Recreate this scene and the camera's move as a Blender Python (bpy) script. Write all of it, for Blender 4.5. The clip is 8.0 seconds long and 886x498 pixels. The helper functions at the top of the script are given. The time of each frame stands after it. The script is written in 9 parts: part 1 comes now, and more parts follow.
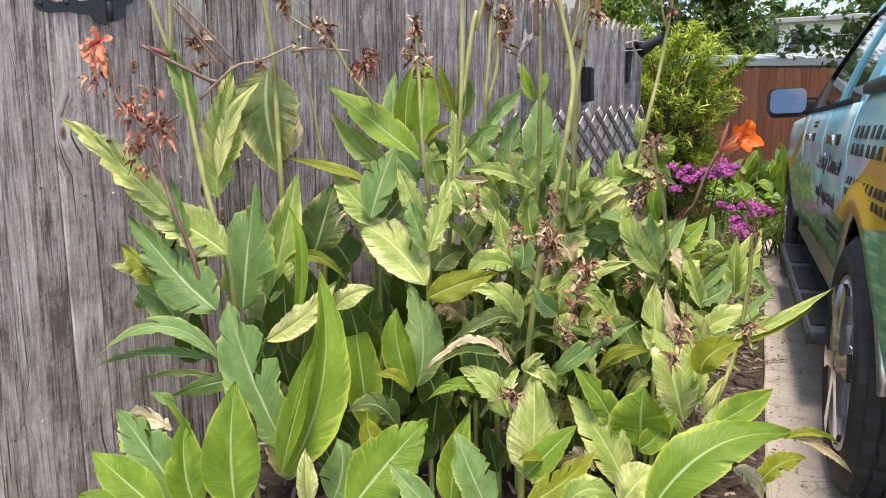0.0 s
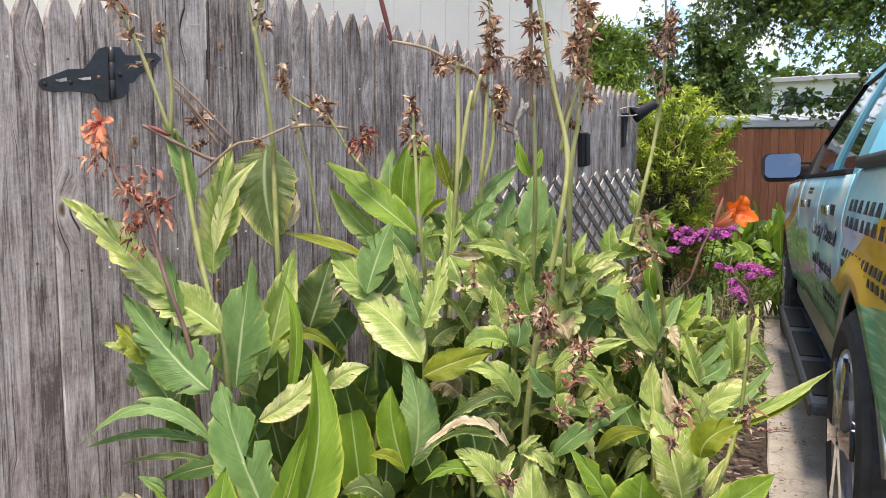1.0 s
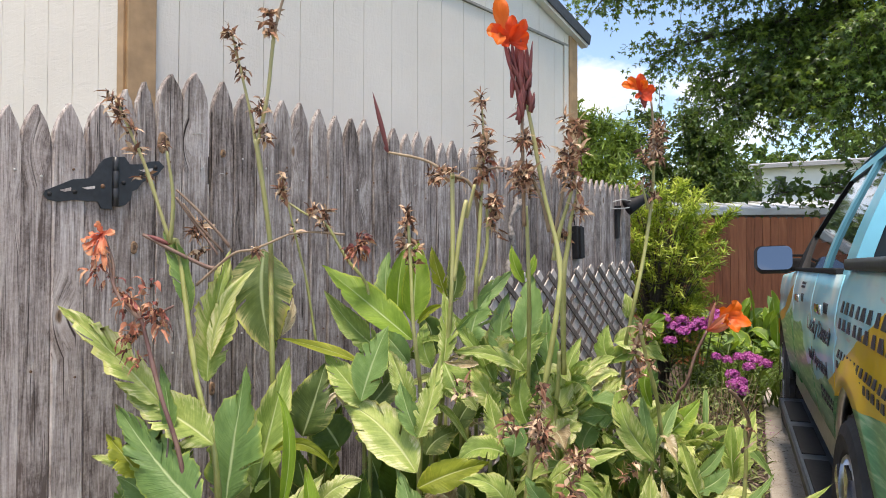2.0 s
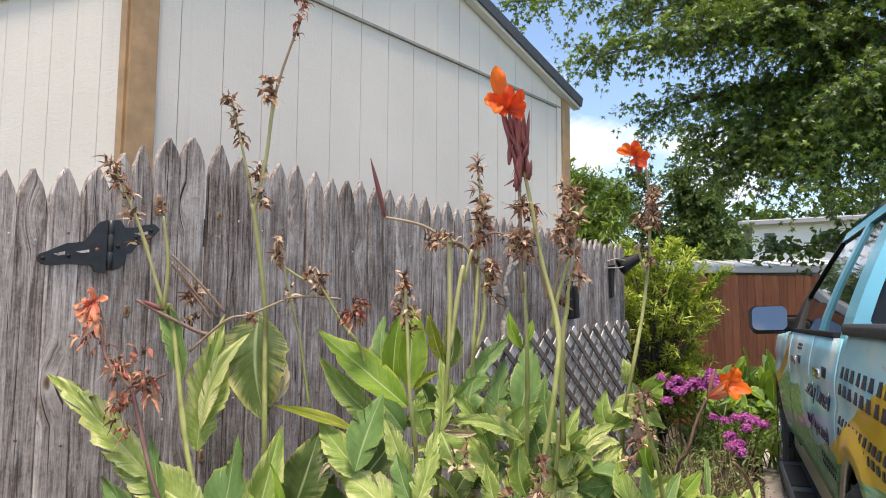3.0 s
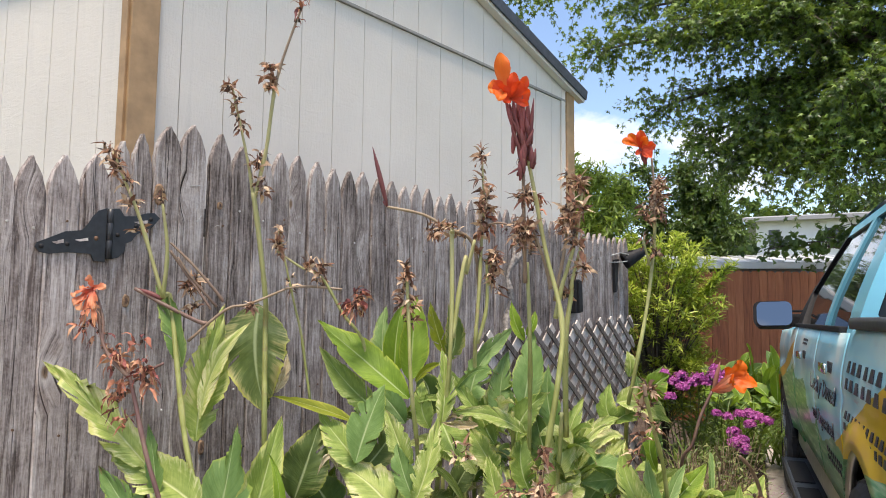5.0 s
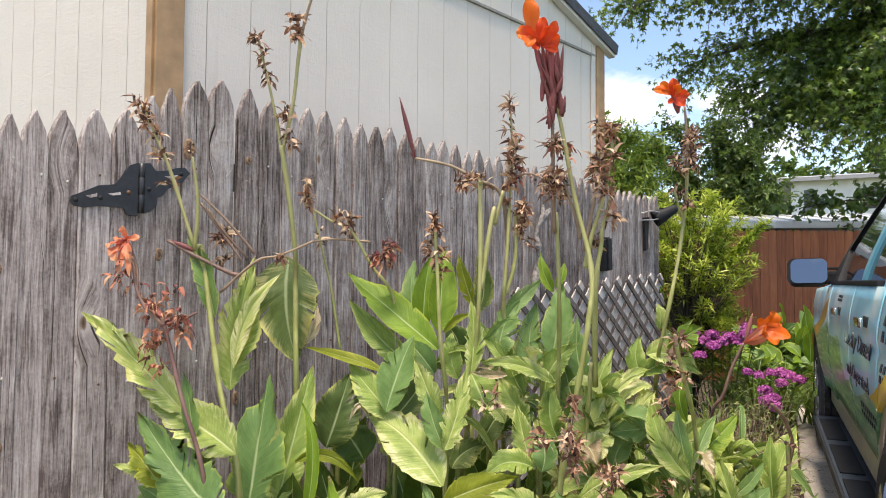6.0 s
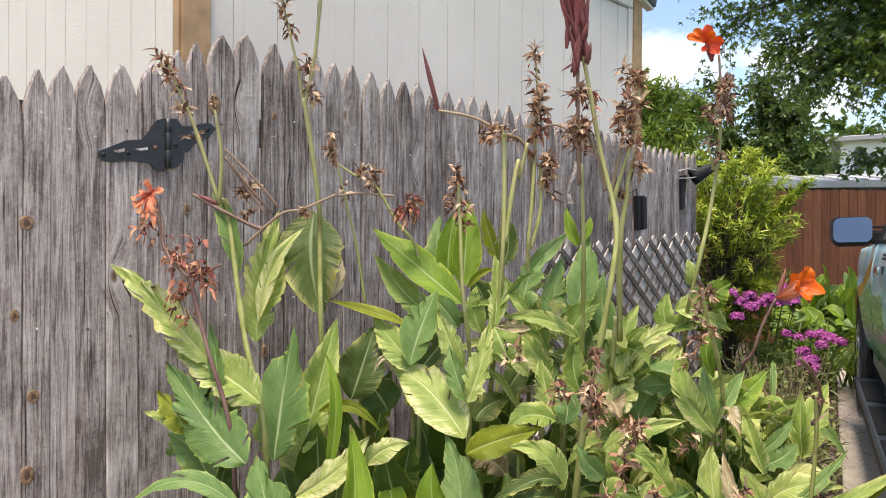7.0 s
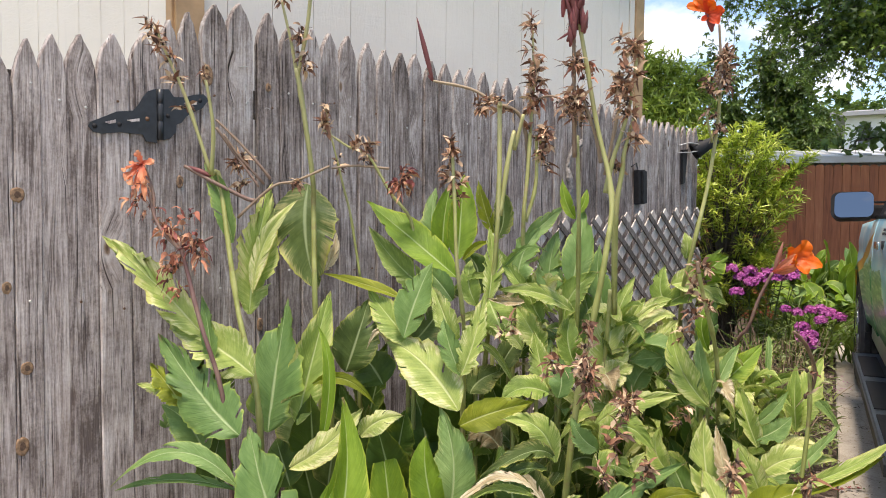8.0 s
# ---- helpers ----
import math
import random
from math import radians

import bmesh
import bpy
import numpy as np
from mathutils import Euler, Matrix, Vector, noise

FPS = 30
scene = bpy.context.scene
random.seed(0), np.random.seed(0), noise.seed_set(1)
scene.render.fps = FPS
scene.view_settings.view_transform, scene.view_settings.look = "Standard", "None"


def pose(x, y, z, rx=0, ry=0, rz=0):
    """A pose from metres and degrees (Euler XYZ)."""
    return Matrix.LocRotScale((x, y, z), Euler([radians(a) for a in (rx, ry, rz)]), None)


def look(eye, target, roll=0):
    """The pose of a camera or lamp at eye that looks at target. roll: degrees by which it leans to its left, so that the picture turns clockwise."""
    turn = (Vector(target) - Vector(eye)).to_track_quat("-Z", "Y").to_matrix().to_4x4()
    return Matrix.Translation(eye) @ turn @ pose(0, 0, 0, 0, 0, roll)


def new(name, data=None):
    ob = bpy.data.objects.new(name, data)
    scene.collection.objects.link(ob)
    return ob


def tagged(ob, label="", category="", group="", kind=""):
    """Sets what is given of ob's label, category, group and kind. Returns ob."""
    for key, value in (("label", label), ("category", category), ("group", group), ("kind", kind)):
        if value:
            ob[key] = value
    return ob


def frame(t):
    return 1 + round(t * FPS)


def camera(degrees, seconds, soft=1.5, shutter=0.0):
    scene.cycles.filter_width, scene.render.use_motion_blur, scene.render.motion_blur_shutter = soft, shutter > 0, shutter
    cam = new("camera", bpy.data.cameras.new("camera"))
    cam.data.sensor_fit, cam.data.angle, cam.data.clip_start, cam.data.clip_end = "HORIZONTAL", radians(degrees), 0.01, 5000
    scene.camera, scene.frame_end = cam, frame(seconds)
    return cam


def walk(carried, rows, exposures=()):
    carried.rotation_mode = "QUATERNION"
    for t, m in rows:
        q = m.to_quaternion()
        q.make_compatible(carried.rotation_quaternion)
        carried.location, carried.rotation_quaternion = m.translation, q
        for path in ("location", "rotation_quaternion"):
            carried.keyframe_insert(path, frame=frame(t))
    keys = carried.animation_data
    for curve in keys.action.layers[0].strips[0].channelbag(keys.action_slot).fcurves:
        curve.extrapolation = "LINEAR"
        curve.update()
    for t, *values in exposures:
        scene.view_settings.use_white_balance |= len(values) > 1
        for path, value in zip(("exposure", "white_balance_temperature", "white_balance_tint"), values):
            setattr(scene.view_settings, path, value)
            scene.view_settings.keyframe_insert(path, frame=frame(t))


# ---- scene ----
cam = camera(63.8, 8.0, soft=1.0)
PATH = [
    (0, (0.957, 0.03, 1.108), (-0.206, 1.623, 0.778), -0.0),
    (0.5, (0.951, 0.04, 1.108), (-0.217, 1.642, 0.842), -0.1),
    (1, (0.959, 0.044, 1.167), (-0.215, 1.653, 0.986), 0.1),
    (1.5, (0.971, 0.037, 1.217), (-0.207, 1.652, 1.15), 0.1),
    (2, (0.973, 0.034, 1.236), (-0.199, 1.654, 1.283), 0.1),
    (3.5, (0.951, 0.035, 1.272), (-0.193, 1.659, 1.505), 0.4),
    (4, (0.951, 0.044, 1.267), (-0.191, 1.669, 1.506), 0.6),
    (5.5, (0.94, 0.058, 1.24), (-0.239, 1.668, 1.377), 0.6),
    (6, (0.939, 0.063, 1.221), (-0.285, 1.642, 1.306), 0.4),
    (6.5, (0.94, 0.082, 1.21), (-0.33, 1.626, 1.239), 0.5),
    (7, (0.959, 0.099, 1.196), (-0.348, 1.614, 1.177), 0.4),
    (7.5, (0.979, 0.127, 1.183), (-0.34, 1.629, 1.128), 0.3),
    (8, (0.965, 0.122, 1.189), (-0.343, 1.631, 1.101), 0.5),
]
walk(cam, [(t, look(eye, target, roll)) for t, eye, target, roll in PATH],
     exposures=[(0.0, 1.08, 6950, 14), (1.0, 1.04, 6950, 14), (2.0, 0.92, 7100, 14), (3.5, 0.88, 7100, 14), (4.5, 0.88, 7100, 14), (6.0, 0.95, 7200, 14), (8.0, 0.95, 7200, 14)])

# ---- daylight: bright sky with broken cloud ----
SUN_ELEV, SUN_AZ = 75.0, 152.0      # degrees; azimuth clockwise from +Y
world = bpy.data.worlds.new("sky")
scene.world = world
world.use_nodes = True
wn, wl = world.node_tree.nodes, world.node_tree.links
bg = wn["Background"]
sky = wn.new("ShaderNodeTexSky")
sky.sky_type, sky.sun_disc = "NISHITA", False
sky.sun_elevation, sky.sun_rotation = radians(SUN_ELEV), radians(SUN_AZ)
sky.air_density, sky.dust_density, sky.ozone_density = 1.0, 0.25, 3.0
wc = wn.new("ShaderNodeTexCoord")
wmap = wn.new("ShaderNodeMapping")
wmap.inputs["Scale"].default_value = (1.0, 1.0, 1.9)
wmap.inputs["Location"].default_value = (0.35, 0.1, 0.2)
cloud = wn.new("ShaderNodeTexNoise")
cloud.inputs["Scale"].default_value, cloud.inputs["Detail"].default_value, cloud.inputs["Roughness"].default_value = 2.6, 9.0, 0.55
cramp = wn.new("ShaderNodeValToRGB")
cramp.color_ramp.elements[0].position, cramp.color_ramp.elements[1].position = 0.515, 0.62
cmix = wn.new("ShaderNodeMix")
cmix.data_type = "RGBA"
cmix.inputs[7].default_value = (5.9, 5.9, 6.0, 1)
wl.new(wc.outputs["Generated"], wmap.inputs["Vector"])
wl.new(wmap.outputs["Vector"], cloud.inputs["Vector"])
wl.new(cloud.outputs["Fac"], cramp.inputs["Fac"])
wl.new(cramp.outputs["Color"], cmix.inputs[0])
wl.new(sky.outputs["Color"], cmix.inputs[6])
wl.new(cmix.outputs[2], bg.inputs["Color"])
bg.inputs["Strength"].default_value = 0.145

sun = new("sun", bpy.data.lights.new("sun", "SUN"))
sun.data.energy, sun.data.angle, sun.data.color = 3.1, radians(16), (1.0, 0.92, 0.80)
_az, _el = radians(SUN_AZ), radians(SUN_ELEV)
sun_from = Vector((math.sin(_az) * math.cos(_el), math.cos(_az) * math.cos(_el), math.sin(_el)))
sun.matrix_world = look(sun_from * 40, (0, 0, 0))

# ---- helpers ----


def part(name, bm, material, parent=None, label="", smooth=False):
    """Links a bmesh as one mesh object, under parent if given."""
    me = bpy.data.meshes.new(name)
    bm.to_mesh(me)
    bm.free()
    if smooth:
        me.polygons.foreach_set("use_smooth", [True] * len(me.polygons))
    for m in material if isinstance(material, (list, tuple)) else [material]:
        me.materials.append(m)
    ob = new(name, me)
    if parent is not None:
        ob.parent = parent
    if label:
        ob["label"] = label
    return ob


def pydata(name, verts, faces, material, parent=None, label="", smooth=False):
    me = bpy.data.meshes.new(name)
    me.from_pydata([tuple(v) for v in verts], [], faces)
    if smooth:
        me.polygons.foreach_set("use_smooth", [True] * len(me.polygons))
    me.materials.append(material)
    ob = new(name, me)
    if parent is not None:
        ob.parent = parent
    if label:
        ob["label"] = label
    return ob


def piece(name, me, m, parent):
    """A repeat on shared mesh data."""
    ob = new(name, me)
    ob.parent = parent
    ob.matrix_basis = m
    return ob


def thing(name, label, category, group="", at=None, kind=""):
    ob = new(name)
    ob.empty_display_size = 0.1
    if at is not None:
        ob.matrix_basis = at
    return tagged(ob, label, category, group, kind)


def add_box(bm, lo, hi, bevel=0.0, m=None):
    lo, hi = Vector(lo), Vector(hi)
    r = bmesh.ops.create_cube(bm, size=1.0)
    vs = r["verts"]
    for v in vs:
        v.co = Vector((lo[i] + (v.co[i] + 0.5) * (hi[i] - lo[i]) for i in range(3)))
    if bevel > 0:
        es = {e for v in vs for e in v.link_edges}
        rb = bmesh.ops.bevel(bm, geom=list(es), offset=bevel, segments=2, affect="EDGES", profile=0.7)
        vs = list({v for f in rb["faces"] for v in f.verts} | {v for v in vs if v.is_valid})
    if m is not None:
        for v in vs:
            v.co = m @ v.co
    return vs


def add_tube(bm, pts, radii, sides=7, cap=True):
    """A tapered tube along points."""
    pts = [Vector(p) for p in pts]
    n = len(pts)
    if not isinstance(radii, (list, tuple)):
        radii = [radii] * n
    rings = []
    ref = Vector((0, 0, 1)) if abs((pts[-1] - pts[0]).normalized().z) < 0.9 else Vector((1, 0, 0))
    for i, p in enumerate(pts):
        t = (pts[min(i + 1, n - 1)] - pts[max(i - 1, 0)]).normalized()
        a = t.cross(ref)
        a = a.normalized() if a.length > 1e-6 else Vector((1, 0, 0))
        b = t.cross(a)
        rings.append([bm.verts.new(p + (a * math.cos(2 * math.pi * k / sides) + b * math.sin(2 * math.pi * k / sides)) * radii[i]) for k in range(sides)])
    for r0, r1 in zip(rings, rings[1:]):
        for k in range(sides):
            bm.faces.new((r0[k], r0[(k + 1) % sides], r1[(k + 1) % sides], r1[k]))
    if cap:
        bm.faces.new(list(reversed(rings[0])))
        bm.faces.new(rings[-1])


def add_lathe(bm, profile, sides=32, axis="X", centre=(0, 0, 0)):
    """Turns (radius, along) pairs round an axis."""
    rings = []
    c = Vector(centre)
    for r, h in profile:
        ring = []
        for k in range(sides):
            a = 2 * math.pi * k / sides
            if axis == "X":
                co = Vector((h, r * math.cos(a), r * math.sin(a)))
            elif axis == "Y":
                co = Vector((r * math.cos(a), h, r * math.sin(a)))
            else:
                co = Vector((r * math.cos(a), r * math.sin(a), h))
            ring.append(bm.verts.new(c + co))
        rings.append(ring)
    for r0, r1 in zip(rings, rings[1:]):
        for k in range(sides):
            bm.faces.new((r0[k], r0[(k + 1) % sides], r1[(k + 1) % sides], r1[k]))


def add_prism(bm, outline, thick, m=None):
    """A flat outline (x, z) given thickness along y, from 0 to -thick."""
    a = [bm.verts.new((x, 0, z)) for x, z in outline]
    b = [bm.verts.new((x, -thick, z)) for x, z in outline]
    bm.faces.new(a)
    bm.faces.new(list(reversed(b)))
    n = len(a)
    for i in range(n):
        bm.faces.new((a[(i + 1) % n], a[i], b[i], b[(i + 1) % n]))
    if m is not None:
        for v in a + b:
            v.co = m @ v.co


# ---- materials ----


class Mat:
    """A node material under construction."""

    def __init__(self, name, rough=0.6, metal=0.0):
        self.m = bpy.data.materials.new(name)
        self.m.use_nodes = True
        self.n, self.l = self.m.node_tree.nodes, self.m.node_tree.links
        self.b = self.n["Principled BSDF"]
        self.b.inputs["Roughness"].default_value = rough
        self.b.inputs["Metallic"].default_value = metal

    def put(self, socket, value):
        if isinstance(value, bpy.types.NodeSocket):
            self.l.new(value, socket)
        else:
            socket.default_value = value

    def coord(self, kind="Object", scale=(1, 1, 1), jitter=0.0):
        tc = self.n.new("ShaderNodeTexCoord")
        out = tc.outputs[kind]
        if jitter:
            oi = self.n.new("ShaderNodeObjectInfo")
            ml = self.n.new("ShaderNodeVectorMath")
            ml.operation = "MULTIPLY_ADD"
            cb = self.n.new("ShaderNodeCombineXYZ")
            for i in range(3):
                self.l.new(oi.outputs["Random"], cb.inputs[i])
            self.l.new(cb.outputs[0], ml.inputs[0])
            ml.inputs[1].default_value = (jitter, jitter * 1.7, jitter * 2.3)
            self.l.new(out, ml.inputs[2])
            out = ml.outputs[0]
        mp = self.n.new("ShaderNodeMapping")
        mp.inputs["Scale"].default_value = scale
        self.l.new(out, mp.inputs["Vector"])
        return mp.outputs["Vector"]

    def noise(self, vec, scale, detail=4.0, rough=0.55, distort=0.0):
        t = self.n.new("ShaderNodeTexNoise")
        self.l.new(vec, t.inputs["Vector"])
        t.inputs["Scale"].default_value, t.inputs["Detail"].default_value = scale, detail
        t.inputs["Roughness"].default_value, t.inputs["Distortion"].default_value = rough, distort
        return t.outputs["Fac"]

    def voronoi(self, vec, scale):
        t = self.n.new("ShaderNodeTexVoronoi")
        self.l.new(vec, t.inputs["Vector"])
        t.inputs["Scale"].default_value = scale
        return t.outputs["Distance"]

    def ramp(self, fac, *stops):
        r = self.n.new("ShaderNodeValToRGB")
        self.put(r.inputs["Fac"], fac)
        el = r.color_ramp.elements
        while len(el) < len(stops):
            el.new(0.5)
        for e, (p, c) in zip(el, stops):
            e.position = p
            e.color = (*c, 1) if isinstance(c, (tuple, list)) else (c, c, c, 1)
        return r.outputs["Color"]

    def mix(self, fac, a, b, mode="MIX"):
        x = self.n.new("ShaderNodeMix")
        x.data_type, x.blend_type = "RGBA", mode
        self.put(x.inputs[0], fac)
        for s, v in ((x.inputs[6], a), (x.inputs[7], b)):
            self.put(s, (*v, 1) if isinstance(v, tuple) and len(v) == 3 else v)
        return x.outputs[2]

    def math(self, op, a, b=0.0, c=0.0):
        x = self.n.new("ShaderNodeMath")
        x.operation = op
        for s, v in zip(x.inputs, (a, b, c)):
            self.put(s, v)
        return x.outputs[0]

    def axis(self, vec):
        s = self.n.new("ShaderNodeSeparateXYZ")
        self.l.new(vec, s.inputs[0])
        return s.outputs

    def rand(self):
        return self.n.new("ShaderNodeObjectInfo").outputs["Random"]

    def island(self):
        return self.n.new("ShaderNodeNewGeometry").outputs["Random Per Island"]

    def colour(self, v):
        self.put(self.b.inputs["Base Color"], (*v, 1) if isinstance(v, tuple) else v)

    def rough(self, v):
        self.put(self.b.inputs["Roughness"], v)

    def bump(self, h, strength=0.4, distance=0.004):
        b = self.n.new("ShaderNodeBump")
        b.inputs["Strength"].default_value, b.inputs["Distance"].default_value = strength, distance
        self.put(b.inputs["Height"], h)
        self.l.new(b.outputs[0], self.b.inputs["Normal"])

    def through_light(self, colour, share):
        """Lets part of the light shine through thin leaves."""
        tr = self.n.new("ShaderNodeBsdfTranslucent")
        self.put(tr.inputs["Color"], (*colour, 1) if isinstance(colour, tuple) else colour)
        ms = self.n.new("ShaderNodeMixShader")
        ms.inputs[0].default_value = share
        self.l.new(self.b.outputs[0], ms.inputs[1])
        self.l.new(tr.outputs[0], ms.inputs[2])
        self.l.new(ms.outputs[0], self.n["Material Output"].inputs["Surface"])


def plain(name, rgb, rough=0.5, metal=0.0, vary=0.15, scale=30.0, bump=0.0):
    k = Mat(name, rough, metal)
    v = k.coord("Object")
    f = k.noise(v, scale, 5)
    k.colour(k.ramp(f, (0.3, tuple(c * (1 - vary) for c in rgb)), (0.7, tuple(min(1, c * (1 + vary)) for c in rgb))))
    if bump:
        k.bump(f, bump, 0.003)
    return k.m


def weathered_wood(name, dark, mid, light, knots=True, red=None):
    """Grey weathered boards: grain that bends round knots, checks, silvered and brown patches."""
    k = Mat(name, 0.88)
    k.b.inputs["Specular IOR Level"].default_value = 0.2
    v = k.coord("Object", (1, 1, 1), 37.0)

    def stretch(scale):
        m = k.n.new("ShaderNodeVectorMath")
        m.operation = "MULTIPLY"
        k.l.new(src, m.inputs[0])
        m.inputs[1].default_value = scale
        return m.outputs[0]

    src = v
    if knots:
        kd = k.voronoi(stretch((0.02, 1.0, 0.42)), 5.2)
        # the grain swings aside near a knot
        off = k.ramp(kd, (0.03, 1.0), (0.26, 0.0))
        cb = k.n.new("ShaderNodeCombineXYZ")
        k.put(cb.inputs[1], k.math("MULTIPLY", off, 0.035))
        ad = k.n.new("ShaderNodeVectorMath")
        k.l.new(v, ad.inputs[0])
        k.l.new(cb.outputs[0], ad.inputs[1])
        src = ad.outputs[0]
    grain = k.noise(stretch((1.0, 1.0, 0.03)), 170.0, 9, 0.75, 0.4)
    broad = k.noise(stretch((1.0, 1.0, 0.09)), 26.0, 5, 0.65, 2.2)
    rings = k.noise(stretch((0.3, 1.0, 0.045)), 55.0, 2, 0.4, 1.2)
    ring = k.ramp(k.math("ABSOLUTE", k.math("SUBTRACT", k.math("FRACT", k.math("MULTIPLY", rings, 9.0)), 0.5)), (0.06, 1.0), (0.22, 0.0))
    blotch = k.noise(v, 6.0, 6, 0.7)
    speck = k.noise(v, 120.0, 4, 0.7)
    g = k.math("ADD", k.math("MULTIPLY", grain, 0.50), k.math("MULTIPLY", broad, 0.50))
    g = k.math("ADD", g, k.math("MULTIPLY", k.math("SUBTRACT", blotch, 0.5), 0.42))
    g = k.math("ADD", g, k.math("MULTIPLY", k.math("SUBTRACT", speck, 0.5), 0.20))
    g = k.math("SUBTRACT", g, k.math("MULTIPLY", ring, 0.05))
    g = k.math("ADD", g, k.math("MULTIPLY", k.math("SUBTRACT", k.rand(), 0.5), 0.13))
    col = k.ramp(g, (0.34, dark), (0.50, mid), (0.67, light))
    check = k.noise(stretch((1.0, 1.0, 0.016)), 150.0, 3, 0.5, 0.3)
    chk = k.ramp(check, (0.31, 1.0), (0.36, 0.0))
    col = k.mix(chk, col, tuple(c * 0.4 for c in dark))
    if red is not None:
        col = k.mix(k.ramp(k.noise(stretch((1.0, 1.0, 0.12)), 8.0, 4), (0.54, 0.0), (0.76, 0.5)), col, red)
    h = k.math("ADD", grain, k.math("MULTIPLY", chk, -0.8))
    if knots:
        ko = k.math("ADD", kd, k.math("MULTIPLY", k.math("SUBTRACT", grain, 0.5), 0.04))
        halo = k.ramp(ko, (0.055, 0.55), (0.11, 0.0))
        col = k.mix(halo, col, light)
        col = k.mix(k.ramp(ko, (0.042, 0.9), (0.062, 0.0)), col, (0.20, 0.115, 0.06))
        core = k.ramp(ko, (0.018, 1.0), (0.036, 0.0))
        col = k.mix(core, col, (0.035, 0.024, 0.018))
        h = k.math("SUBTRACT", h, k.math("MULTIPLY", core, 0.6))
    k.colour(col)
    k.bump(h, 0.8, 0.005)
    return k.m


M_FENCE = weathered_wood("weathered_grey_wood", (0.075, 0.058, 0.050), (0.315, 0.265, 0.240), (0.66, 0.605, 0.565), True, (0.20, 0.125, 0.10))
# the gate boards have a paler tone than the fence's
M_GATE = weathered_wood("pale_gate_wood", (0.15, 0.118, 0.106), (0.48, 0.415, 0.385), (0.78, 0.725, 0.69), True, (0.28, 0.18, 0.14))
# lattice slats: sun and shade put into two wood colours, one per layer
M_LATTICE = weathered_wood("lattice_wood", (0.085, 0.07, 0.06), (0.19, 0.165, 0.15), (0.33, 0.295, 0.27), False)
M_LATTICE_SUNLIT = weathered_wood("sunlit_lattice_wood", (0.46, 0.40, 0.355), (0.68, 0.61, 0.55), (0.82, 0.75, 0.68), False)
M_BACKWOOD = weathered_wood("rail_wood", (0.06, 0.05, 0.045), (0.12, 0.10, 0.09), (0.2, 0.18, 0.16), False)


def red_wood():
    k = Mat("red_stained_wood", 0.75)
    v = k.coord("Object", (1, 1, 0.08), 23.0)
    g = k.noise(v, 40.0, 6, 0.6, 0.5)
    blot = k.noise(k.coord("Object", (1, 1, 0.5), 9.0), 3.0, 4)
    f = k.math("ADD", k.math("MULTIPLY", g, 0.6), k.math("MULTIPLY", blot, 0.3))
    f = k.math("ADD", f, k.math("MULTIPLY", k.rand(), 0.16))
    k.colour(k.ramp(f, (0.32, (0.17, 0.050, 0.021)), (0.55, (0.33, 0.108, 0.045)), (0.78, (0.46, 0.180, 0.083))))
    k.bump(g, 0.4, 0.004)
    return k.m


M_REDWOOD = red_wood()


def siding_paint():
    k = Mat("cream_siding_paint", 0.55)
    v = k.coord("Object")
    vs = k.n.new("ShaderNodeVectorMath")
    vs.operation = "MULTIPLY"
    k.l.new(v, vs.inputs[0])
    vs.inputs[1].default_value = (3.0, 3.0, 0.5)
    g = k.noise(vs.outputs[0], 22.0, 6, 0.6, 1.4)
    big = k.noise(v, 1.3, 5, 0.6)
    drip = k.noise(k.coord("Object", (2, 2, 0.12)), 9.0, 4)
    col = k.ramp(big, (0.3, (0.68, 0.62, 0.545)), (0.7, (0.76, 0.695, 0.615)))
    col = k.mix(k.ramp(drip, (0.62, 0.0), (0.8, 0.25)), col, (0.45, 0.42, 0.37))
    k.colour(col)
    vh = k.n.new("ShaderNodeVectorMath")
    vh.operation = "MULTIPLY"
    k.l.new(v, vh.inputs[0])
    vh.inputs[1].default_value = (1.0, 1.0, 3.2)
    emb = k.noise(vh.outputs[0], 11.0, 4, 0.6, 1.6)
    k.bump(k.math("ADD", g, k.math("MULTIPLY", emb, 0.9)), 0.34, 0.006)
    return k.m


M_SIDING = siding_paint()
M_FASCIA = plain("weathered_fascia_paint", (0.46, 0.43, 0.38), 0.7, 0, 0.2, 9.0, 0.3)
M_TRIM = plain("tan_trim_paint", (0.40, 0.25, 0.128), 0.6, 0, 0.18, 14.0, 0.15)
M_ROOFEDGE = plain("dark_drip_edge", (0.05, 0.055, 0.065), 0.45, 0, 0.3, 30)
M_SHINGLE = plain("asphalt_shingle", (0.07, 0.068, 0.066), 0.9, 0, 0.4, 60, 0.4)
M_IRON = plain("black_coated_steel", (0.022, 0.025, 0.03), 0.42, 0.0, 0.3, 60, 0.1)
M_BLACKPLASTIC = plain("black_plastic", (0.02, 0.02, 0.022), 0.6, 0, 0.25, 40, 0.05)
M_BLACKPLASTIC.node_tree.nodes["Principled BSDF"].inputs["Specular IOR Level"].default_value = 0.2
M_RUSTNAIL = plain("rusty_nail", (0.16, 0.09, 0.055), 0.6, 0.4, 0.4, 200)
M_GALV = plain("galvanised_nail", (0.55, 0.54, 0.52), 0.45, 0.6, 0.2, 200)


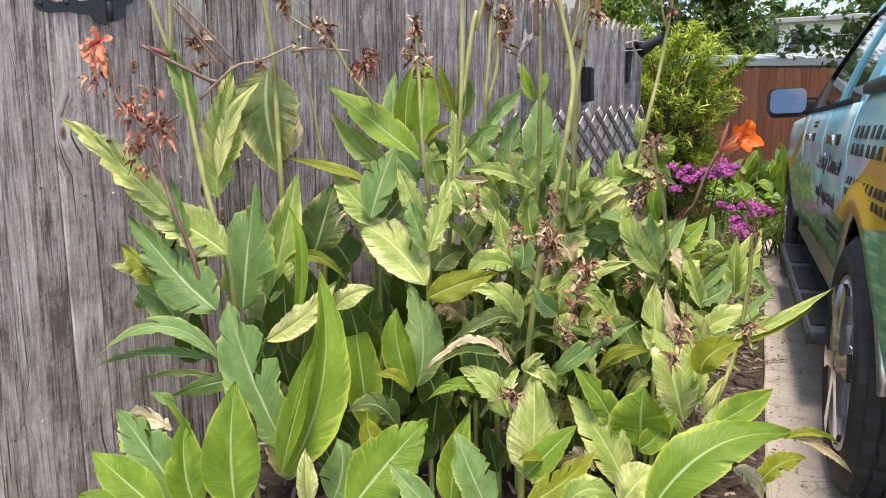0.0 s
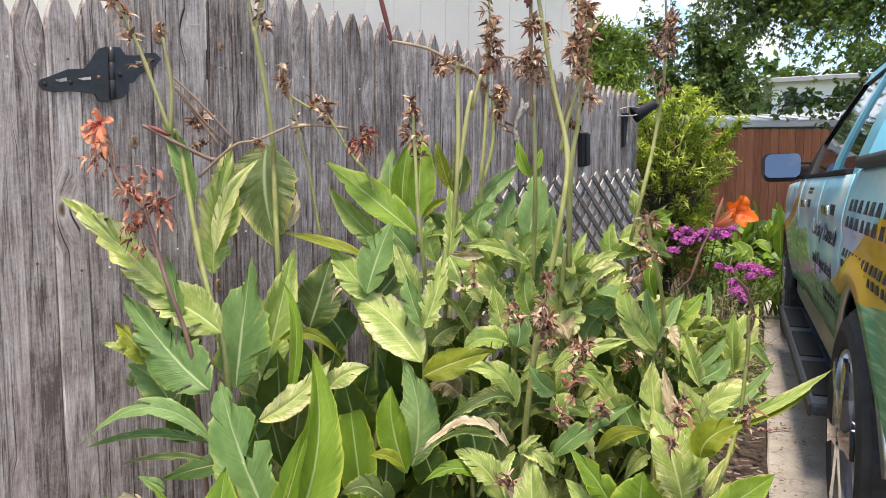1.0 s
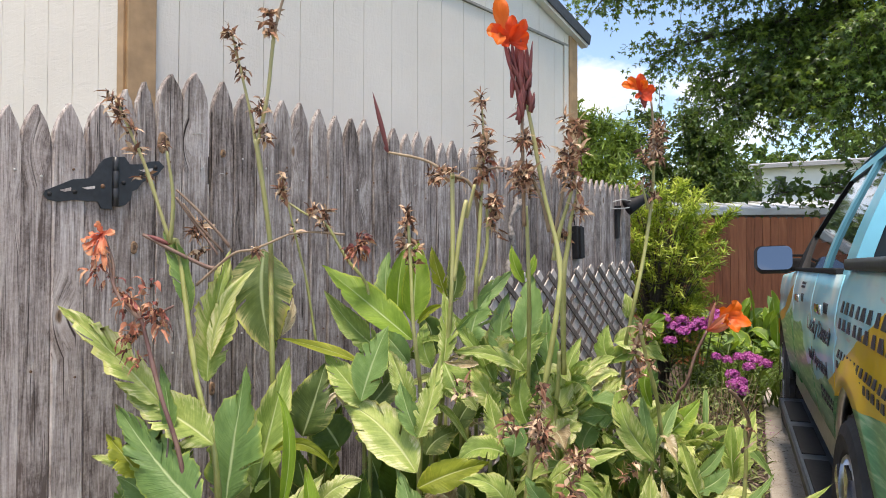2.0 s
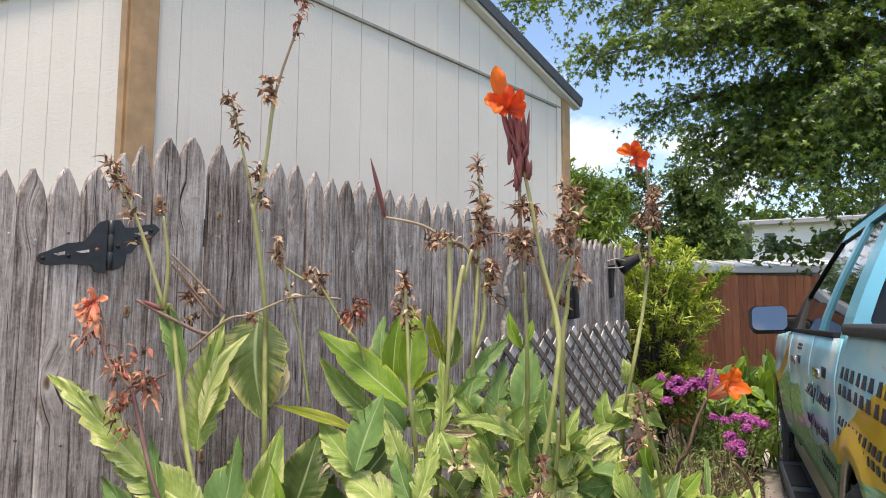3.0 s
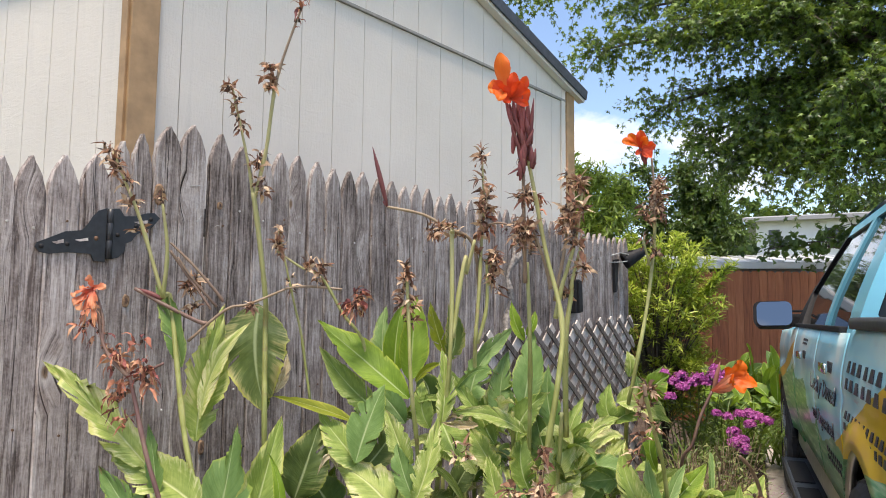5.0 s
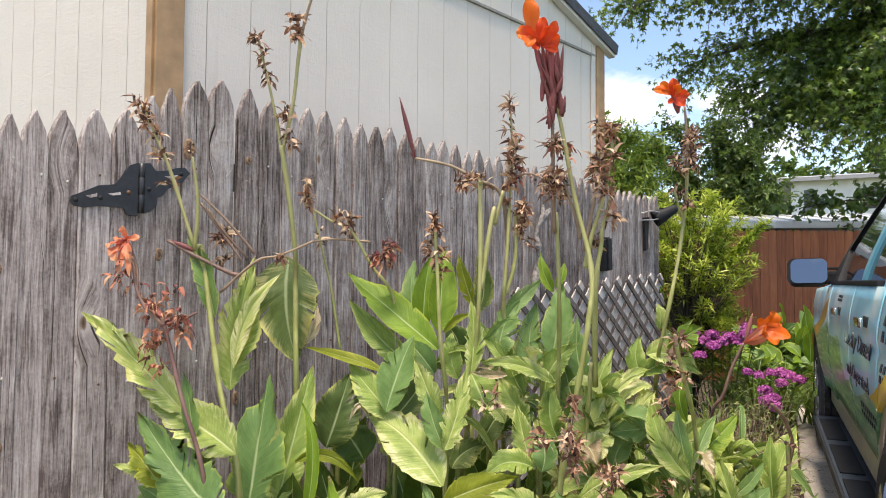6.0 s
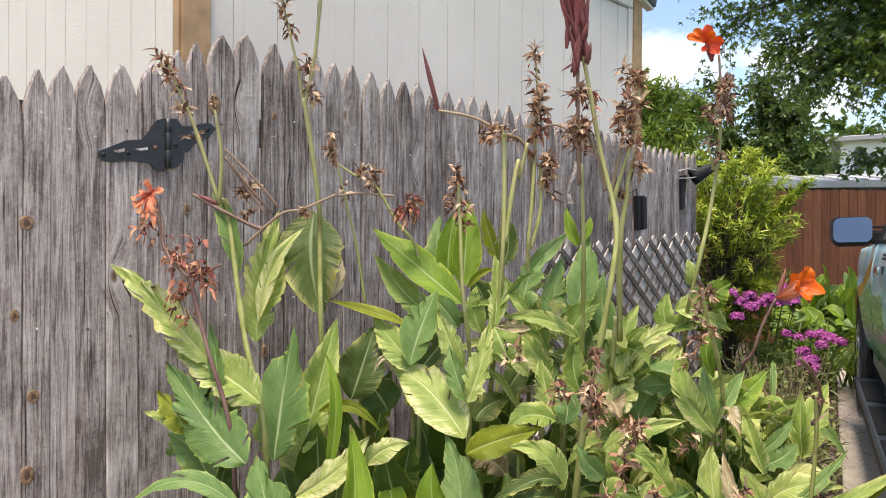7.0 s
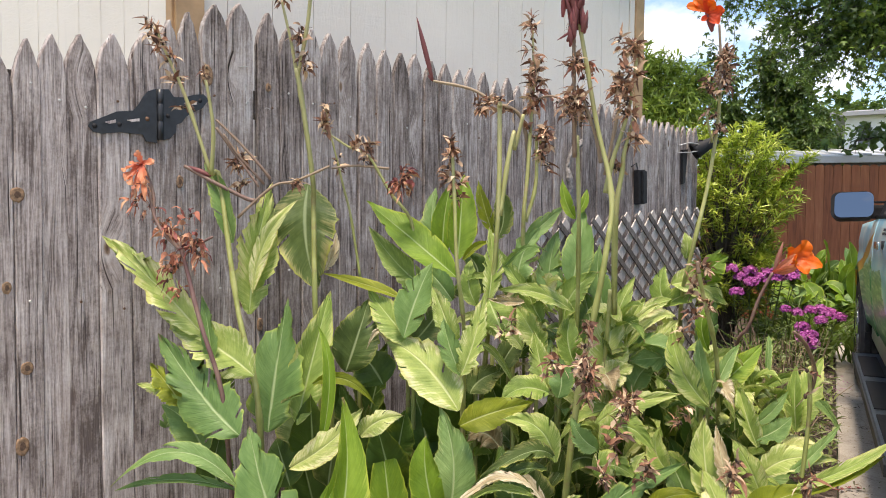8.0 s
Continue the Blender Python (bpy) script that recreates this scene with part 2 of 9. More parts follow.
def concrete():
    k = Mat("old_concrete", 0.9)
    v = k.coord("Object")
    fine = k.noise(v, 90.0, 6, 0.7)
    mid = k.noise(v, 6.0, 6, 0.65)
    agg = k.voronoi(v, 55.0)
    f = k.math("ADD", k.math("MULTIPLY", fine, 0.5), k.math("MULTIPLY", mid, 0.5))
    col = k.ramp(f, (0.32, (0.26, 0.225, 0.19)), (0.52, (0.40, 0.36, 0.31)), (0.72, (0.50, 0.455, 0.40)))
    col = k.mix(k.ramp(agg, (0.10, 0.55), (0.22, 0.0)), col, (0.19, 0.165, 0.14))
    crack = k.noise(v, 2.2, 3, 0.6, 1.0)
    cr = k.math("ABSOLUTE", k.math("SUBTRACT", crack, 0.5))
    crm = k.ramp(cr, (0.002, 0.55), (0.006, 0.0))
    col = k.mix(crm, col, (0.12, 0.10, 0.085))
    k.colour(col)
    k.bump(k.math("SUBTRACT", fine, k.math("MULTIPLY", crm, 0.6)), 0.5, 0.004)
    return k.m


def soil():
    k = Mat("soil_and_mulch", 0.95)
    v = k.coord("Object")
    f = k.noise(v, 38.0, 8, 0.75)
    b = k.noise(v, 4.0, 4)
    f2 = k.math("ADD", k.math("MULTIPLY", f, 0.75), k.math("MULTIPLY", b, 0.25))
    k.colour(k.ramp(f2, (0.34, (0.022, 0.015, 0.011)), (0.5, (0.065, 0.045, 0.034)), (0.68, (0.19, 0.14, 0.11))))
    k.bump(f, 1.0, 0.02)
    return k.m


M_CONCRETE, M_SOIL = concrete(), soil()


def lawn():
    k = Mat("rough_grass", 0.9)
    v = k.coord("Object")
    f = k.noise(v, 20.0, 8, 0.7)
    k.colour(k.ramp(f, (0.3, (0.035, 0.05, 0.018)), (0.7, (0.13, 0.15, 0.06))))
    k.bump(f, 0.9, 0.03)
    return k.m


M_LAWN = lawn()

# ---- ground ----
FENCE_X = -1.0


def ground_sheet():
    bm = bmesh.new()
    n = 24
    size = 900.0
    grid = [[None] * (n + 1) for _ in range(n + 1)]
    for i in range(n + 1):
        for j in range(n + 1):
            a, b = 2 * i / n - 1, 2 * j / n - 1
            grid[i][j] = bm.verts.new((math.copysign(abs(a) ** 3, a) * size, math.copysign(abs(b) ** 3, b) * size + 5, -0.06))
    for i in range(n):
        for j in range(n):
            bm.faces.new((grid[i][j], grid[i + 1][j], grid[i + 1][j + 1], grid[i][j + 1]))
    return tagged(part("ground", bm, M_LAWN), "rough green lawn ground spreading to the horizon", "ground", kind="structure")


ground_sheet()

# the driveway follows the truck's line; the bed lies between it and the fence
EDGE_A, EDGE_B = Vector((0.92, 0.6)), Vector((-0.95, 9.2))


def drive_edge(y):
    f = (y - EDGE_A.y) / (EDGE_B.y - EDGE_A.y)
    return EDGE_A.x + (EDGE_B.x - EDGE_A.x) * f


def driveway():
    bm = bmesh.new()
    ys = [-6 + 0.25 * i for i in range(62)]
    rows = []
    for y in ys:
        e = drive_edge(y) + 0.012 * noise.noise((y * 3, 1, 0))
        rows.append([bm.verts.new((x, y, z)) for x, z in ((e, -0.08), (e, -0.006), (e + 0.008, 0.0), (e + 0.9, 0.0), (e + 3.2, 0.0), (e + 3.2, -0.08))])
    for a, b in zip(rows, rows[1:]):
        for i in range(5):
            bm.faces.new((a[i], a[i + 1], b[i + 1], b[i]))
    return tagged(part("driveway", bm, M_CONCRETE), "worn tan concrete driveway with fine cracks", "driveway", kind="structure")


driveway()


def planting_bed():
    bm = bmesh.new()
    ny, nx = 110, 26
    rows = []
    for j in range(ny + 1):
        y = 0.80 + 9.1 * j / ny
        x1 = drive_edge(y) - 0.004
        x0 = -1.04 if y < 5.2 else -3.2
        row = []
        for i in range(nx + 1):
            f = i / nx
            x = x0 + (x1 - x0) * f
            z = -0.015 + 0.05 * math.sin(math.pi * min(1, f * 1.1)) + 0.022 * noise.noise((x * 6, y * 6, 0)) + 0.012 * noise.noise((x * 22, y * 22, 4))
            if i == nx:
                z = -0.02
            row.append(bm.verts.new((x, y, z)))
        rows.append(row)
    for a, b in zip(rows, rows[1:]):
        for i in range(nx):
            bm.faces.new((a[i], a[i + 1], b[i + 1], b[i]))
    return tagged(part("planting_bed", bm, M_SOIL, smooth=True), "dark soil bed covered in shredded bark mulch", "soil", kind="structure")


planting_bed()


def walkway():
    """Concrete assumed in front of the gate, up to the bed; unseen, added to bounce light onto the fence."""
    bm = bmesh.new()
    ys = [-6 + 0.17 * i for i in range(41)]
    rows = [[bm.verts.new((x, y, z)) for x, z in ((-1.03, -0.08), (-1.03, -0.003), (0.0, -0.003), (drive_edge(y) - 0.006, -0.003), (drive_edge(y) - 0.006, -0.08))] for y in ys]
    for a, b in zip(rows, rows[1:]):
        for i in range(4):
            bm.faces.new((a[i], a[i + 1], b[i + 1], b[i]))
    bm.faces.new(rows[-1])
    return tagged(part("walkway", bm, M_CONCRETE), "worn tan concrete walkway, unseen, assumed in front of the gate", "pavement", kind="structure")


walkway()

# ---- grey picket fence and gate ----


def picket_mesh(seed, width, height, thick=0.017):
    """A pointed gothic picket, face towards +x, standing on z = 0."""
    rng = random.Random(seed)
    h = width / 2
    sh = height - 0.125 - rng.uniform(-0.01, 0.01)
    left, right = [], []
    for i in range(9):
        f = i / 8
        w = h * (1 - f ** 2.3) + 0.001 * (1 - f)
        z = sh + (height - sh) * f
        left.append((-w + rng.uniform(-0.0018, 0.0018), z))
        right.append((w + rng.uniform(-0.0018, 0.0018), z))
    left[-1] = (-0.004, height - 0.002)
    right[-1] = (0.004, height)
    out = [(-h, 0.0), (-h, height * 0.4), (-h, height * 0.75)] + left + right[::-1] + [(h, height * 0.75), (h, height * 0.4), (h, 0.0)]
    bm = bmesh.new()
    add_prism(bm, out, thick, Matrix.Rotation(radians(90), 4, "Z"))
    bmesh.ops.recalc_face_normals(bm, faces=bm.faces[:])
    es = [e for e in bm.edges if len(e.link_faces) == 2 and abs(e.link_faces[0].normal.dot(e.link_faces[1].normal)) < 0.3 and max(v.co.x for v in e.verts) > -0.002 + 0]
    es = [e for e in es if min(v.co.x for v in e.verts) > thick * 0.5] or es
    bmesh.ops.bevel(bm, geom=es, offset=0.0034, segments=1, affect="EDGES")
    me = bpy.data.meshes.new("picket")
    bm.to_mesh(me)
    bm.free()
    me.materials.append(M_FENCE)
    return me


PITCH = 0.0905
fence = thing("picket_fence", "weathered grey wooden fence of close pointed pickets", "fence")
gate = thing("fence_gate", "weathered grey picket gate hung on a black hinge", "gate")
prng = random.Random(5)
shapes = [picket_mesh(s, 0.0845, 1.83) for s in range(7)]
gate_shapes = [q.copy() for q in shapes]
for q in gate_shapes:
    q.materials[0] = M_GATE
slim = picket_mesh(20, 0.066, 1.83)
wide = picket_mesh(21, 0.096, 1.83)


def stand_picket(me, y, top, parent, lean=0.0, out=0.0):
    m = Matrix.Translation((FENCE_X - 0.017 + out, y, top - 1.83 if top < 1.83 else 0.0)) @ Matrix.Rotation(radians(lean), 4, "X") @ Matrix.Rotation(radians(prng.uniform(-1.2, 1.2)), 4, "Z")
    if top > 1.83:
        m = m @ Matrix.Diagonal((1, 1, top / 1.83, 1))
    return piece("picket", me, m, parent)


GATE_BOARDS = [(0.715 - 0.087 * k, 0.084, 1.60) for k in range(6, -1, -1)] + [(0.790, 0.064, 1.628), (0.857, 0.068, 1.650), (0.931, 0.082, 1.664), (1.017, 0.088, 1.682), (1.106, 0.088, 1.702)]
for i, (y, wide_, top) in enumerate(GATE_BOARDS):
    ob = stand_picket(gate_shapes[(i * 3) % 7], y, top, gate, prng.uniform(-0.25, 0.25), prng.uniform(-0.002, 0.003))
    ob.matrix_basis = ob.matrix_basis @ Matrix.Diagonal((1, wide_ / 0.0845, 1, 1))
stand_picket(slim, 1.175, 1.755, fence)
stand_picket(slim, 1.241, 1.790, fence, 0.2)
stand_picket(wide, 1.317, 1.832, fence, -0.2)
stand_picket(wide, 1.415, 1.855, fence, 0.2)
y = 1.513
i = 0
while y < 5.09:
    top = 1.838 - 0.012 * min(1, (y - 1.5) / 2) + prng.uniform(-0.014, 0.014)
    stand_picket(shapes[i % 7], y, top, fence, prng.uniform(-0.2, 0.2) - (0.9 if y > 4.9 else 0), prng.uniform(-0.003, 0.004))
    y += PITCH + prng.uniform(-0.004, 0.001)
    i += 1
for j in range(15):
    stand_picket(shapes[j % 7], -1.2 + j * 0.0897, 1.72, fence)
for z in (0.35, 1.0, 1.55):
    bm = bmesh.new()
    add_box(bm, (FENCE_X - 0.058, 1.14, z - 0.044), (FENCE_X - 0.02, 5.1, z + 0.044), 0.003)
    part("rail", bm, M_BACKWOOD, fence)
    bm = bmesh.new()
    add_box(bm, (FENCE_X - 0.058, 0.16, z - 0.09), (FENCE_X - 0.02, 1.12, z - 0.002), 0.003)
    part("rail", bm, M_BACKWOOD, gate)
for yy in (1.19, 3.3, 5.06):
    bm = bmesh.new()
    add_box(bm, (FENCE_X - 0.15, yy - 0.045, -0.05), (FENCE_X - 0.06, yy + 0.045, 1.62), 0.004)
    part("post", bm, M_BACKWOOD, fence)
# nail heads in the faces
nail_bm = bmesh.new()
add_lathe(nail_bm, [(0.0, 0.0018), (0.0025, 0.0015), (0.0036, 0.0004), (0.0036, -0.003)], 8)
nail_me = bpy.data.meshes.new("nail")
nail_bm.to_mesh(nail_me)
nail_bm.free()
nail_me.materials.append(M_GALV)
nail_rust = nail_me.copy()
nail_rust.materials[0] = M_RUSTNAIL
for y, _, _ in GATE_BOARDS:
    for z in (0.30, 0.95, 1.5):
        if prng.random() < 0.8:
            piece("nail", nail_me if prng.random() < 0.3 else nail_rust, Matrix.Translation((FENCE_X + 0.004, y + prng.uniform(-0.02, 0.02), z + prng.uniform(-0.03, 0.03))), gate)
for i in range(16):
    for z in (0.98, 1.57):
        if prng.random() < 0.8:
            piece("nail", nail_me if prng.random() < 0.3 else nail_rust, Matrix.Translation((FENCE_X + 0.005, 1.33 + i * 0.0925 + prng.uniform(-0.02, 0.02), z + prng.uniform(-0.03, 0.03))), fence)


def staple(y, z, turn):
    bm = bmesh.new()
    add_tube(bm, [(0, -0.009, -0.004), (0.003, -0.008, 0), (0.003, 0.008, 0), (0, 0.009, -0.004)], 0.0011, 5)
    ob = part("staple", bm, M_GALV, fence)
    ob.matrix_basis = Matrix.Translation((FENCE_X + 0.004, y, z)) @ Matrix.Rotation(radians(turn), 4, "X")


for y_, z_, turn_ in ((1.404, 1.656, 0), (1.415, 1.658, 0), (1.428, 1.66, 0), (1.422, 1.587, 80), (1.428, 1.557, 100), (1.436, 1.558, 60), (1.506, 1.539, 0)):
    staple(y_, z_, turn_)


M_KNOT = plain("brown_knot", (0.25, 0.155, 0.09), 0.8, 0, 0.45, 120, 0.4)
M_KNOTCORE = plain("dark_knot_core", (0.10, 0.06, 0.04), 0.9, 0, 0.4, 150)


def knot(y, z, ry, rz, parent):
    """A knot that stands a little proud of its board."""
    bm = bmesh.new()
    add_lathe(bm, [(1.0, -0.004), (0.97, 0.0002), (0.75, 0.0010), (0.5, 0.0005), (0.0, 0.0008)], 24)
    rng = random.Random(int(y * 1000))
    for v in bm.verts:
        s = 1 + 0.14 * noise.noise((v.co.y * 2, v.co.z * 2, y * 9))
        v.co.y, v.co.z = v.co.y * ry * s, v.co.z * rz * s
    k = part("knot", bm, M_KNOT, parent, "orange-brown wood knot", smooth=True)
    k.matrix_basis = Matrix.Translation((FENCE_X + 0.0035, y, z))
    bm = bmesh.new()
    add_lathe(bm, [(0.46, 0.0004), (0.38, 0.0014), (0.0, 0.0012)], 14)
    for v in bm.verts:
        v.co.y, v.co.z = v.co.y * ry, v.co.z * rz
    part("knot_core", bm, M_KNOTCORE, k)


for y_, z_, ry_, rz_ in ((1.293, 1.612, 0.019, 0.032), (1.513, 1.607, 0.010, 0.013), (1.202, 1.288, 0.011, 0.019), (0.768, 1.237, 0.017, 0.019), (0.784, 0.799, 0.015, 0.017), (0.770, 0.602, 0.016, 0.025), (0.741, 1.006, 0.011, 0.016), (1.478, 0.835, 0.011, 0.022)):
    knot(y_, z_, ry_, rz_, fence if y_ > 1.15 else gate)


def gate_hinge():
    """Ornamental strap hinge: two pierced leaves and a barrel."""
    h = thing("gate_hinge", "black ornamental steel gate hinge on the pickets", "hinge", at=pose(FENCE_X + 0.003, 1.14, 1.475))

    def plate(name, outline, holes, label=""):
        bm = bmesh.new()
        add_prism(bm, outline, 0.004, Matrix.Translation((0.0, 0, 0)) @ Matrix.Rotation(radians(90), 4, "Z"))
        bmesh.ops.recalc_face_normals(bm, faces=bm.faces[:])
        p = part(name, bm, M_IRON, h, label)
        for cx, cz, w, hh in holes:  # slots show the wood behind
            b2 = bmesh.new()
            add_prism(b2, [(cx - w, cz - hh * 0.4), (cx - w * 0.2, cz - hh), (cx + w, cz - hh * 0.3), (cx + w, cz + hh), (cx + w * 0.3, cz + hh * 0.5)], 0.0012, Matrix.Translation((0.0052, 0, 0)) @ Matrix.Rotation(radians(90), 4, "Z"))
            bmesh.ops.recalc_face_normals(b2, faces=b2.faces[:])
            part("cutout", b2, M_GATE, p)
        return p

    long_leaf = [(-0.200, -0.051), (-0.194, -0.039), (-0.171, -0.028), (-0.124, -0.004), (-0.078, 0.004), (-0.060, 0.026), (-0.049, 0.046), (-0.034, 0.064), (-0.010, 0.074),
                 (-0.010, -0.080), (-0.042, -0.078), (-0.051, -0.060), (-0.116, -0.060), (-0.163, -0.068), (-0.187, -0.065)]
    short_leaf = [(0.010, 0.075), (0.027, 0.077), (0.043, 0.057), (0.076, 0.061), (0.108, 0.073), (0.137, 0.078), (0.155, 0.063), (0.132, 0.035), (0.104, 0.020), (0.081, 0.006),
                  (0.067, -0.014), (0.050, -0.022), (0.048, -0.045), (0.029, -0.064), (0.010, -0.070)]
    plate("long_leaf", long_leaf[::-1], [(-0.143, -0.033, 0.015, 0.007), (-0.080, -0.022, 0.018, 0.006)])
    plate("short_leaf", short_leaf[::-1], [(0.092, 0.046, 0.022, 0.007)])
    bm = bmesh.new()
    add_lathe(bm, [(0.0, -0.07), (0.0085, -0.07), (0.0085, -0.02), (0.0075, -0.019), (0.0075, -0.017), (0.0085, -0.016), (0.0085, 0.03), (0.0075, 0.031), (0.0075, 0.033), (0.0085, 0.034), (0.0085, 0.072), (0.0, 0.074)], 14, "Z", (0.004, 0, 0))
    part("barrel", bm, M_IRON, h, smooth=True)
    for yy, zz in ((-0.184, -0.049), (-0.117, -0.038), (-0.038, -0.015), (0.024, 0.0), (0.126, 0.057), (0.079, 0.032)):
        bm = bmesh.new()
        add_lathe(bm, [(0.0, 0.0085), (0.004, 0.008), (0.0065, 0.005), (0.007, 0.003), (0.0, 0.003)], 10, "X", (0, yy, zz))
        part("screw", bm, M_RUSTNAIL if yy < -0.02 and yy > -0.06 else M_BLACKPLASTIC, h, smooth=True)


gate_hinge()

# ---- lattice panel against the fence ----


def lattice_panel():
    p = thing("lattice_panel", "grey weathered wooden lattice panel leaning by the fence", "lattice", at=pose(-0.945, 3.05, -0.105, 3.4, 0, -3.5))
    L, H, run = 1.80, 1.262, 1.15
    for layer, sgn in ((0.0, 1), (0.011, -1)):
        c = -run * H
        while c < L + H:
            # strip along direction (1, sgn) clipped to the panel
            pts = []
            for z in (0.0, H):
                yy = c + run * (z if sgn > 0 else H - z)
                pts.append((yy, z))
            (ya, za), (yb, zb) = pts
            t0, t1 = 0.0, 1.0
            dy = yb - ya
            lo, hi = sorted(((0 - ya) / dy, (L - ya) / dy))
            t0, t1 = max(t0, lo), min(t1, hi)
            if t1 - t0 > 0.03:
                a = Vector((ya + dy * t0, za + (zb - za) * t0))
                b = Vector((ya + dy * t1, za + (zb - za) * t1))
                d = (b - a).normalized()
                nrm = Vector((-d.y, d.x)) * (0.029 if sgn > 0 else 0.0145)
                bm = bmesh.new()
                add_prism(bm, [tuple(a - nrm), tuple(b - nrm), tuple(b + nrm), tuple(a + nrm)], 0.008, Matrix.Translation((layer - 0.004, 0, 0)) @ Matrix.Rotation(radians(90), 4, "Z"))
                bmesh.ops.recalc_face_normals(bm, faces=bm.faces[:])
                # rear slats coloured as if sunlit, front slats as if shaded
                part("slat", bm, M_LATTICE_SUNLIT if sgn > 0 else M_LATTICE, p)
            c += 0.151
    return p


lattice_panel()

# ---- fixtures on the fence ----


def spot_light():
    s = thing("solar_spotlight", "black plastic solar spotlight on a fence bracket", "outdoor light", at=pose(FENCE_X + 0.002, 4.93, 1.66))
    bm = bmesh.new()
    add_lathe(bm, [(0.0, -0.10), (0.022, -0.10), (0.03, -0.085), (0.042, -0.02), (0.055, 0.05), (0.06, 0.075), (0.054, 0.075), (0.045, 0.045), (0.0, 0.04)], 18, "Z")
    for v in bm.verts:
        v.co = pose(0.10, 0.05, 0.03, 0, 0, 0) @ Matrix.Rotation(radians(118), 4, Vector((0.55, -0.85, 0.0)).normalized()) @ v.co
    part("head", bm, M_BLACKPLASTIC, s, smooth=True)
    bm = bmesh.new()
    add_tube(bm, [(0.0, -0.12, 0.03), (0.05, -0.07, 0.05), (0.09, 0.0, 0.04)], 0.004, 6)
    add_tube(bm, [(0.0, -0.14, -0.02), (0.06, -0.06, -0.015), (0.10, 0.0, 0.0)], 0.004, 6)
    part("bracket", bm, plain("white_metal", (0.38, 0.38, 0.37), 0.4, 0.3), s)
    bm = bmesh.new()
    add_prism(bm, [(-0.10, 0.0), (-0.02, 0.01), (-0.055, -0.22), (-0.085, -0.23)], 0.02, Matrix.Translation((0.0, 0, 0)) @ Matrix.Rotation(radians(90), 4, "Z"))
    bmesh.ops.recalc_face_normals(bm, faces=bm.faces[:])
    part("spike", bm, M_BLACKPLASTIC, s)
    bm = bmesh.new()
    add_box(bm, (0.075, 0.02, 0.05), (0.105, 0.05, 0.075), 0.004)
    part("knob", bm, M_BLACKPLASTIC, s)


spot_light()


def fence_box():
    b = thing("timer_box", "black plastic weatherproof box screwed to the fence", "electrical box", at=pose(FENCE_X + 0.003, 4.185, 1.39, 4))
    bm = bmesh.new()
    add_box(bm, (0.0, -0.045, -0.11), (0.040, 0.035, 0.10), 0.008)
    part("body", bm, M_BLACKPLASTIC, b)
    bm = bmesh.new()
    add_box(bm, (0.040, -0.02, -0.105), (0.053, 0.033, 0.092), 0.006)
    part("lid", bm, M_BLACKPLASTIC, b)
    bm = bmesh.new()
    add_tube(bm, [(0.02, -0.03, 0.09), (0.03, -0.06, 0.14), (0.01, -0.09, 0.12)], 0.004, 6)
    part("loop", bm, M_BLACKPLASTIC, b)


fence_box()


def bark_stick():
    bm = bmesh.new()
    pts, rad = [], []
    for i in range(14):
        f = i / 13
        pts.append((FENCE_X + 0.045 + 0.01 * math.sin(i * 1.7), 3.25 + 0.11 * f + 0.015 * math.sin(i * 1.1), 0.9 + 0.72 * f))
        rad.append(0.022 * (1 - 0.45 * f) + 0.005 * math.sin(i * 2.3))
    add_tube(bm, pts, rad, 8)
    add_tube(bm, [pts[-3], (FENCE_X + 0.06, 3.40, 1.58), (FENCE_X + 0.06, 3.42, 1.6)], [0.012, 0.018, 0.008], 6)
    b = part("dead_stem", bm, plain("pale_bark", (0.22, 0.20, 0.185), 0.9, 0, 0.6, 60, 0.8))
    tagged(b, "dead grey lichen-marked woody stem against the fence", "stem")


bark_stick()

# ---- painted shed behind the fence ----


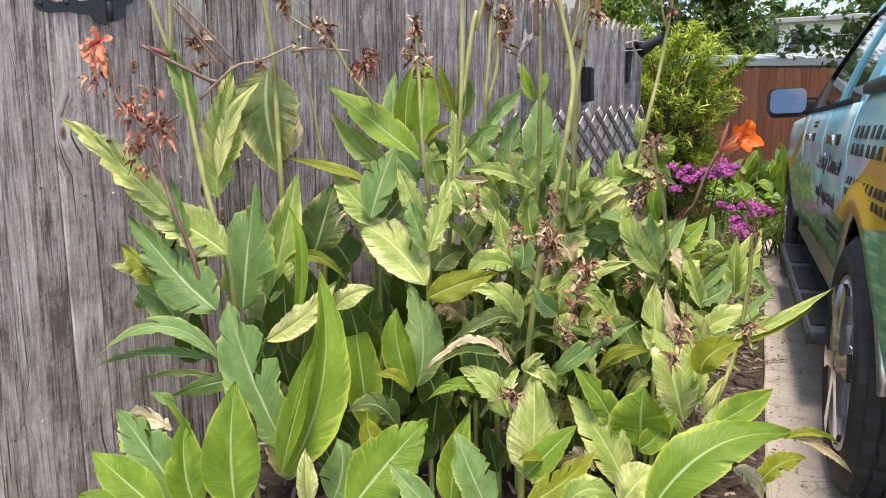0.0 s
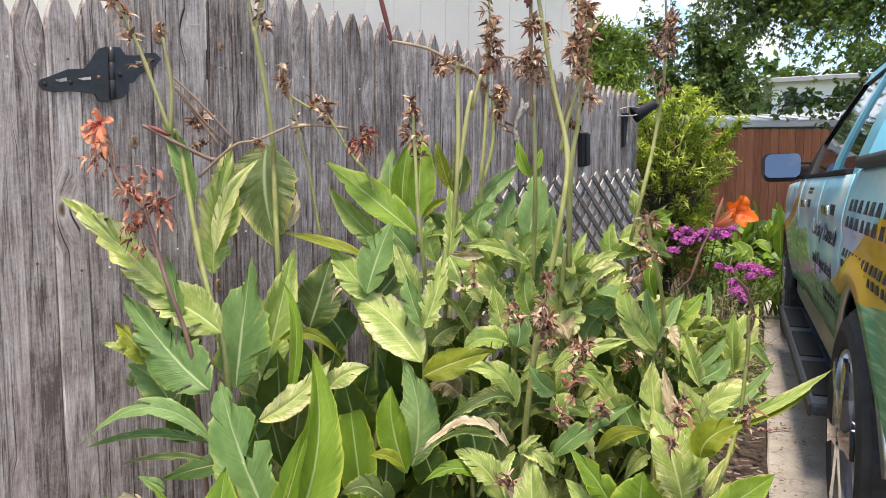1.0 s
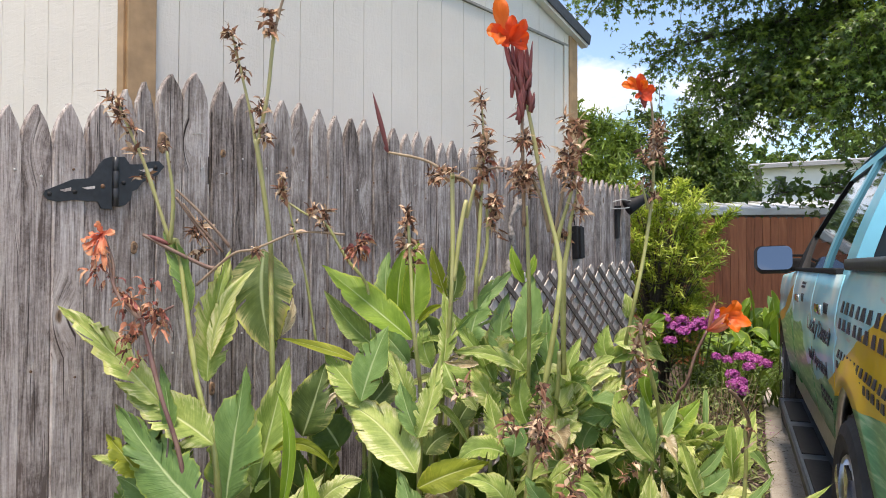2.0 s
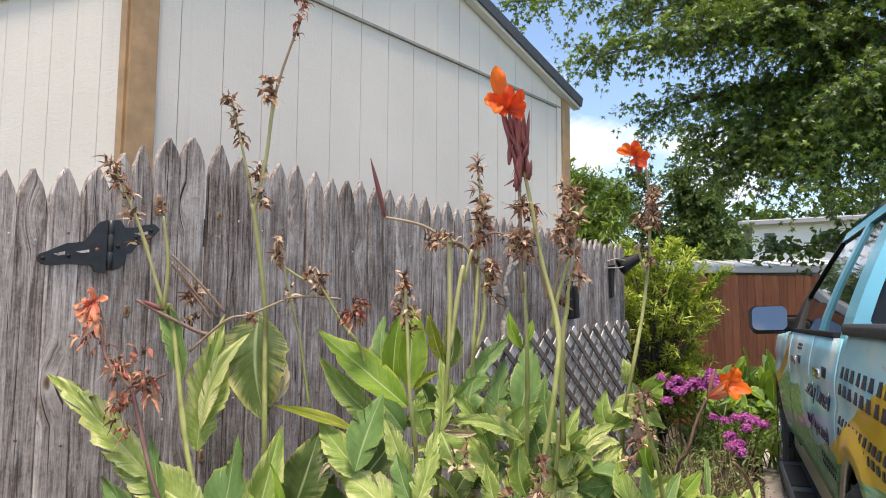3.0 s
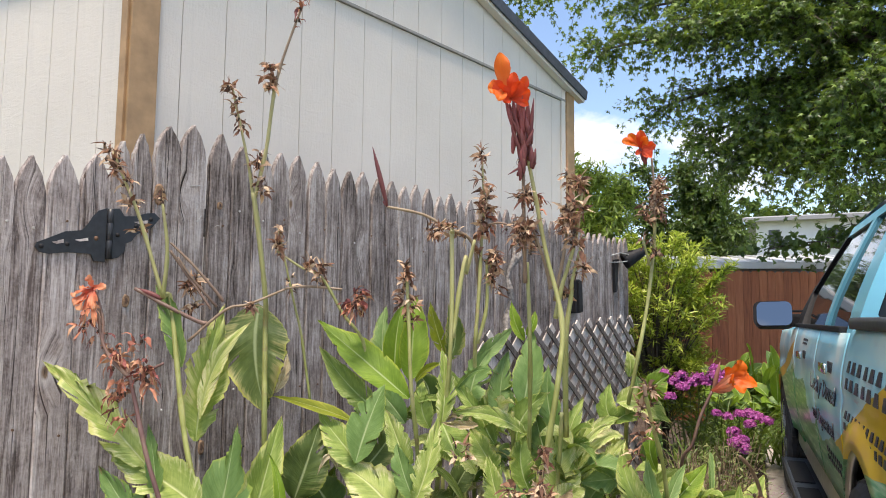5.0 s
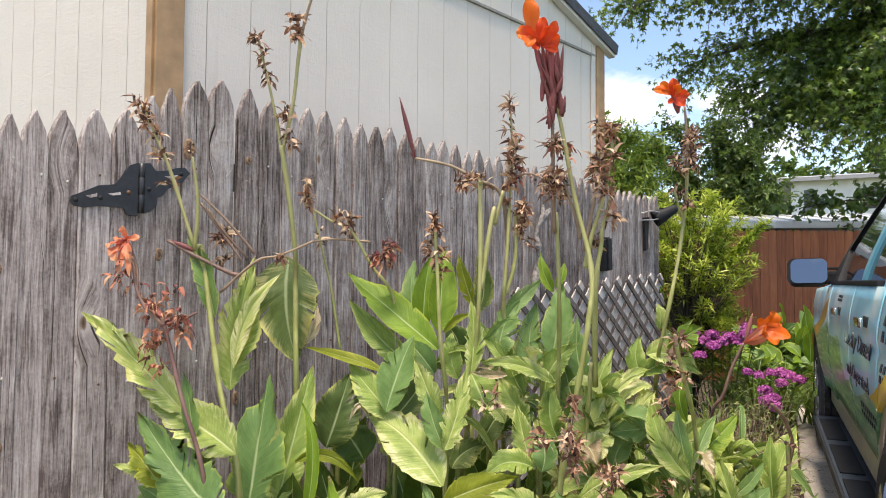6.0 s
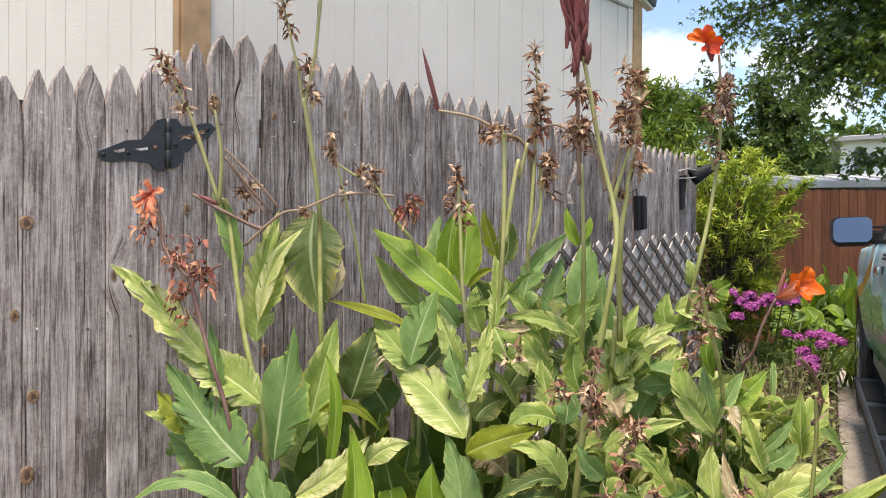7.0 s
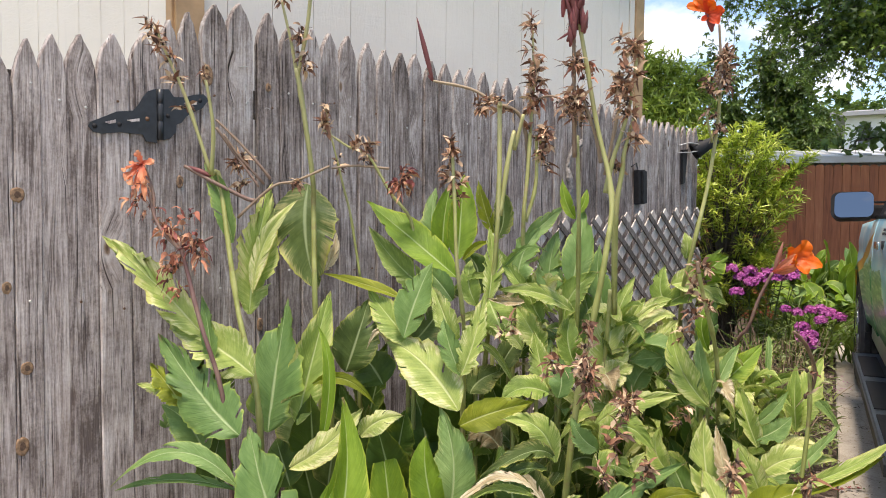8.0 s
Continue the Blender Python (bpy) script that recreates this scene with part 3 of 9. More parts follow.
def shed():
    s = thing("garden_shed", "cream painted plywood shed with tan corner trim", "shed", at=pose(-1.608, 1.530, 0.0, 0, 0, -5.0))
    # local: the gable wall runs along +y, the eave wall along -x
    W, EAVE, RISE = 3.31, 2.93, 0.49
    GROOVE = 0.2032
    band = 2.835
    # gable wall: grooved boards as separate strips with recessed joints
    nb = int(W / GROOVE) + 1
    for i in range(nb):
        a, b = i * GROOVE, min(W, (i + 1) * GROOVE)
        if b - a < 0.02:
            continue
        for lo, hi in ((0.0, band), (band + 0.008, None)):
            ta = EAVE + RISE * (1 - abs(a - W / 2) / (W / 2)) if hi is None else hi
            tb = EAVE + RISE * (1 - abs(b - W / 2) / (W / 2)) if hi is None else hi
            bm = bmesh.new()
            g = 0.0018
            out = [(a + g, lo), (b - g, lo), (b - g, tb), (a + g, ta)]
            if hi is None and a < W / 2 < b:
                out.insert(3, (W / 2, EAVE + RISE))
            add_prism(bm, out, 0.012, Matrix.Translation((-0.0035 if hi else 0.003, 0, 0)) @ Matrix.Rotation(radians(90), 4, "Z"))
            bmesh.ops.recalc_face_normals(bm, faces=bm.faces[:])
            part("siding_board", bm, M_SIDING, s)
    bm = bmesh.new()
    add_prism(bm, [(0, 0), (W, 0), (W, EAVE), (W / 2, EAVE + RISE), (0, EAVE)], 0.05, Matrix.Translation((-0.056, 0, 0)) @ Matrix.Rotation(radians(90), 4, "Z"))
    bmesh.ops.recalc_face_normals(bm, faces=bm.faces[:])
    part("gable_wall", bm, M_SIDING, s)
    # flashing at the joint, its shadow line put into the darker colour
    bm = bmesh.new()
    add_box(bm, (0.0, 0.02, band - 0.004), (0.024, W - 0.03, band + 0.012), 0.002)
    part("flashing", bm, plain("flashing_shadow", (0.30, 0.275, 0.24), 0.6), s)
    # eave wall
    D = 3.2
    narrow = 0.152
    LOW = 2.675      # underside of the eave
    n2 = int(D / narrow)
    skew = Matrix.Rotation(radians(15.0), 4, "Z")
    for i in range(n2):
        a, b = -(i + 1) * narrow, -i * narrow
        bm = bmesh.new()
        add_box(bm, (a + 0.0016, -0.012, 0), (b - 0.0016, 0.0, LOW - 0.01), 0.0015, skew)
        part("siding_board", bm, M_SIDING, s)
    bm = bmesh.new()
    add_box(bm, (-D, -0.0025, 0), (-0.06, 0.05, EAVE), 0, skew)
    part("eave_wall", bm, M_SIDING, s)
    bm = bmesh.new()
    add_box(bm, (-D, -0.042, LOW), (-0.024, -0.022, EAVE - 0.02), 0.002, skew)
    part("fascia", bm, M_FASCIA, s)
    bm = bmesh.new()
    add_box(bm, (-D, -0.022, LOW + 0.004), (-0.024, -0.006, LOW + 0.018), 0.002, skew)
    part("soffit", bm, M_SIDING, s)
    # corner trim boards
    for lo, hi, mm in (((0.014, -0.018, 0), (0.034, 0.095, EAVE + 0.03), None), ((-0.022, -0.034, 0), (0.012, -0.014, EAVE - 0.01), skew), ((0.014, W - 0.085, 0), (0.034, W + 0.02, EAVE - 0.02), None)):
        bm = bmesh.new()
        add_box(bm, lo, hi, 0.003, mm)
        part("corner_board", bm, M_TRIM, s)
    bm = bmesh.new()
    add_box(bm, (0.012, W - 0.14, 0), (0.022, W - 0.087, EAVE - 0.02), 0.002)
    part("batten", bm, M_SIDING, s)
    # back and far walls close the shed
    bm = bmesh.new()
    add_box(bm, (-D, W - 0.05, 0), (-0.06, W, EAVE))
    add_box(bm, (-D - 0.05, -0.5, 0), (-D, W, EAVE))
    part("back_wall", bm, M_SIDING, s)
    # roof slopes with a thin dark edge
    ang = math.atan2(RISE, W / 2)
    ln = math.hypot(RISE, W / 2) + 0.12
    for sgn in (-1, 1):
        m = Matrix.Translation((0, W / 2, EAVE + RISE + 0.012)) @ Matrix.Rotation(-sgn * ang, 4, "X")
        bm = bmesh.new()
        lo, hi = (0, ln) if sgn > 0 else (-ln, 0)
        add_box(bm, (-D - 0.15, lo, 0.0), (0.075, hi, 0.035), 0, m)
        part("roof_slope", bm, M_SHINGLE, s)
        bm = bmesh.new()
        add_box(bm, (0.077, lo, -0.03), (0.09, hi, 0.045), 0.003, m)
        part("drip_edge", bm, M_ROOFEDGE, s)
        bm = bmesh.new()
        add_box(bm, (0.02, lo, -0.05), (0.074, hi, -0.002), 0.003, m)
        part("rake_board", bm, M_SIDING, s)


shed()

# ---- red-stained fence at the back ----


def back_fence():
    f = thing("red_fence", "red-brown stained wooden fence of dog-eared boards", "fence")
    a, b = Vector((-4.3, 7.60)), Vector((4.0, 12.04))
    d = (b - a)
    L = d.length
    d.normalize()
    rot = math.atan2(d.y, d.x)
    meshes = []
    for sdd in range(4):
        bm = bmesh.new()
        w, h = 0.0455, 1.84
        add_prism(bm, [(-w, 0), (w, 0), (w, h - 0.022), (w - 0.018, h - 0.004), (w - 0.026, h), (-w + 0.026, h), (-w + 0.018, h - 0.004), (-w, h - 0.022)], 0.016)
        bmesh.ops.recalc_face_normals(bm, faces=bm.faces[:])
        me = bpy.data.meshes.new("board")
        bm.to_mesh(me)
        bm.free()
        me.materials.append(M_REDWOOD)
        meshes.append(me)
    rng = random.Random(3)
    n = int(L / 0.0945)
    for i in range(n):
        p = a + d * (0.0945 * (i + 0.5))
        drop = 0.05 * (i / n - 0.35)
        piece("board", meshes[i % 4], Matrix.Translation((p.x, p.y, -drop + rng.uniform(-0.006, 0.006))) @ Matrix.Rotation(rot + radians(rng.uniform(-1.5, 1.5)), 4, "Z"), f)
    nrm = Vector((-d.y, d.x))
    for z in (0.35, 1.5):
        bm = bmesh.new()
        c = (a + b) / 2 + nrm * 0.035
        add_box(bm, (-L / 2, -0.02, -0.045), (L / 2, 0.02, 0.045), 0, Matrix.Translation((c.x, c.y, z)) @ Matrix.Rotation(rot, 4, "Z"))
        part("rail", bm, M_REDWOOD, f)


back_fence()

# ---- neighbour's carport roof and white house ----
M_WHITEWALL = plain("white_wall_paint", (0.78, 0.78, 0.77), 0.7, 0, 0.05, 3.0)
M_WHITEMETAL = plain("white_ribbed_metal", (0.66, 0.67, 0.68), 0.45, 0.1, 0.12, 5.0)
M_GLASSDARK = plain("dark_window_glass", (0.02, 0.025, 0.03), 0.08)
M_GREYSHUT = plain("grey_shutter_paint", (0.16, 0.17, 0.185), 0.6)


def carport():
    c = thing("carport", "low carport with a white ribbed metal roof", "carport", at=pose(-1.19, 9.95, 0, 0, 0, 28))
    slope = Matrix.Translation((0, 0, 1.975)) @ Matrix.Rotation(radians(7.5), 4, "X")
    for i in range(10):
        bm = bmesh.new()
        x = -1.3 + i * 0.29
        add_box(bm, (x, 0, 0), (x + 0.286, 1.9, 0.02), 0, slope)
        add_box(bm, (x + 0.255, 0, 0.02), (x + 0.286, 1.9, 0.042), 0.004, slope)
        part("roof_sheet", bm, M_WHITEMETAL, c)
    bm = bmesh.new()
    add_box(bm, (-1.34, -0.05, 1.905), (1.64, -0.003, 1.985), 0.008)
    part("gutter", bm, M_WHITEMETAL, c)
    # added dark sheet that stands for the shade beneath the roof
    bm = bmesh.new()
    add_box(bm, (-1.3, 1.85, 0), (1.6, 1.9, 2.20))
    part("back_wall", bm, M_GREYSHUT, c)
    for x in (-1.2, 1.45):
        bm = bmesh.new()
        add_box(bm, (x, 0.06, 0), (x + 0.09, 0.15, 1.975), 0.004)
        part("post", bm, M_WHITEMETAL, c)


carport()


def white_house():
    h = thing("white_house", "two-storey white painted house with grey shuttered windows", "house", at=pose(-6.05, 34.0, 0, 0, 0, 10))
    for lo, hi in (((0, 0, 0), (12, 0.25, 5.6)), ((0, 0.25, 0), (0.25, 7, 5.6)), ((11.75, 0.25, 0), (12, 7, 5.6)), ((0, 7, 0), (12, 7.25, 5.6))):
        bm = bmesh.new()
        add_box(bm, lo, hi)
        part("wall", bm, M_WHITEWALL, h)
    bm = bmesh.new()
    v = [bm.verts.new(c) for c in ((-0.55, -0.5, 5.55), (12.5, -0.5, 5.55), (12.5, 3.6, 6.15), (-0.55, 3.6, 6.15), (-0.55, 7.6, 5.55), (12.5, 7.6, 5.55), (-0.55, -0.5, 5.72), (12.5, -0.5, 5.72), (12.5, 3.6, 6.3), (-0.55, 3.6, 6.3), (-0.55, 7.6, 5.72), (12.5, 7.6, 5.72))]
    for q in ((0, 1, 2, 3), (3, 2, 5, 4), (6, 7, 8, 9), (9, 8, 11, 10), (0, 1, 7, 6), (0, 3, 9, 6), (3, 4, 10, 9), (1, 2, 8, 7), (2, 5, 11, 8), (4, 5, 11, 10)):
        bm.faces.new([v[k] for k in q])
    part("roof", bm, plain("grey_shingle_far", (0.33, 0.33, 0.34), 0.9), h)
    for x, w in ((0.45, 0.55), (2.75, 0.75), (5.4, 0.75), (8.6, 0.9)):
        win = part("window", _frame_bm(x, w, 4.25, 1.0), M_WHITEWALL, h)
        bm = bmesh.new()
        add_box(bm, (x + 0.05, -0.03, 4.3), (x + w - 0.05, -0.005, 5.2))
        part("pane", bm, M_GLASSDARK if x > 1 else M_GREYSHUT, win)
        for k in range(9 if x < 1 else 1):
            bm = bmesh.new()
            if x < 1:
                add_box(bm, (x + 0.05 + k * 0.05, -0.045, 4.3), (x + 0.088 + k * 0.05, -0.03, 5.2))
            else:
                add_box(bm, (x + 0.05, -0.045, 4.72), (x + w - 0.05, -0.03, 4.78))
            part("slat", bm, M_GREYSHUT if x < 1 else M_WHITEWALL, win)


def _frame_bm(x, w, z, hh):
    bm = bmesh.new()
    for lo, hi in (((x, -0.06, z), (x + 0.05, 0, z + hh)), ((x + w - 0.05, -0.06, z), (x + w, 0, z + hh)), ((x + 0.05, -0.06, z), (x + w - 0.05, 0, z + 0.05)), ((x + 0.05, -0.06, z + hh - 0.05), (x + w - 0.05, 0, z + hh))):
        add_box(bm, lo, hi)
    return bm


white_house()

# ---- pickup truck, wrapped in a painted landscape ----


def wrap_paint():
    k = Mat("printed_vehicle_wrap", 0.3)
    k.b.inputs["Specular IOR Level"].default_value = 0.3
    k.b.inputs["Coat Weight"].default_value = 0.35
    k.b.inputs["Coat Roughness"].default_value = 0.08
    v = k.coord("Object")
    x, y, z = k.axis(v)[0], k.axis(v)[1], k.axis(v)[2]
    n1 = k.noise(k.coord("Object", (0.6, 1.0, 1.6)), 2.4, 2, 0.4, 0.6)
    n2 = k.noise(k.coord("Object", (1, 0.6, 6)), 7.0, 4, 0.6, 0.4)
    blue = k.ramp(n1, (0.35, (0.20, 0.58, 0.76)), (0.5, (0.40, 0.78, 0.90)), (0.68, (0.72, 0.90, 0.92)))
    # pale cloud streaks
    blue = k.mix(k.ramp(n2, (0.55, 0.0), (0.75, 0.6)), blue, (0.62, 0.66, 0.70))
    green = k.ramp(n2, (0.3, (0.05, 0.22, 0.12)), (0.52, (0.12, 0.40, 0.19)), (0.68, (0.52, 0.70, 0.48)))
    yel = k.ramp(n1, (0.35, (0.74, 0.42, 0.015)), (0.6, (0.85, 0.56, 0.03)), (0.8, (0.72, 0.42, 0.20)))
    pink = (0.60, 0.38, 0.48)
    # the yellow hill: rises towards the tail, starts behind the doors
    hill_top = k.math("ADD", 0.985, k.math("MULTIPLY", y, -0.30))
    hill_top = k.math("ADD", hill_top, k.math("MULTIPLY", k.math("SUBTRACT", n1, 0.5), 0.05))
    hill_bot = k.math("ADD", 0.84, k.math("MULTIPLY", y, -0.10))
    hill_bot = k.math("ADD", hill_bot, k.math("MULTIPLY", k.math("SUBTRACT", n1, 0.5), 0.04))
    col = blue
    m_pink = k.math("MULTIPLY", k.math("LESS_THAN", z, k.math("ADD", hill_top, 0.06)), k.ramp(n2, (0.58, 0.0), (0.7, 0.6)))
    col = k.mix(m_pink, col, pink)
    m_y = k.math("MULTIPLY", k.math("LESS_THAN", z, hill_top), k.math("LESS_THAN", y, 0.62))
    col = k.mix(m_y, col, yel)
    green_top = k.math("ADD", 0.78, k.math("MULTIPLY", k.math("SUBTRACT", n1, 0.5), 0.3))
    g_back = k.math("MULTIPLY", k.math("LESS_THAN", z, k.math("SUBTRACT", hill_bot, 0.02)), k.math("LESS_THAN", y, 0.0))
    g_front = k.math("MULTIPLY", k.math("LESS_THAN", z, green_top), k.math("GREATER_THAN", y, 0.0))
    # meadow on the front doors climbs higher
    g_far = k.math("MULTIPLY", k.math("LESS_THAN", z, k.math("ADD", 0.93, k.math("MULTIPLY", k.math("SUBTRACT", n1, 0.5), 0.25))), k.math("GREATER_THAN", y, 1.7))
    col = k.mix(k.math("MAXIMUM", k.math("MAXIMUM", g_back, g_front), g_far), col, green)
    arc = k.math("ABSOLUTE", k.math("SUBTRACT", z, k.math("SUBTRACT", 1.0, k.math("MULTIPLY", k.math("SUBTRACT", y, 2.9), 0.25))))
    m_arc = k.math("MULTIPLY", k.math("LESS_THAN", arc, 0.045), k.math("GREATER_THAN", y, 2.55))
    col = k.mix(m_arc, col, (0.62, 0.36, 0.05))
    k.colour(col)
    return k.m


M_WRAP = wrap_paint()
M_CABBLUE = plain("sky_blue_wrap", (0.15, 0.47, 0.61), 0.32, 0, 0.18, 2.2)
M_CABBLUE.node_tree.nodes["Principled BSDF"].inputs["Coat Weight"].default_value = 0.15
M_RUBBER = plain("tyre_rubber", (0.034, 0.034, 0.036), 0.72, 0, 0.35, 25, 0.15)
M_CHROME = plain("chrome", (0.72, 0.73, 0.75), 0.09, 1.0, 0.05, 10)
M_SILVER = plain("brushed_silver", (0.58, 0.59, 0.60), 0.3, 0.9, 0.15, 25)
M_WELL = plain("wheel_well_black", (0.008, 0.008, 0.009), 0.9)
M_LETTER = plain("dark_vinyl_lettering", (0.022, 0.026, 0.045), 0.35)
M_BOARD = plain("blue_grey_board", (0.075, 0.092, 0.115), 0.4, 0.3, 0.3, 30, 0.1)
M_RUNNING = plain("grey_black_plastic", (0.035, 0.038, 0.043), 0.5, 0, 0.3, 30, 0.15)


def tinted_glass():
    k = Mat("tinted_glass", 0.04)
    k.colour((0.012, 0.016, 0.018))
    k.b.inputs["Specular IOR Level"].default_value = 0.25
    k.b.inputs["Coat Weight"].default_value = 0.0
    k.b.inputs["Coat Roughness"].default_value = 0.02
    return k.m


M_TINT = tinted_glass()
k = Mat("mirror_silver", 0.02, 1.0)
k.colour((0.21, 0.22, 0.235))
M_MIRROR = k.m

truck = thing("pickup_truck", "blue and green landscape-wrapped pickup truck parked on the driveway", "pickup truck", at=pose(0.706, 2.483, 0.0, 0, 0, 13.35))
WB, TYRE_R, ARCH_R = 3.56, 0.395, 0.478
TW = 2.0                       # body width


def side_w(z):
    """How far the body side lies in from its widest line, at a height."""
    if z > 0.95:
        return 0.10 * ((z - 0.95) / 0.3) ** 2 * 0.55
    return 0.085 * ((0.95 - z) / 0.45) ** 2 * 0.6


def arch_z(l, base):
    z = base
    for c in (0.0, WB):
        d = abs(l - c)
        if d < ARCH_R:
            z = max(z, TYRE_R + math.sqrt(ARCH_R ** 2 - d * d))
    return z


def top_z(l):
    if l < 0.36:
        return 1.235
    if l < 2.75:
        return 1.205
    return 1.19 - 0.05 * ((l - 2.75) / 1.7) ** 2


def side_panel(name, l0, l1, base, mirror=False, label=""):
    ls = sorted({round(l0 + (l1 - l0) * i / 26, 4) for i in range(27)} | {round(c + ARCH_R * math.cos(math.pi * i / 20), 4) for c in (0, WB) for i in range(21) if l0 <= c + ARCH_R * math.cos(math.pi * i / 20) <= l1})
    bm = bmesh.new()
    rows, n = [], 12
    for l in ls:
        zb, zt = arch_z(l, base), top_z(l)
        nose = max(0.0, (l - 3.9) / 0.7)
        col = []
        for j in range(n + 1):
            z = zb + (zt - zb) * j / n
            w = side_w(z) + 0.25 * nose ** 2
            # soft flare round the arches
            for c in (0.0, WB):
                r = math.hypot(l - c, z - TYRE_R)
                if r < ARCH_R + 0.10:
                    w -= 0.02 * (1 - (r - ARCH_R) / 0.10)
            # pressed crease along the side
            w += 0.010 * math.exp(-((z - 0.98) / 0.03) ** 2)
            col.append(bm.verts.new((TW - w if mirror else w, l, z)))
        rows.append(col)
    for a, b in zip(rows, rows[1:]):
        for j in range(n):
            bm.faces.new((a[j], b[j], b[j + 1], a[j + 1]) if mirror else (a[j], a[j + 1], b[j + 1], b[j]))
    # turn the border inwards to give thickness
    border = [e for e in bm.edges if len(e.link_faces) == 1]
    ret = bmesh.ops.extrude_edge_only(bm, edges=border)
    for v in ret["geom"]:
        if isinstance(v, bmesh.types.BMVert):
            v.co.x += -0.03 if mirror else 0.03
    bmesh.ops.recalc_face_normals(bm, faces=bm.faces[:])
    p = part(name, bm, M_WRAP, truck, label, smooth=True)
    return p


PANELS = (("bed_side", -1.28, 0.385, 0.52), ("rear_door", 0.395, 1.27, 0.56), ("front_door", 1.28, 2.46, 0.56), ("front_fender", 2.47, 4.55, 0.52))
doors = {}
for nm, a, b, base in PANELS:
    doors[nm] = side_panel(nm, a, b, base)
    side_panel(nm, a, b, base, True)


def door_handle(parent, l):
    bm = bmesh.new()
    add_box(bm, (-0.024, l - 0.085, 1.05), (-0.008, l + 0.085, 1.088), 0.007)
    part("handle", bm, M_CHROME, parent, "chrome pull handle", smooth=True)
    bm = bmesh.new()
    add_box(bm, (0.006, l - 0.065, 1.046), (0.016, l + 0.065, 1.092), 0.005)
    part("handle_cup", bm, M_RUNNING, parent)


door_handle(doors["rear_door"], 0.72)
door_handle(doors["front_door"], 1.80)
# rocker panels, wells and chassis
bm = bmesh.new()
add_box(bm, (0.055, 0.49, 0.42), (0.12, 3.06, 0.57), 0.02)
add_box(bm, (TW - 0.12, 0.49, 0.42), (TW - 0.055, 3.06, 0.57), 0.02)
part("rocker", bm, M_SILVER, truck)
bm = bmesh.new()
for c in (0.0, WB):
    for x0, x1 in ((0.06, 0.42), (TW - 0.42, TW - 0.06)):
        rr = ARCH_R + 0.01
        ring = [(rr * math.cos(math.pi * i / 16), TYRE_R + rr * math.sin(math.pi * i / 16)) for i in range(17)]
        lo = [bm.verts.new((x0, c + a, z)) for a, z in ring]
        hi = [bm.verts.new((x1, c + a, z)) for a, z in ring]
        for i in range(16):
            bm.faces.new((lo[i], lo[i + 1], hi[i + 1], hi[i]))
        bm.faces.new(hi if x0 < 1 else lo)
part("wheel_well", bm, M_WELL, truck)
bm = bmesh.new()
add_box(bm, (0.3, -1.2, 0.34), (TW - 0.3, 4.2, 0.55))
part("chassis", bm, M_WELL, truck)
# bed: floor, front wall, tailgate, rails
bm = bmesh.new()
add_box(bm, (0.09, -1.24, 0.72), (TW - 0.09, 0.33, 0.76))
add_box(bm, (0.09, 0.30, 0.76), (TW - 0.09, 0.34, 1.2))
add_box(bm, (0.09, -1.24, 0.76), (0.12, 0.30, 1.21))
add_box(bm, (TW - 0.12, -1.24, 0.76), (TW - 0.09, 0.30, 1.21))
part("bed_liner", bm, M_WELL, truck)
bm = bmesh.new()
add_box(bm, (0.08, -1.315, 0.62), (TW - 0.08, -1.25, 1.22), 0.015)
part("tailgate", bm, M_WRAP, truck)
for x0, x1 in ((0.022, 0.125), (TW - 0.125, TW - 0.022)):
    bm = bmesh.new()
    add_box(bm, (x0, -1.27, 1.222), (x1, 0.30, 1.262), 0.015)
    part("bed_rail_cap", bm, M_RUNNING, truck, "grey plastic bed rail cap", smooth=True)
bm = bmesh.new()
add_box(bm, (0.08, -1.52, 0.48), (TW - 0.08, -1.36, 0.70), 0.03)
part("rear_bumper", bm, M_CHROME, truck, smooth=True)
bm = bmesh.new()
add_box(bm, (0.12, 4.45, 0.42), (TW - 0.12, 4.72, 0.75), 0.06)
part("front_bumper", bm, M_CHROME, truck, smooth=True)
bm = bmesh.new()
add_box(bm, (0.2, 4.36, 0.75), (TW - 0.2, 4.6, 1.1), 0.05)
part("grille", bm, M_CHROME, truck, smooth=True)
# hood
bm = bmesh.new()
rows = []
for i in range(11):
    l = 2.78 + 1.72 * i / 10
    row = []
    for j in range(15):
        f = j / 14
        s = math.sin(math.pi * f)
        z = top_z(l) + 0.012 + 0.11 * (1 - (2 * f - 1) ** 4) - 0.07 * ((l - 2.78) / 1.7) ** 3
        nose = max(0.0, (l - 3.9) / 0.7)
        w0 = side_w(top_z(l)) + 0.25 * nose ** 2
        row.append(bm.verts.new((w0 + (TW - 2 * w0) * f, l, z - (0.012 if j in (0, 14) else 0))))
    rows.append(row)
for a, b in zip(rows, rows[1:]):
    for j in range(14):
        bm.faces.new((a[j], a[j + 1], b[j + 1], b[j]))
part("hood", bm, M_CABBLUE, truck, smooth=True)

# cab upper: roof, pillars and glass; sides lean in towards the roof
BELT, ROOF = 1.205, 1.765


def cab(l, z, side=0):
    """A point on the cab's side at a height between belt and roof."""
    f = (z - BELT) / (ROOF - BELT)
    w = 0.058 + 0.245 * f ** 1.25
    return Vector((TW - w if side else w, l, z))


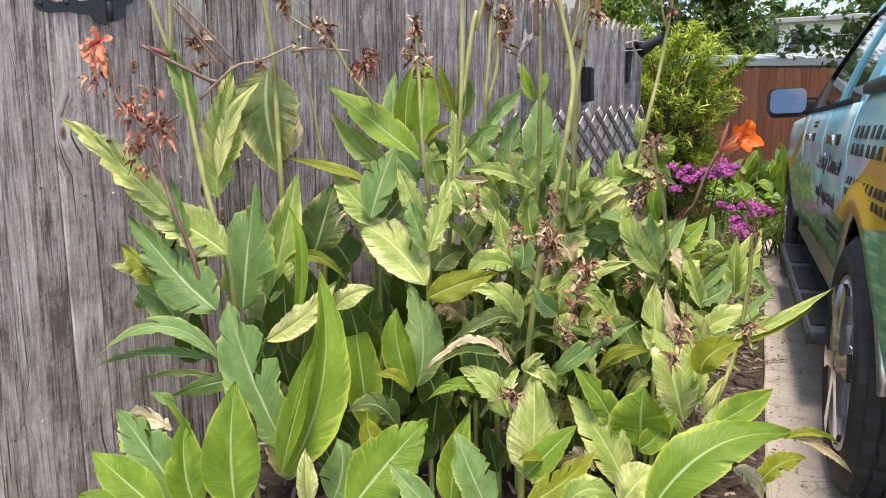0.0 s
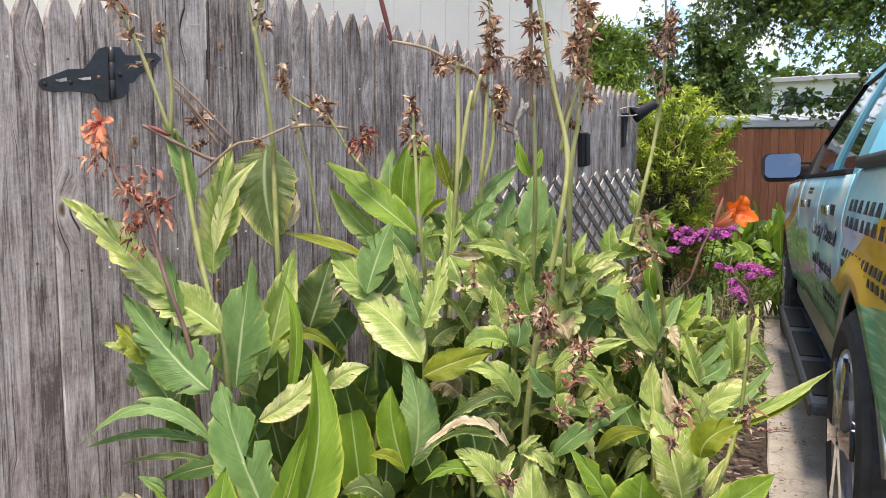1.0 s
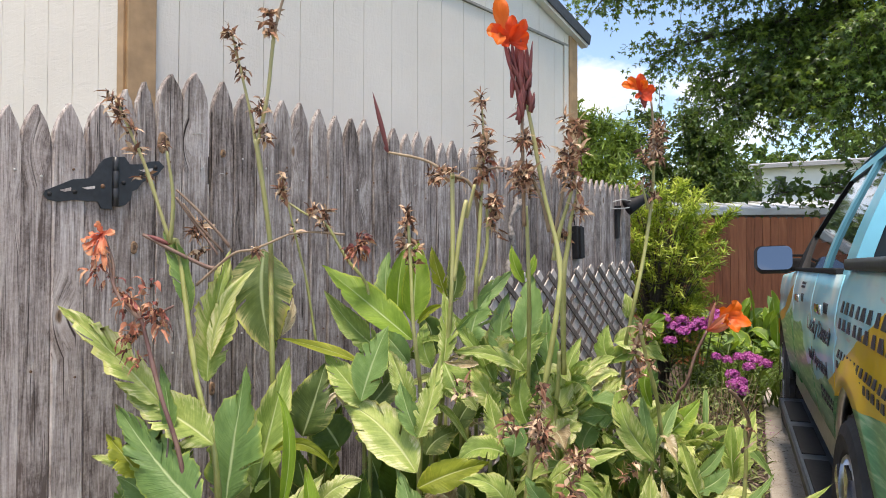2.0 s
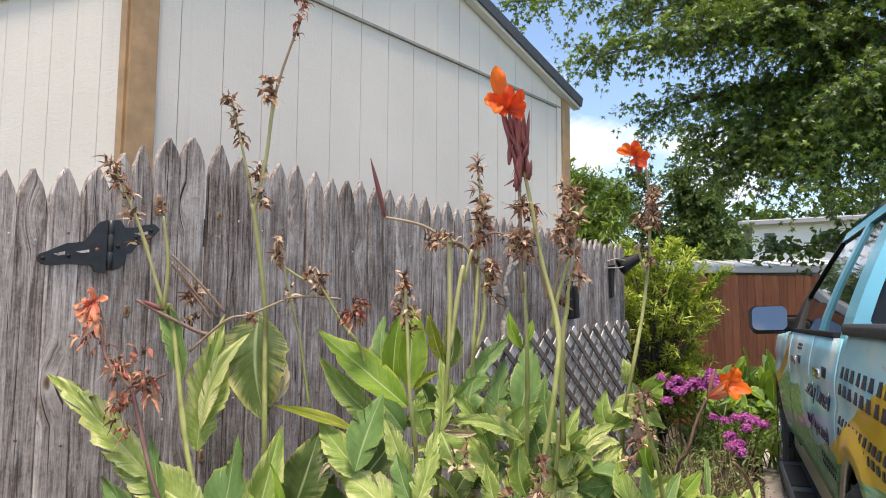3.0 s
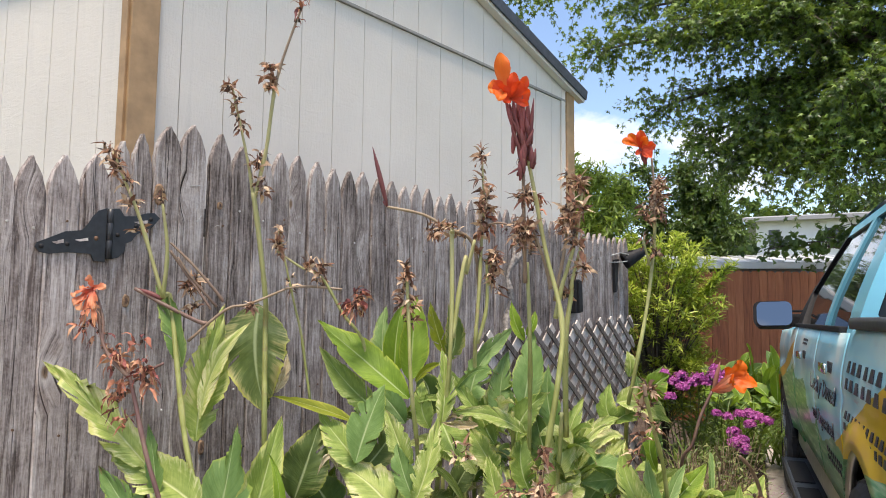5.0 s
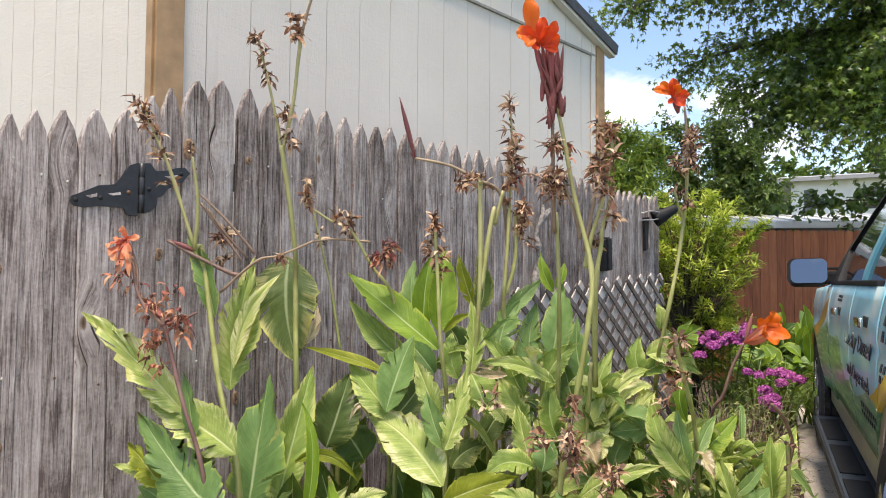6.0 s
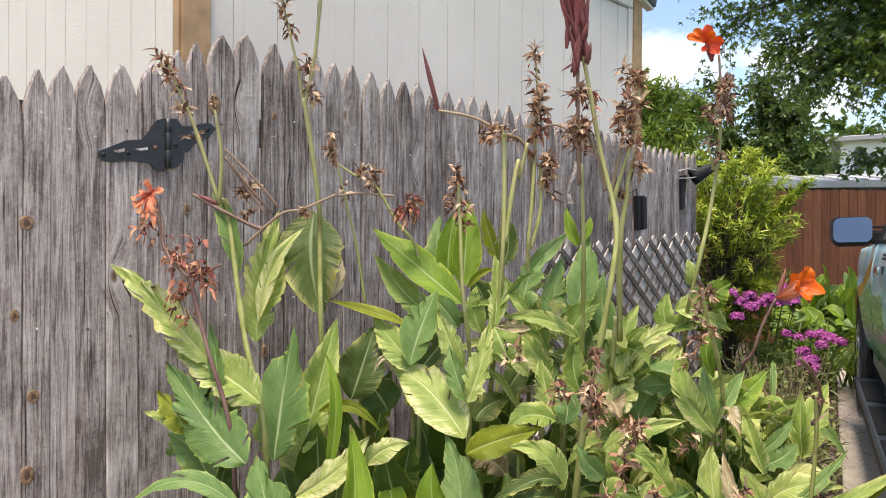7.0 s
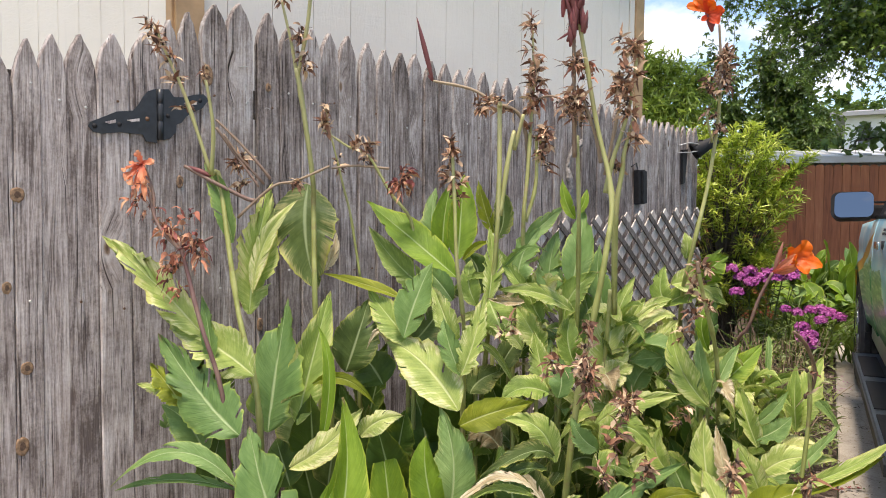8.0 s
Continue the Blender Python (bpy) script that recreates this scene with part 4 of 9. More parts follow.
def strip(name, quad_pts, thick, material, parent=truck, label=""):
    """A bent plate through rows of points, given depth towards the cab's middle."""
    bm = bmesh.new()
    outer = [[bm.verts.new(p) for p in row] for row in quad_pts]
    for a, b in zip(outer, outer[1:]):
        for i in range(len(a) - 1):
            bm.faces.new((a[i], a[i + 1], b[i + 1], b[i]))
    ret = bmesh.ops.extrude_face_region(bm, geom=bm.faces[:])
    for v in ret["geom"]:
        if isinstance(v, bmesh.types.BMVert):
            v.co.x += thick if v.co.x < TW / 2 else -thick
    bmesh.ops.recalc_face_normals(bm, faces=bm.faces[:])
    return part(name, bm, material, parent, label, smooth=False)


def lerp_rows(fa, fb, n=7):
    """Rows up the side between two lines l = a + b * f, f from belt to roof."""
    rows = []
    return [(BELT + (ROOF - BELT) * i / n, fa(i / n), fb(i / n)) for i in range(n + 1)]


def a_line(f):
    return 2.95 - 0.98 * f + 0.12 * f * f


for side in (0, 1):
    # windscreen pillar, middle pillar, broad rear pillar
    for nm, fa, fb, mt in (("windscreen_pillar", lambda f: a_line(f) - 0.07, lambda f: a_line(f), M_BLACKPLASTIC),
                           ("middle_pillar", lambda f: 1.26 - 0.05 * f, lambda f: 1.36 - 0.05 * f, M_CABBLUE),
                           ("rear_pillar", lambda f: 0.385 + 0.13 * f ** 1.5, lambda f: 0.62 + 0.09 * f, M_CABBLUE)):
        rows = [[cab(fa(i / 7), z, side), cab(fb(i / 7), z, side)] for i, (z, _, _) in enumerate(lerp_rows(fa, fb))]
        strip(nm, rows, 0.05, mt)
    # header rail above the windows
    for a, b, zt in ((0.50, 2.08, 0.0),):
        rows = [[cab(a + (b - a) * j / 8, ROOF - 0.055 + 0.055 * i / 2, side) for j in range(9)] for i in range(3)]
        strip("roof_rail", rows, 0.05, M_CABBLUE)
    # side glass, set in a little
    rows = [[cab(0.60 + 0.09 * i / 7, z, side) + Vector((0.014 if not side else -0.014, 0, 0)), cab(1.28 - 0.05 * i / 7, z, side) + Vector((0.014 if not side else -0.014, 0, 0))] for i, (z, _, _) in enumerate(lerp_rows(a_line, a_line))]
    strip("rear_side_window", rows, 0.006, M_TINT)
    rows = [[cab(1.34 - 0.05 * i / 7, z, side) + Vector((0.014 if not side else -0.014, 0, 0)), cab(a_line(i / 7) - 0.05, z, side) + Vector((0.014 if not side else -0.014, 0, 0))] for i, (z, _, _) in enumerate(lerp_rows(a_line, a_line))]
    strip("front_side_window", rows, 0.006, M_TINT)
    # belt moulding
    bm = bmesh.new()
    xs = (0.036, 0.066) if not side else (TW - 0.066, TW - 0.036)
    add_box(bm, (xs[0], 0.64, BELT + 0.001), (xs[1], 2.9, BELT + 0.024), 0.006)
    part("belt_moulding", bm, M_BLACKPLASTIC, truck)
# roof skin
bm = bmesh.new()
rows = []
for i in range(9):
    l = 0.50 + 1.60 * i / 8
    row = []
    for j in range(17):
        f = j / 16
        w0 = 0.303
        crown = 0.085 * (1 - (2 * f - 1) ** 4) + 0.02 * math.sin(math.pi * i / 8)
        row.append(bm.verts.new((w0 + (TW - 2 * w0) * f, l, ROOF + crown - 0.002)))
    rows.append(row)
for a, b in zip(rows, rows[1:]):
    for j in range(16):
        bm.faces.new((a[j], a[j + 1], b[j + 1], b[j]))
part("roof", bm, M_CABBLUE, truck, smooth=True)


def cab_back(z):
    f = (z - BELT) / (ROOF - BELT)
    return 0.385 + 0.13 * max(0, f) ** 1.5


def back_rows(x0, x1, z0, z1, lift=0.0, n=24, m=4):
    return [[Vector((x0(z) + (x1(z) - x0(z)) * j / m, cab_back(z) - lift, z)) for j in range(m + 1)] for z in (z0 + (z1 - z0) * i / n for i in range(n + 1))]


def back_plate(name, x0, x1, z0, z1, mt, lift=0.0, depth=0.03):
    bm = bmesh.new()
    rr = [[bm.verts.new(p) for p in row] for row in back_rows(x0, x1, z0, z1, lift)]
    for a, b in zip(rr, rr[1:]):
        for i in range(len(a) - 1):
            bm.faces.new((a[i], a[i + 1], b[i + 1], b[i]))
    ret = bmesh.ops.extrude_face_region(bm, geom=bm.faces[:])
    for v in ret["geom"]:
        if isinstance(v, bmesh.types.BMVert):
            v.co.y += depth
    bmesh.ops.recalc_face_normals(bm, faces=bm.faces[:])
    return part(name, bm, mt, truck)


edge0 = lambda z: cab(0, max(z, BELT)).x if z > BELT else 0.058
edge1 = lambda z: TW - edge0(z)
def win0(z):
    """The rear window's edge, rounded into its lower and upper corners."""
    inset = 0.0
    for d in (z - 1.234, 1.664 - z):
        if d < 0.09:
            inset = max(inset, 0.09 - math.sqrt(max(0.0, 0.09 ** 2 - (0.09 - max(d, 0.0)) ** 2)))
    return edge0(z) + 0.028 + inset


win1 = lambda z: TW - win0(z)
back_plate("cab_back_lower", edge0, edge1, 0.78, 1.238, M_CABBLUE)
back_plate("cab_back_upper", edge0, edge1, 1.66, ROOF + 0.02, M_CABBLUE)
back_plate("cab_back_side", edge0, lambda z: win0(z) + 0.005, 1.24, 1.658, M_CABBLUE)
back_plate("cab_back_side", lambda z: win1(z) - 0.005, edge1, 1.24, 1.658, M_CABBLUE)
back_plate("rear_window", win0, win1, 1.234, 1.664, M_TINT, -0.01, 0.008)
# windscreen and dashboard close the cab
bm = bmesh.new()
rr = []
for i in range(7):
    f = i / 6
    z = BELT + (ROOF - BELT) * f
    p0, p1 = cab(a_line(f), z, 0), cab(a_line(f), z, 1)
    rr.append([bm.verts.new(p0.lerp(p1, j / 8) + Vector((0, 0.12 * math.sin(math.pi * j / 8), 0.05 * math.sin(math.pi * j / 8)))) for j in range(9)])
for a, b in zip(rr, rr[1:]):
    for j in range(8):
        bm.faces.new((a[j], a[j + 1], b[j + 1], b[j]))
part("windscreen", bm, M_TINT, truck, smooth=True)
bm = bmesh.new()
add_box(bm, (0.12, 0.5, 0.6), (TW - 0.12, 2.85, 1.12))
part("cabin_floor", bm, M_WELL, truck)


def wing_mirror():
    mir = part("door_mirror", _mirror_shell(), M_BLACKPLASTIC, truck, "black towing mirror with silver glass", smooth=False)
    bm = bmesh.new()
    _rounded(bm, (-0.085, 2.695, 1.29), 0.105, 0.078, 0.004, 0.038)
    turn = Matrix.Translation((-0.085, 2.695, 1.29)) @ Matrix.Rotation(radians(-11), 4, "X") @ Matrix.Translation((0.085, -2.695, -1.29))
    for v in bm.verts:
        v.co = turn @ v.co
    part("mirror_glass", bm, M_MIRROR, mir)


def _rounded(bm, c, hw, hh, thick, r):
    out = []
    for cx, cz, a0 in ((hw - r, hh - r, 0), (-hw + r, hh - r, 90), (-hw + r, -hh + r, 180), (hw - r, -hh + r, 270)):
        for k in range(6):
            a = radians(a0 + 18 * k)
            out.append((cx + r * math.cos(a), cz + r * math.sin(a)))
    add_prism(bm, out, thick, Matrix.Translation(c) @ Matrix.Rotation(radians(-9), 4, "Z"))
    bmesh.ops.recalc_face_normals(bm, faces=bm.faces[:])


def _mirror_shell():
    bm = bmesh.new()
    _rounded(bm, (-0.085, 2.80, 1.29), 0.111, 0.084, 0.10, 0.042)
    turn = Matrix.Translation((-0.085, 2.695, 1.29)) @ Matrix.Rotation(radians(-11), 4, "X") @ Matrix.Translation((0.085, -2.695, -1.29))
    for v in bm.verts:
        v.co = turn @ v.co
    add_box(bm, (-0.02, 2.73, 1.205), (0.12, 2.81, 1.29), 0.018)
    add_box(bm, (0.0, 2.75, 1.30), (0.09, 2.79, 1.315), 0.005)
    # black corner sail of the door
    v = [bm.verts.new(p) for p in ((0.048, 2.42, 1.212), (0.048, 2.95, 1.212), (0.145, 2.55, 1.46), (0.075, 2.42, 1.212), (0.075, 2.95, 1.212), (0.165, 2.55, 1.46))]
    for q in ((0, 1, 2), (5, 4, 3), (0, 2, 5, 3), (1, 4, 5, 2), (0, 3, 4, 1)):
        bm.faces.new([v[i] for i in q])
    return bm


wing_mirror()


def wheel(l, x, mirror=False):
    """Tyre with blocks cut across its tread, six-spoke rim and hub."""
    sgn = -1 if mirror else 1
    w = thing("wheel", "", "")
    w.parent = truck
    w.matrix_basis = pose(x, l, TYRE_R, 0, 0, 180 if mirror else 0)
    bm = bmesh.new()
    R = TYRE_R
    prof = [(0.268, 0.03), (0.285, 0.012), (0.33, 0.002), (0.365, 0.012), (R - 0.012, 0.03)]
    for k in range(5):
        a = 0.03 + 0.045 * k
        prof += [(R, a + 0.004), (R, a + 0.036), (R - 0.011, a + 0.038), (R - 0.011, a + 0.043)]
    prof += [(R - 0.012, 0.26), (0.365, 0.272), (0.33, 0.28), (0.268, 0.25)]
    add_lathe(bm, prof, 72, "X")
    # sipes across the outer blocks
    for v in bm.verts:
        rr = math.hypot(v.co.y, v.co.z)
        if rr > R - 0.002:
            k = round(math.atan2(v.co.z, v.co.y) / (2 * math.pi) * 72)
            if k % 3 == 0:
                v.co.y *= (R - 0.008) / R
                v.co.z *= (R - 0.008) / R
    bmesh.ops.recalc_face_normals(bm, faces=bm.faces[:])
    part("tyre", bm, M_RUBBER, w, smooth=False)
    bm = bmesh.new()
    add_lathe(bm, [(0.272, 0.018), (0.266, 0.012), (0.255, 0.02), (0.246, 0.045), (0.244, 0.20), (0.0, 0.20)], 48, "X")
    bmesh.ops.recalc_face_normals(bm, faces=bm.faces[:])
    rim = part("rim", bm, M_SILVER, w, smooth=True)
    for s in range(6):
        a = 2 * math.pi * s / 6 + 0.3
        bm = bmesh.new()
        add_prism(bm, [(-0.030, 0.03), (0.030, 0.03), (0.024, 0.15), (0.040, 0.255), (0.0, 0.262), (-0.040, 0.255), (-0.024, 0.15)], 0.03, Matrix.Rotation(a, 4, "X") @ Matrix.Translation((0.028, 0, 0)) @ Matrix.Rotation(radians(90), 4, "Z") @ Matrix.Translation((0, 0.03, 0)))
        bmesh.ops.recalc_face_normals(bm, faces=bm.faces[:])
        part("spoke", bm, M_CHROME, rim, smooth=False)
    bm = bmesh.new()
    add_lathe(bm, [(0.0, 0.005), (0.045, 0.01), (0.06, 0.03), (0.06, 0.06)], 20, "X")
    part("hub_cap", bm, M_CHROME, rim, smooth=True)
    return w


wheel(0.0, -0.02)
wheel(WB, -0.01)
wheel(0.0, TW - 0.012, True)
wheel(WB, TW - 0.012, True)
# grey arch lip, running board and its treads
for c in (0.0, WB):
    bm = bmesh.new()
    pts = [(0.012 + side_w(TYRE_R + ARCH_R * math.sin(math.pi * i / 24)) * 0.4, c + ARCH_R * math.cos(math.pi * i / 24), TYRE_R + ARCH_R * math.sin(math.pi * i / 24)) for i in range(1, 24)]
    add_tube(bm, pts, 0.017, 8)
    part("arch_lip", bm, M_SILVER if c == 0 else M_RUNNING, truck, smooth=True)
bm = bmesh.new()
add_box(bm, (-0.045, 0.60, 0.275), (0.13, 3.02, 0.33), 0.018)
board = part("running_board", bm, M_BOARD, truck, "grey running board with black tread pads")
for a, b in ((0.70, 1.30), (1.42, 2.05), (2.2, 2.85)):
    bm = bmesh.new()
    add_box(bm, (-0.03, a, 0.327), (0.075, b, 0.337), 0.004)
    part("tread_pad", bm, M_BLACKPLASTIC, board)
bm = bmesh.new()
add_box(bm, (-0.054, 0.58, 0.28), (-0.043, 3.04, 0.326), 0.004)
part("edge_strip", bm, M_RUNNING, board)
for l in (0.8, 1.8, 2.8):
    bm = bmesh.new()
    add_box(bm, (0.10, l - 0.03, 0.29), (0.34, l + 0.03, 0.40))
    part("bracket", bm, M_WELL, board)


def lettering(text, l, z, size, parent, squeeze=1.0):
    """Flat vinyl letters on the left side, front to back, each a part of its own."""
    at = 0.0
    for ch in text:
        if ch == " ":
            at += size * 0.34
            continue
        cu = bpy.data.curves.new("letter", "FONT")
        cu.body, cu.size, cu.extrude = ch, size, 0.0012
        tmp = bpy.data.objects.new("letter", cu)
        me = bpy.data.meshes.new_from_object(tmp)
        bpy.data.objects.remove(tmp)
        me.name = "letter"
        me.materials.clear()
        me.materials.append(M_LETTER)
        wide = max(v.co.x for v in me.vertices)
        m = Matrix.Translation((-0.004, l, z)) @ Matrix.Rotation(radians(-90), 4, "Z") @ Matrix.Rotation(radians(90), 4, "X") @ Matrix.Diagonal((squeeze, 1, 1, 1)) @ Matrix.Translation((at, 0, 0))
        for v in me.vertices:
            v.co = m @ v.co
            off = side_w(v.co.z) + 0.010 * math.exp(-((v.co.z - 0.98) / 0.03) ** 2)
            v.co.x = off - 0.003 + (v.co.x + 0.004)
        ob = new("letter", me)
        ob.parent = parent
        at += wide + size * 0.10


lettering("Locally Owned", 1.42, 0.94, 0.10, doors["rear_door"], 1.28)
lettering("and Operated", 1.36, 0.81, 0.092, doors["rear_door"], 1.28)


def letter_bars(l0, l1, z, h, n, parent):
    """A row of unreadable characters, each a pair of short slanted bars."""
    step = (l1 - l0) / n
    for i in range(n):
        a = l0 + step * i
        wide = step * (0.62 if i % 3 else 0.45)
        for lo, hi in ((0.04, 0.40), (0.58, 0.96)):
            bm = bmesh.new()
            pts = [(a - 0.02 * lo, z + h * lo), (a + wide - 0.02 * lo, z + h * lo), (a + wide * 0.8 - 0.02 * hi, z + h * hi), (a - 0.02 * hi + wide * 0.2, z + h * hi)]
            vs = [bm.verts.new((side_w(q) + 0.010 * math.exp(-((q - 0.98) / 0.03) ** 2) - 0.0035, s, q)) for s, q in pts]
            vs2 = [bm.verts.new(v.co + Vector((0.0025, 0, 0))) for v in vs]
            bm.faces.new(vs)
            for k in range(4):
                bm.faces.new((vs[k], vs[(k + 1) % 4], vs2[(k + 1) % 4], vs2[k]))
            bmesh.ops.recalc_face_normals(bm, faces=bm.faces[:])
            part("letter_bar", bm, M_LETTER, parent)


letter_bars(-1.05, 0.34, 1.025, 0.10, 13, doors["bed_side"])
letter_bars(-1.1, 0.34, 0.892, 0.068, 21, doors["bed_side"])
letter_bars(0.50, 0.96, 0.69, 0.06, 8, doors["rear_door"])
letter_bars(1.75, 2.0, 1.12, 0.035, 4, doors["front_door"])

# ---- trees and shrubs ----


def leaf_green(name, dark, mid, light, trans=0.3, rough=0.45, patch=0.8):
    k = Mat(name, rough)
    f = k.island()
    n = k.noise(k.coord("Object"), patch, 3)
    g = k.math("ADD", k.math("MULTIPLY", f, 0.55), k.math("MULTIPLY", n, 0.45))
    col = k.ramp(g, (0.25, dark), (0.5, mid), (0.75, light))
    k.colour(col)
    k.through_light(k.mix(0.5, col, (0.30, 0.42, 0.04)), trans)
    return k.m


M_TREELEAF = leaf_green("tree_leaf", (0.03, 0.06, 0.018), (0.070, 0.125, 0.030), (0.21, 0.32, 0.055), 0.32)
M_BACKLEAF = leaf_green("back_tree_leaf", (0.028, 0.06, 0.018), (0.065, 0.125, 0.03), (0.14, 0.23, 0.05), 0.25)
M_BAMBOO = leaf_green("bamboo_leaf", (0.10, 0.16, 0.03), (0.25, 0.35, 0.06), (0.44, 0.55, 0.11), 0.35)
M_PODO = leaf_green("narrow_shrub_leaf", (0.165, 0.235, 0.025), (0.36, 0.45, 0.055), (0.66, 0.71, 0.13), 0.38, 0.4, 3.0)
M_ROUNDLEAF = leaf_green("round_leaf", (0.03, 0.06, 0.018), (0.06, 0.115, 0.03), (0.11, 0.19, 0.05), 0.25)
M_BARK = plain("tree_bark", (0.085, 0.07, 0.058), 0.95, 0, 0.5, 40, 0.8)


class Leaves:
    """Gathers many small folded leaves into one mesh."""

    def __init__(self):
        self.v, self.f = [], []

    def add(self, p, along, normal, length, width):
        side = along.cross(normal)
        if side.length < 1e-4:
            return
        side.normalize()
        up = side.cross(along).normalized()
        n = len(self.v)
        q = p + along * length
        m1, m2 = p + along * length * 0.35, p + along * length * 0.7
        lift = up * width * 0.18
        self.v += [p, m1 + side * width * 0.5 + lift, m2 + side * width * 0.36 + lift, q - up * length * 0.08, m2 - side * width * 0.36 + lift, m1 - side * width * 0.5 + lift, m1, m2]
        self.f += [(n, n + 1, n + 6), (n + 1, n + 2, n + 7, n + 6), (n + 2, n + 3, n + 7), (n, n + 6, n + 5), (n + 6, n + 7, n + 4, n + 5), (n + 7, n + 3, n + 4)]

    def add_star(self, p, along, normal, size):
        """A five-lobed leaf."""
        side = along.cross(normal)
        if side.length < 1e-4:
            return
        side.normalize()
        up = side.cross(along).normalized()
        n = len(self.v)
        for k in range(10):
            a = -math.pi * 0.82 + 2 * math.pi * 0.82 * k / 9 if k else math.pi
            r = size * ((0.62 if k in (1, 9) else 0.85 if k in (3, 7) else 1.0) if k % 2 else 0.34)
            if k == 0:
                r = size * 0.12
            self.v.append(p + along * (r * math.cos(a) + size * 0.4) + side * r * math.sin(a) - up * (r * r / size * 0.35))
        self.f.append(tuple(range(n, n + 10)))

    def ribbon(self, p, d, nrm, length, width, rng, segs=5, curl=0.5, fall=0.25):
        """A shrivelled strip that twists and tapers to a point."""
        n = len(self.v)
        for s in range(segs + 1):
            u = s / segs
            side = d.cross(nrm)
            side = side.normalized() if side.length > 1e-4 else d.orthogonal().normalized()
            w = width * 0.5 * (0.35 + 1.6 * u * (1 - u) + 0.35 * (1 - u)) * (1 - u ** 3)
            self.v += [p - side * w, p + side * w]
            p = p + d * length / segs
            d = (d + rnd_dir(rng) * curl * 0.6 - Vector((0, 0, fall))).normalized()
            nrm = (nrm + rnd_dir(rng) * curl).normalized()
        for s in range(segs):
            q = n + 2 * s
            self.f.append((q, q + 1, q + 3, q + 2))

    def build(self, name, material, parent):
        ob = pydata(name, self.v, self.f, material, parent)
        ob["kind"] = "stuff"
        return ob


def rnd_dir(rng, flat=1.0):
    while True:
        v = Vector((rng.uniform(-1, 1), rng.uniform(-1, 1), rng.uniform(-1, 1) * flat))
        if 0.05 < v.length < 1:
            return v.normalized()


def bez(a, b, c, t):
    return a * (1 - t) ** 2 + b * 2 * t * (1 - t) + c * t * t


def branched_tree(name, label, base, fork, ends, seed, twigs, per_twig, lsize, lwidth, mat, twig_len, trunk_r, start=0.35, droop=0.35, arch=0.6, spread=1.0, star=False):
    rng = random.Random(seed)
    base, fork = Vector(base), Vector(fork)
    t = thing(name, label, "tree", at=Matrix.Translation(base))
    bm = bmesh.new()
    add_tube(bm, [base - base, (fork - base) * 0.4 + Vector((0.03, 0.02, 0)), fork - base], [trunk_r, trunk_r * 0.8, trunk_r * 0.62], 9)
    part("trunk", bm, M_BARK, t, smooth=True)
    lv = Leaves()
    for e in ends:
        bm = bmesh.new()
        e = Vector(e) - base
        f = fork - base
        mid = (f + e) / 2 + Vector((rng.uniform(-.25, .25), rng.uniform(-.25, .25), arch * (e - f).length * 0.3))
        pts = [bez(f, mid, e, i / 8) for i in range(9)]
        add_tube(bm, pts, [trunk_r * 0.42 * (1 - i / 8.4) + 0.006 for i in range(9)], 5)
        for _ in range(twigs):
            s = start + (1.02 - start) * rng.random() ** 0.75
            p = bez(f, mid, e, s)
            d = (rnd_dir(rng, 0.7) * spread + (e - f).normalized() * 0.5).normalized()
            ln = twig_len * rng.uniform(0.45, 1.15)
            tip = p + d * ln - Vector((0, 0, droop * ln))
            ctl = p + d * ln * 0.5 + Vector((0, 0, 0.12 * ln))
            if rng.random() < 0.35:
                add_tube(bm, [bez(p, ctl, tip, i / 3) for i in range(4)], [0.006, 0.005, 0.004, 0.002], 3, False)
            for j in range(per_twig):
                u = 0.15 + 0.85 * (j + rng.random()) / per_twig
                q = bez(p, ctl, tip, u)
                a = ((tip - p).normalized() * 0.6 + rnd_dir(rng) * 0.9 - Vector((0, 0, 0.35))).normalized()
                nrm = (Vector((0, 0, 1)) + rnd_dir(rng) * 0.9).normalized()
                if star:
                    lv.add_star(q + rnd_dir(rng) * 0.04, a, nrm, lsize * rng.uniform(0.6, 1.1) * 0.55)
                    continue
                lv.add(q + rnd_dir(rng) * 0.03, a, nrm, lsize * rng.uniform(0.65, 1.2), lwidth * rng.uniform(0.7, 1.15))
        part("limb", bm, M_BARK, t)
    lv.build("crown", mat, t)
    return t


branched_tree("shade_tree", "large shade tree with drooping dark green leaves", (2.3, 9.9, 0), (1.7, 9.5, 3.6),
              [(-4.0, 9.0, 6.0), (-2.7, 8.6, 4.75), (-2.2, 9.2, 4.0), (-1.5, 8.8, 3.45), (-1.0, 9.0, 3.3), (-1.15, 8.9, 3.1), (-0.7, 8.9, 3.15), (-0.25, 8.7, 2.95), (0.5, 8.6, 2.95), (-2.5, 9.5, 5.6), (-1.6, 9.0, 6.2), (-0.6, 9.0, 6.6), (0.8, 9.0, 7.0),
               (2.6, 9.0, 6.2), (3.6, 9.5, 4.6), (-0.8, 8.5, 4.7), (0.2, 8.3, 3.7), (-1.6, 8.5, 4.8), (1.2, 8.2, 4.2), (-0.2, 8.7, 5.4), (0.9, 8.6, 5.2), (-1.1, 9.4, 4.0), (-0.1, 9.3, 4.4), (-1.0, 8.9, 5.3), (0.4, 8.9, 6.0)],
              11, 120, 18, 0.115, 0.05, M_TREELEAF, 0.66, 0.2, 0.35, star=True)
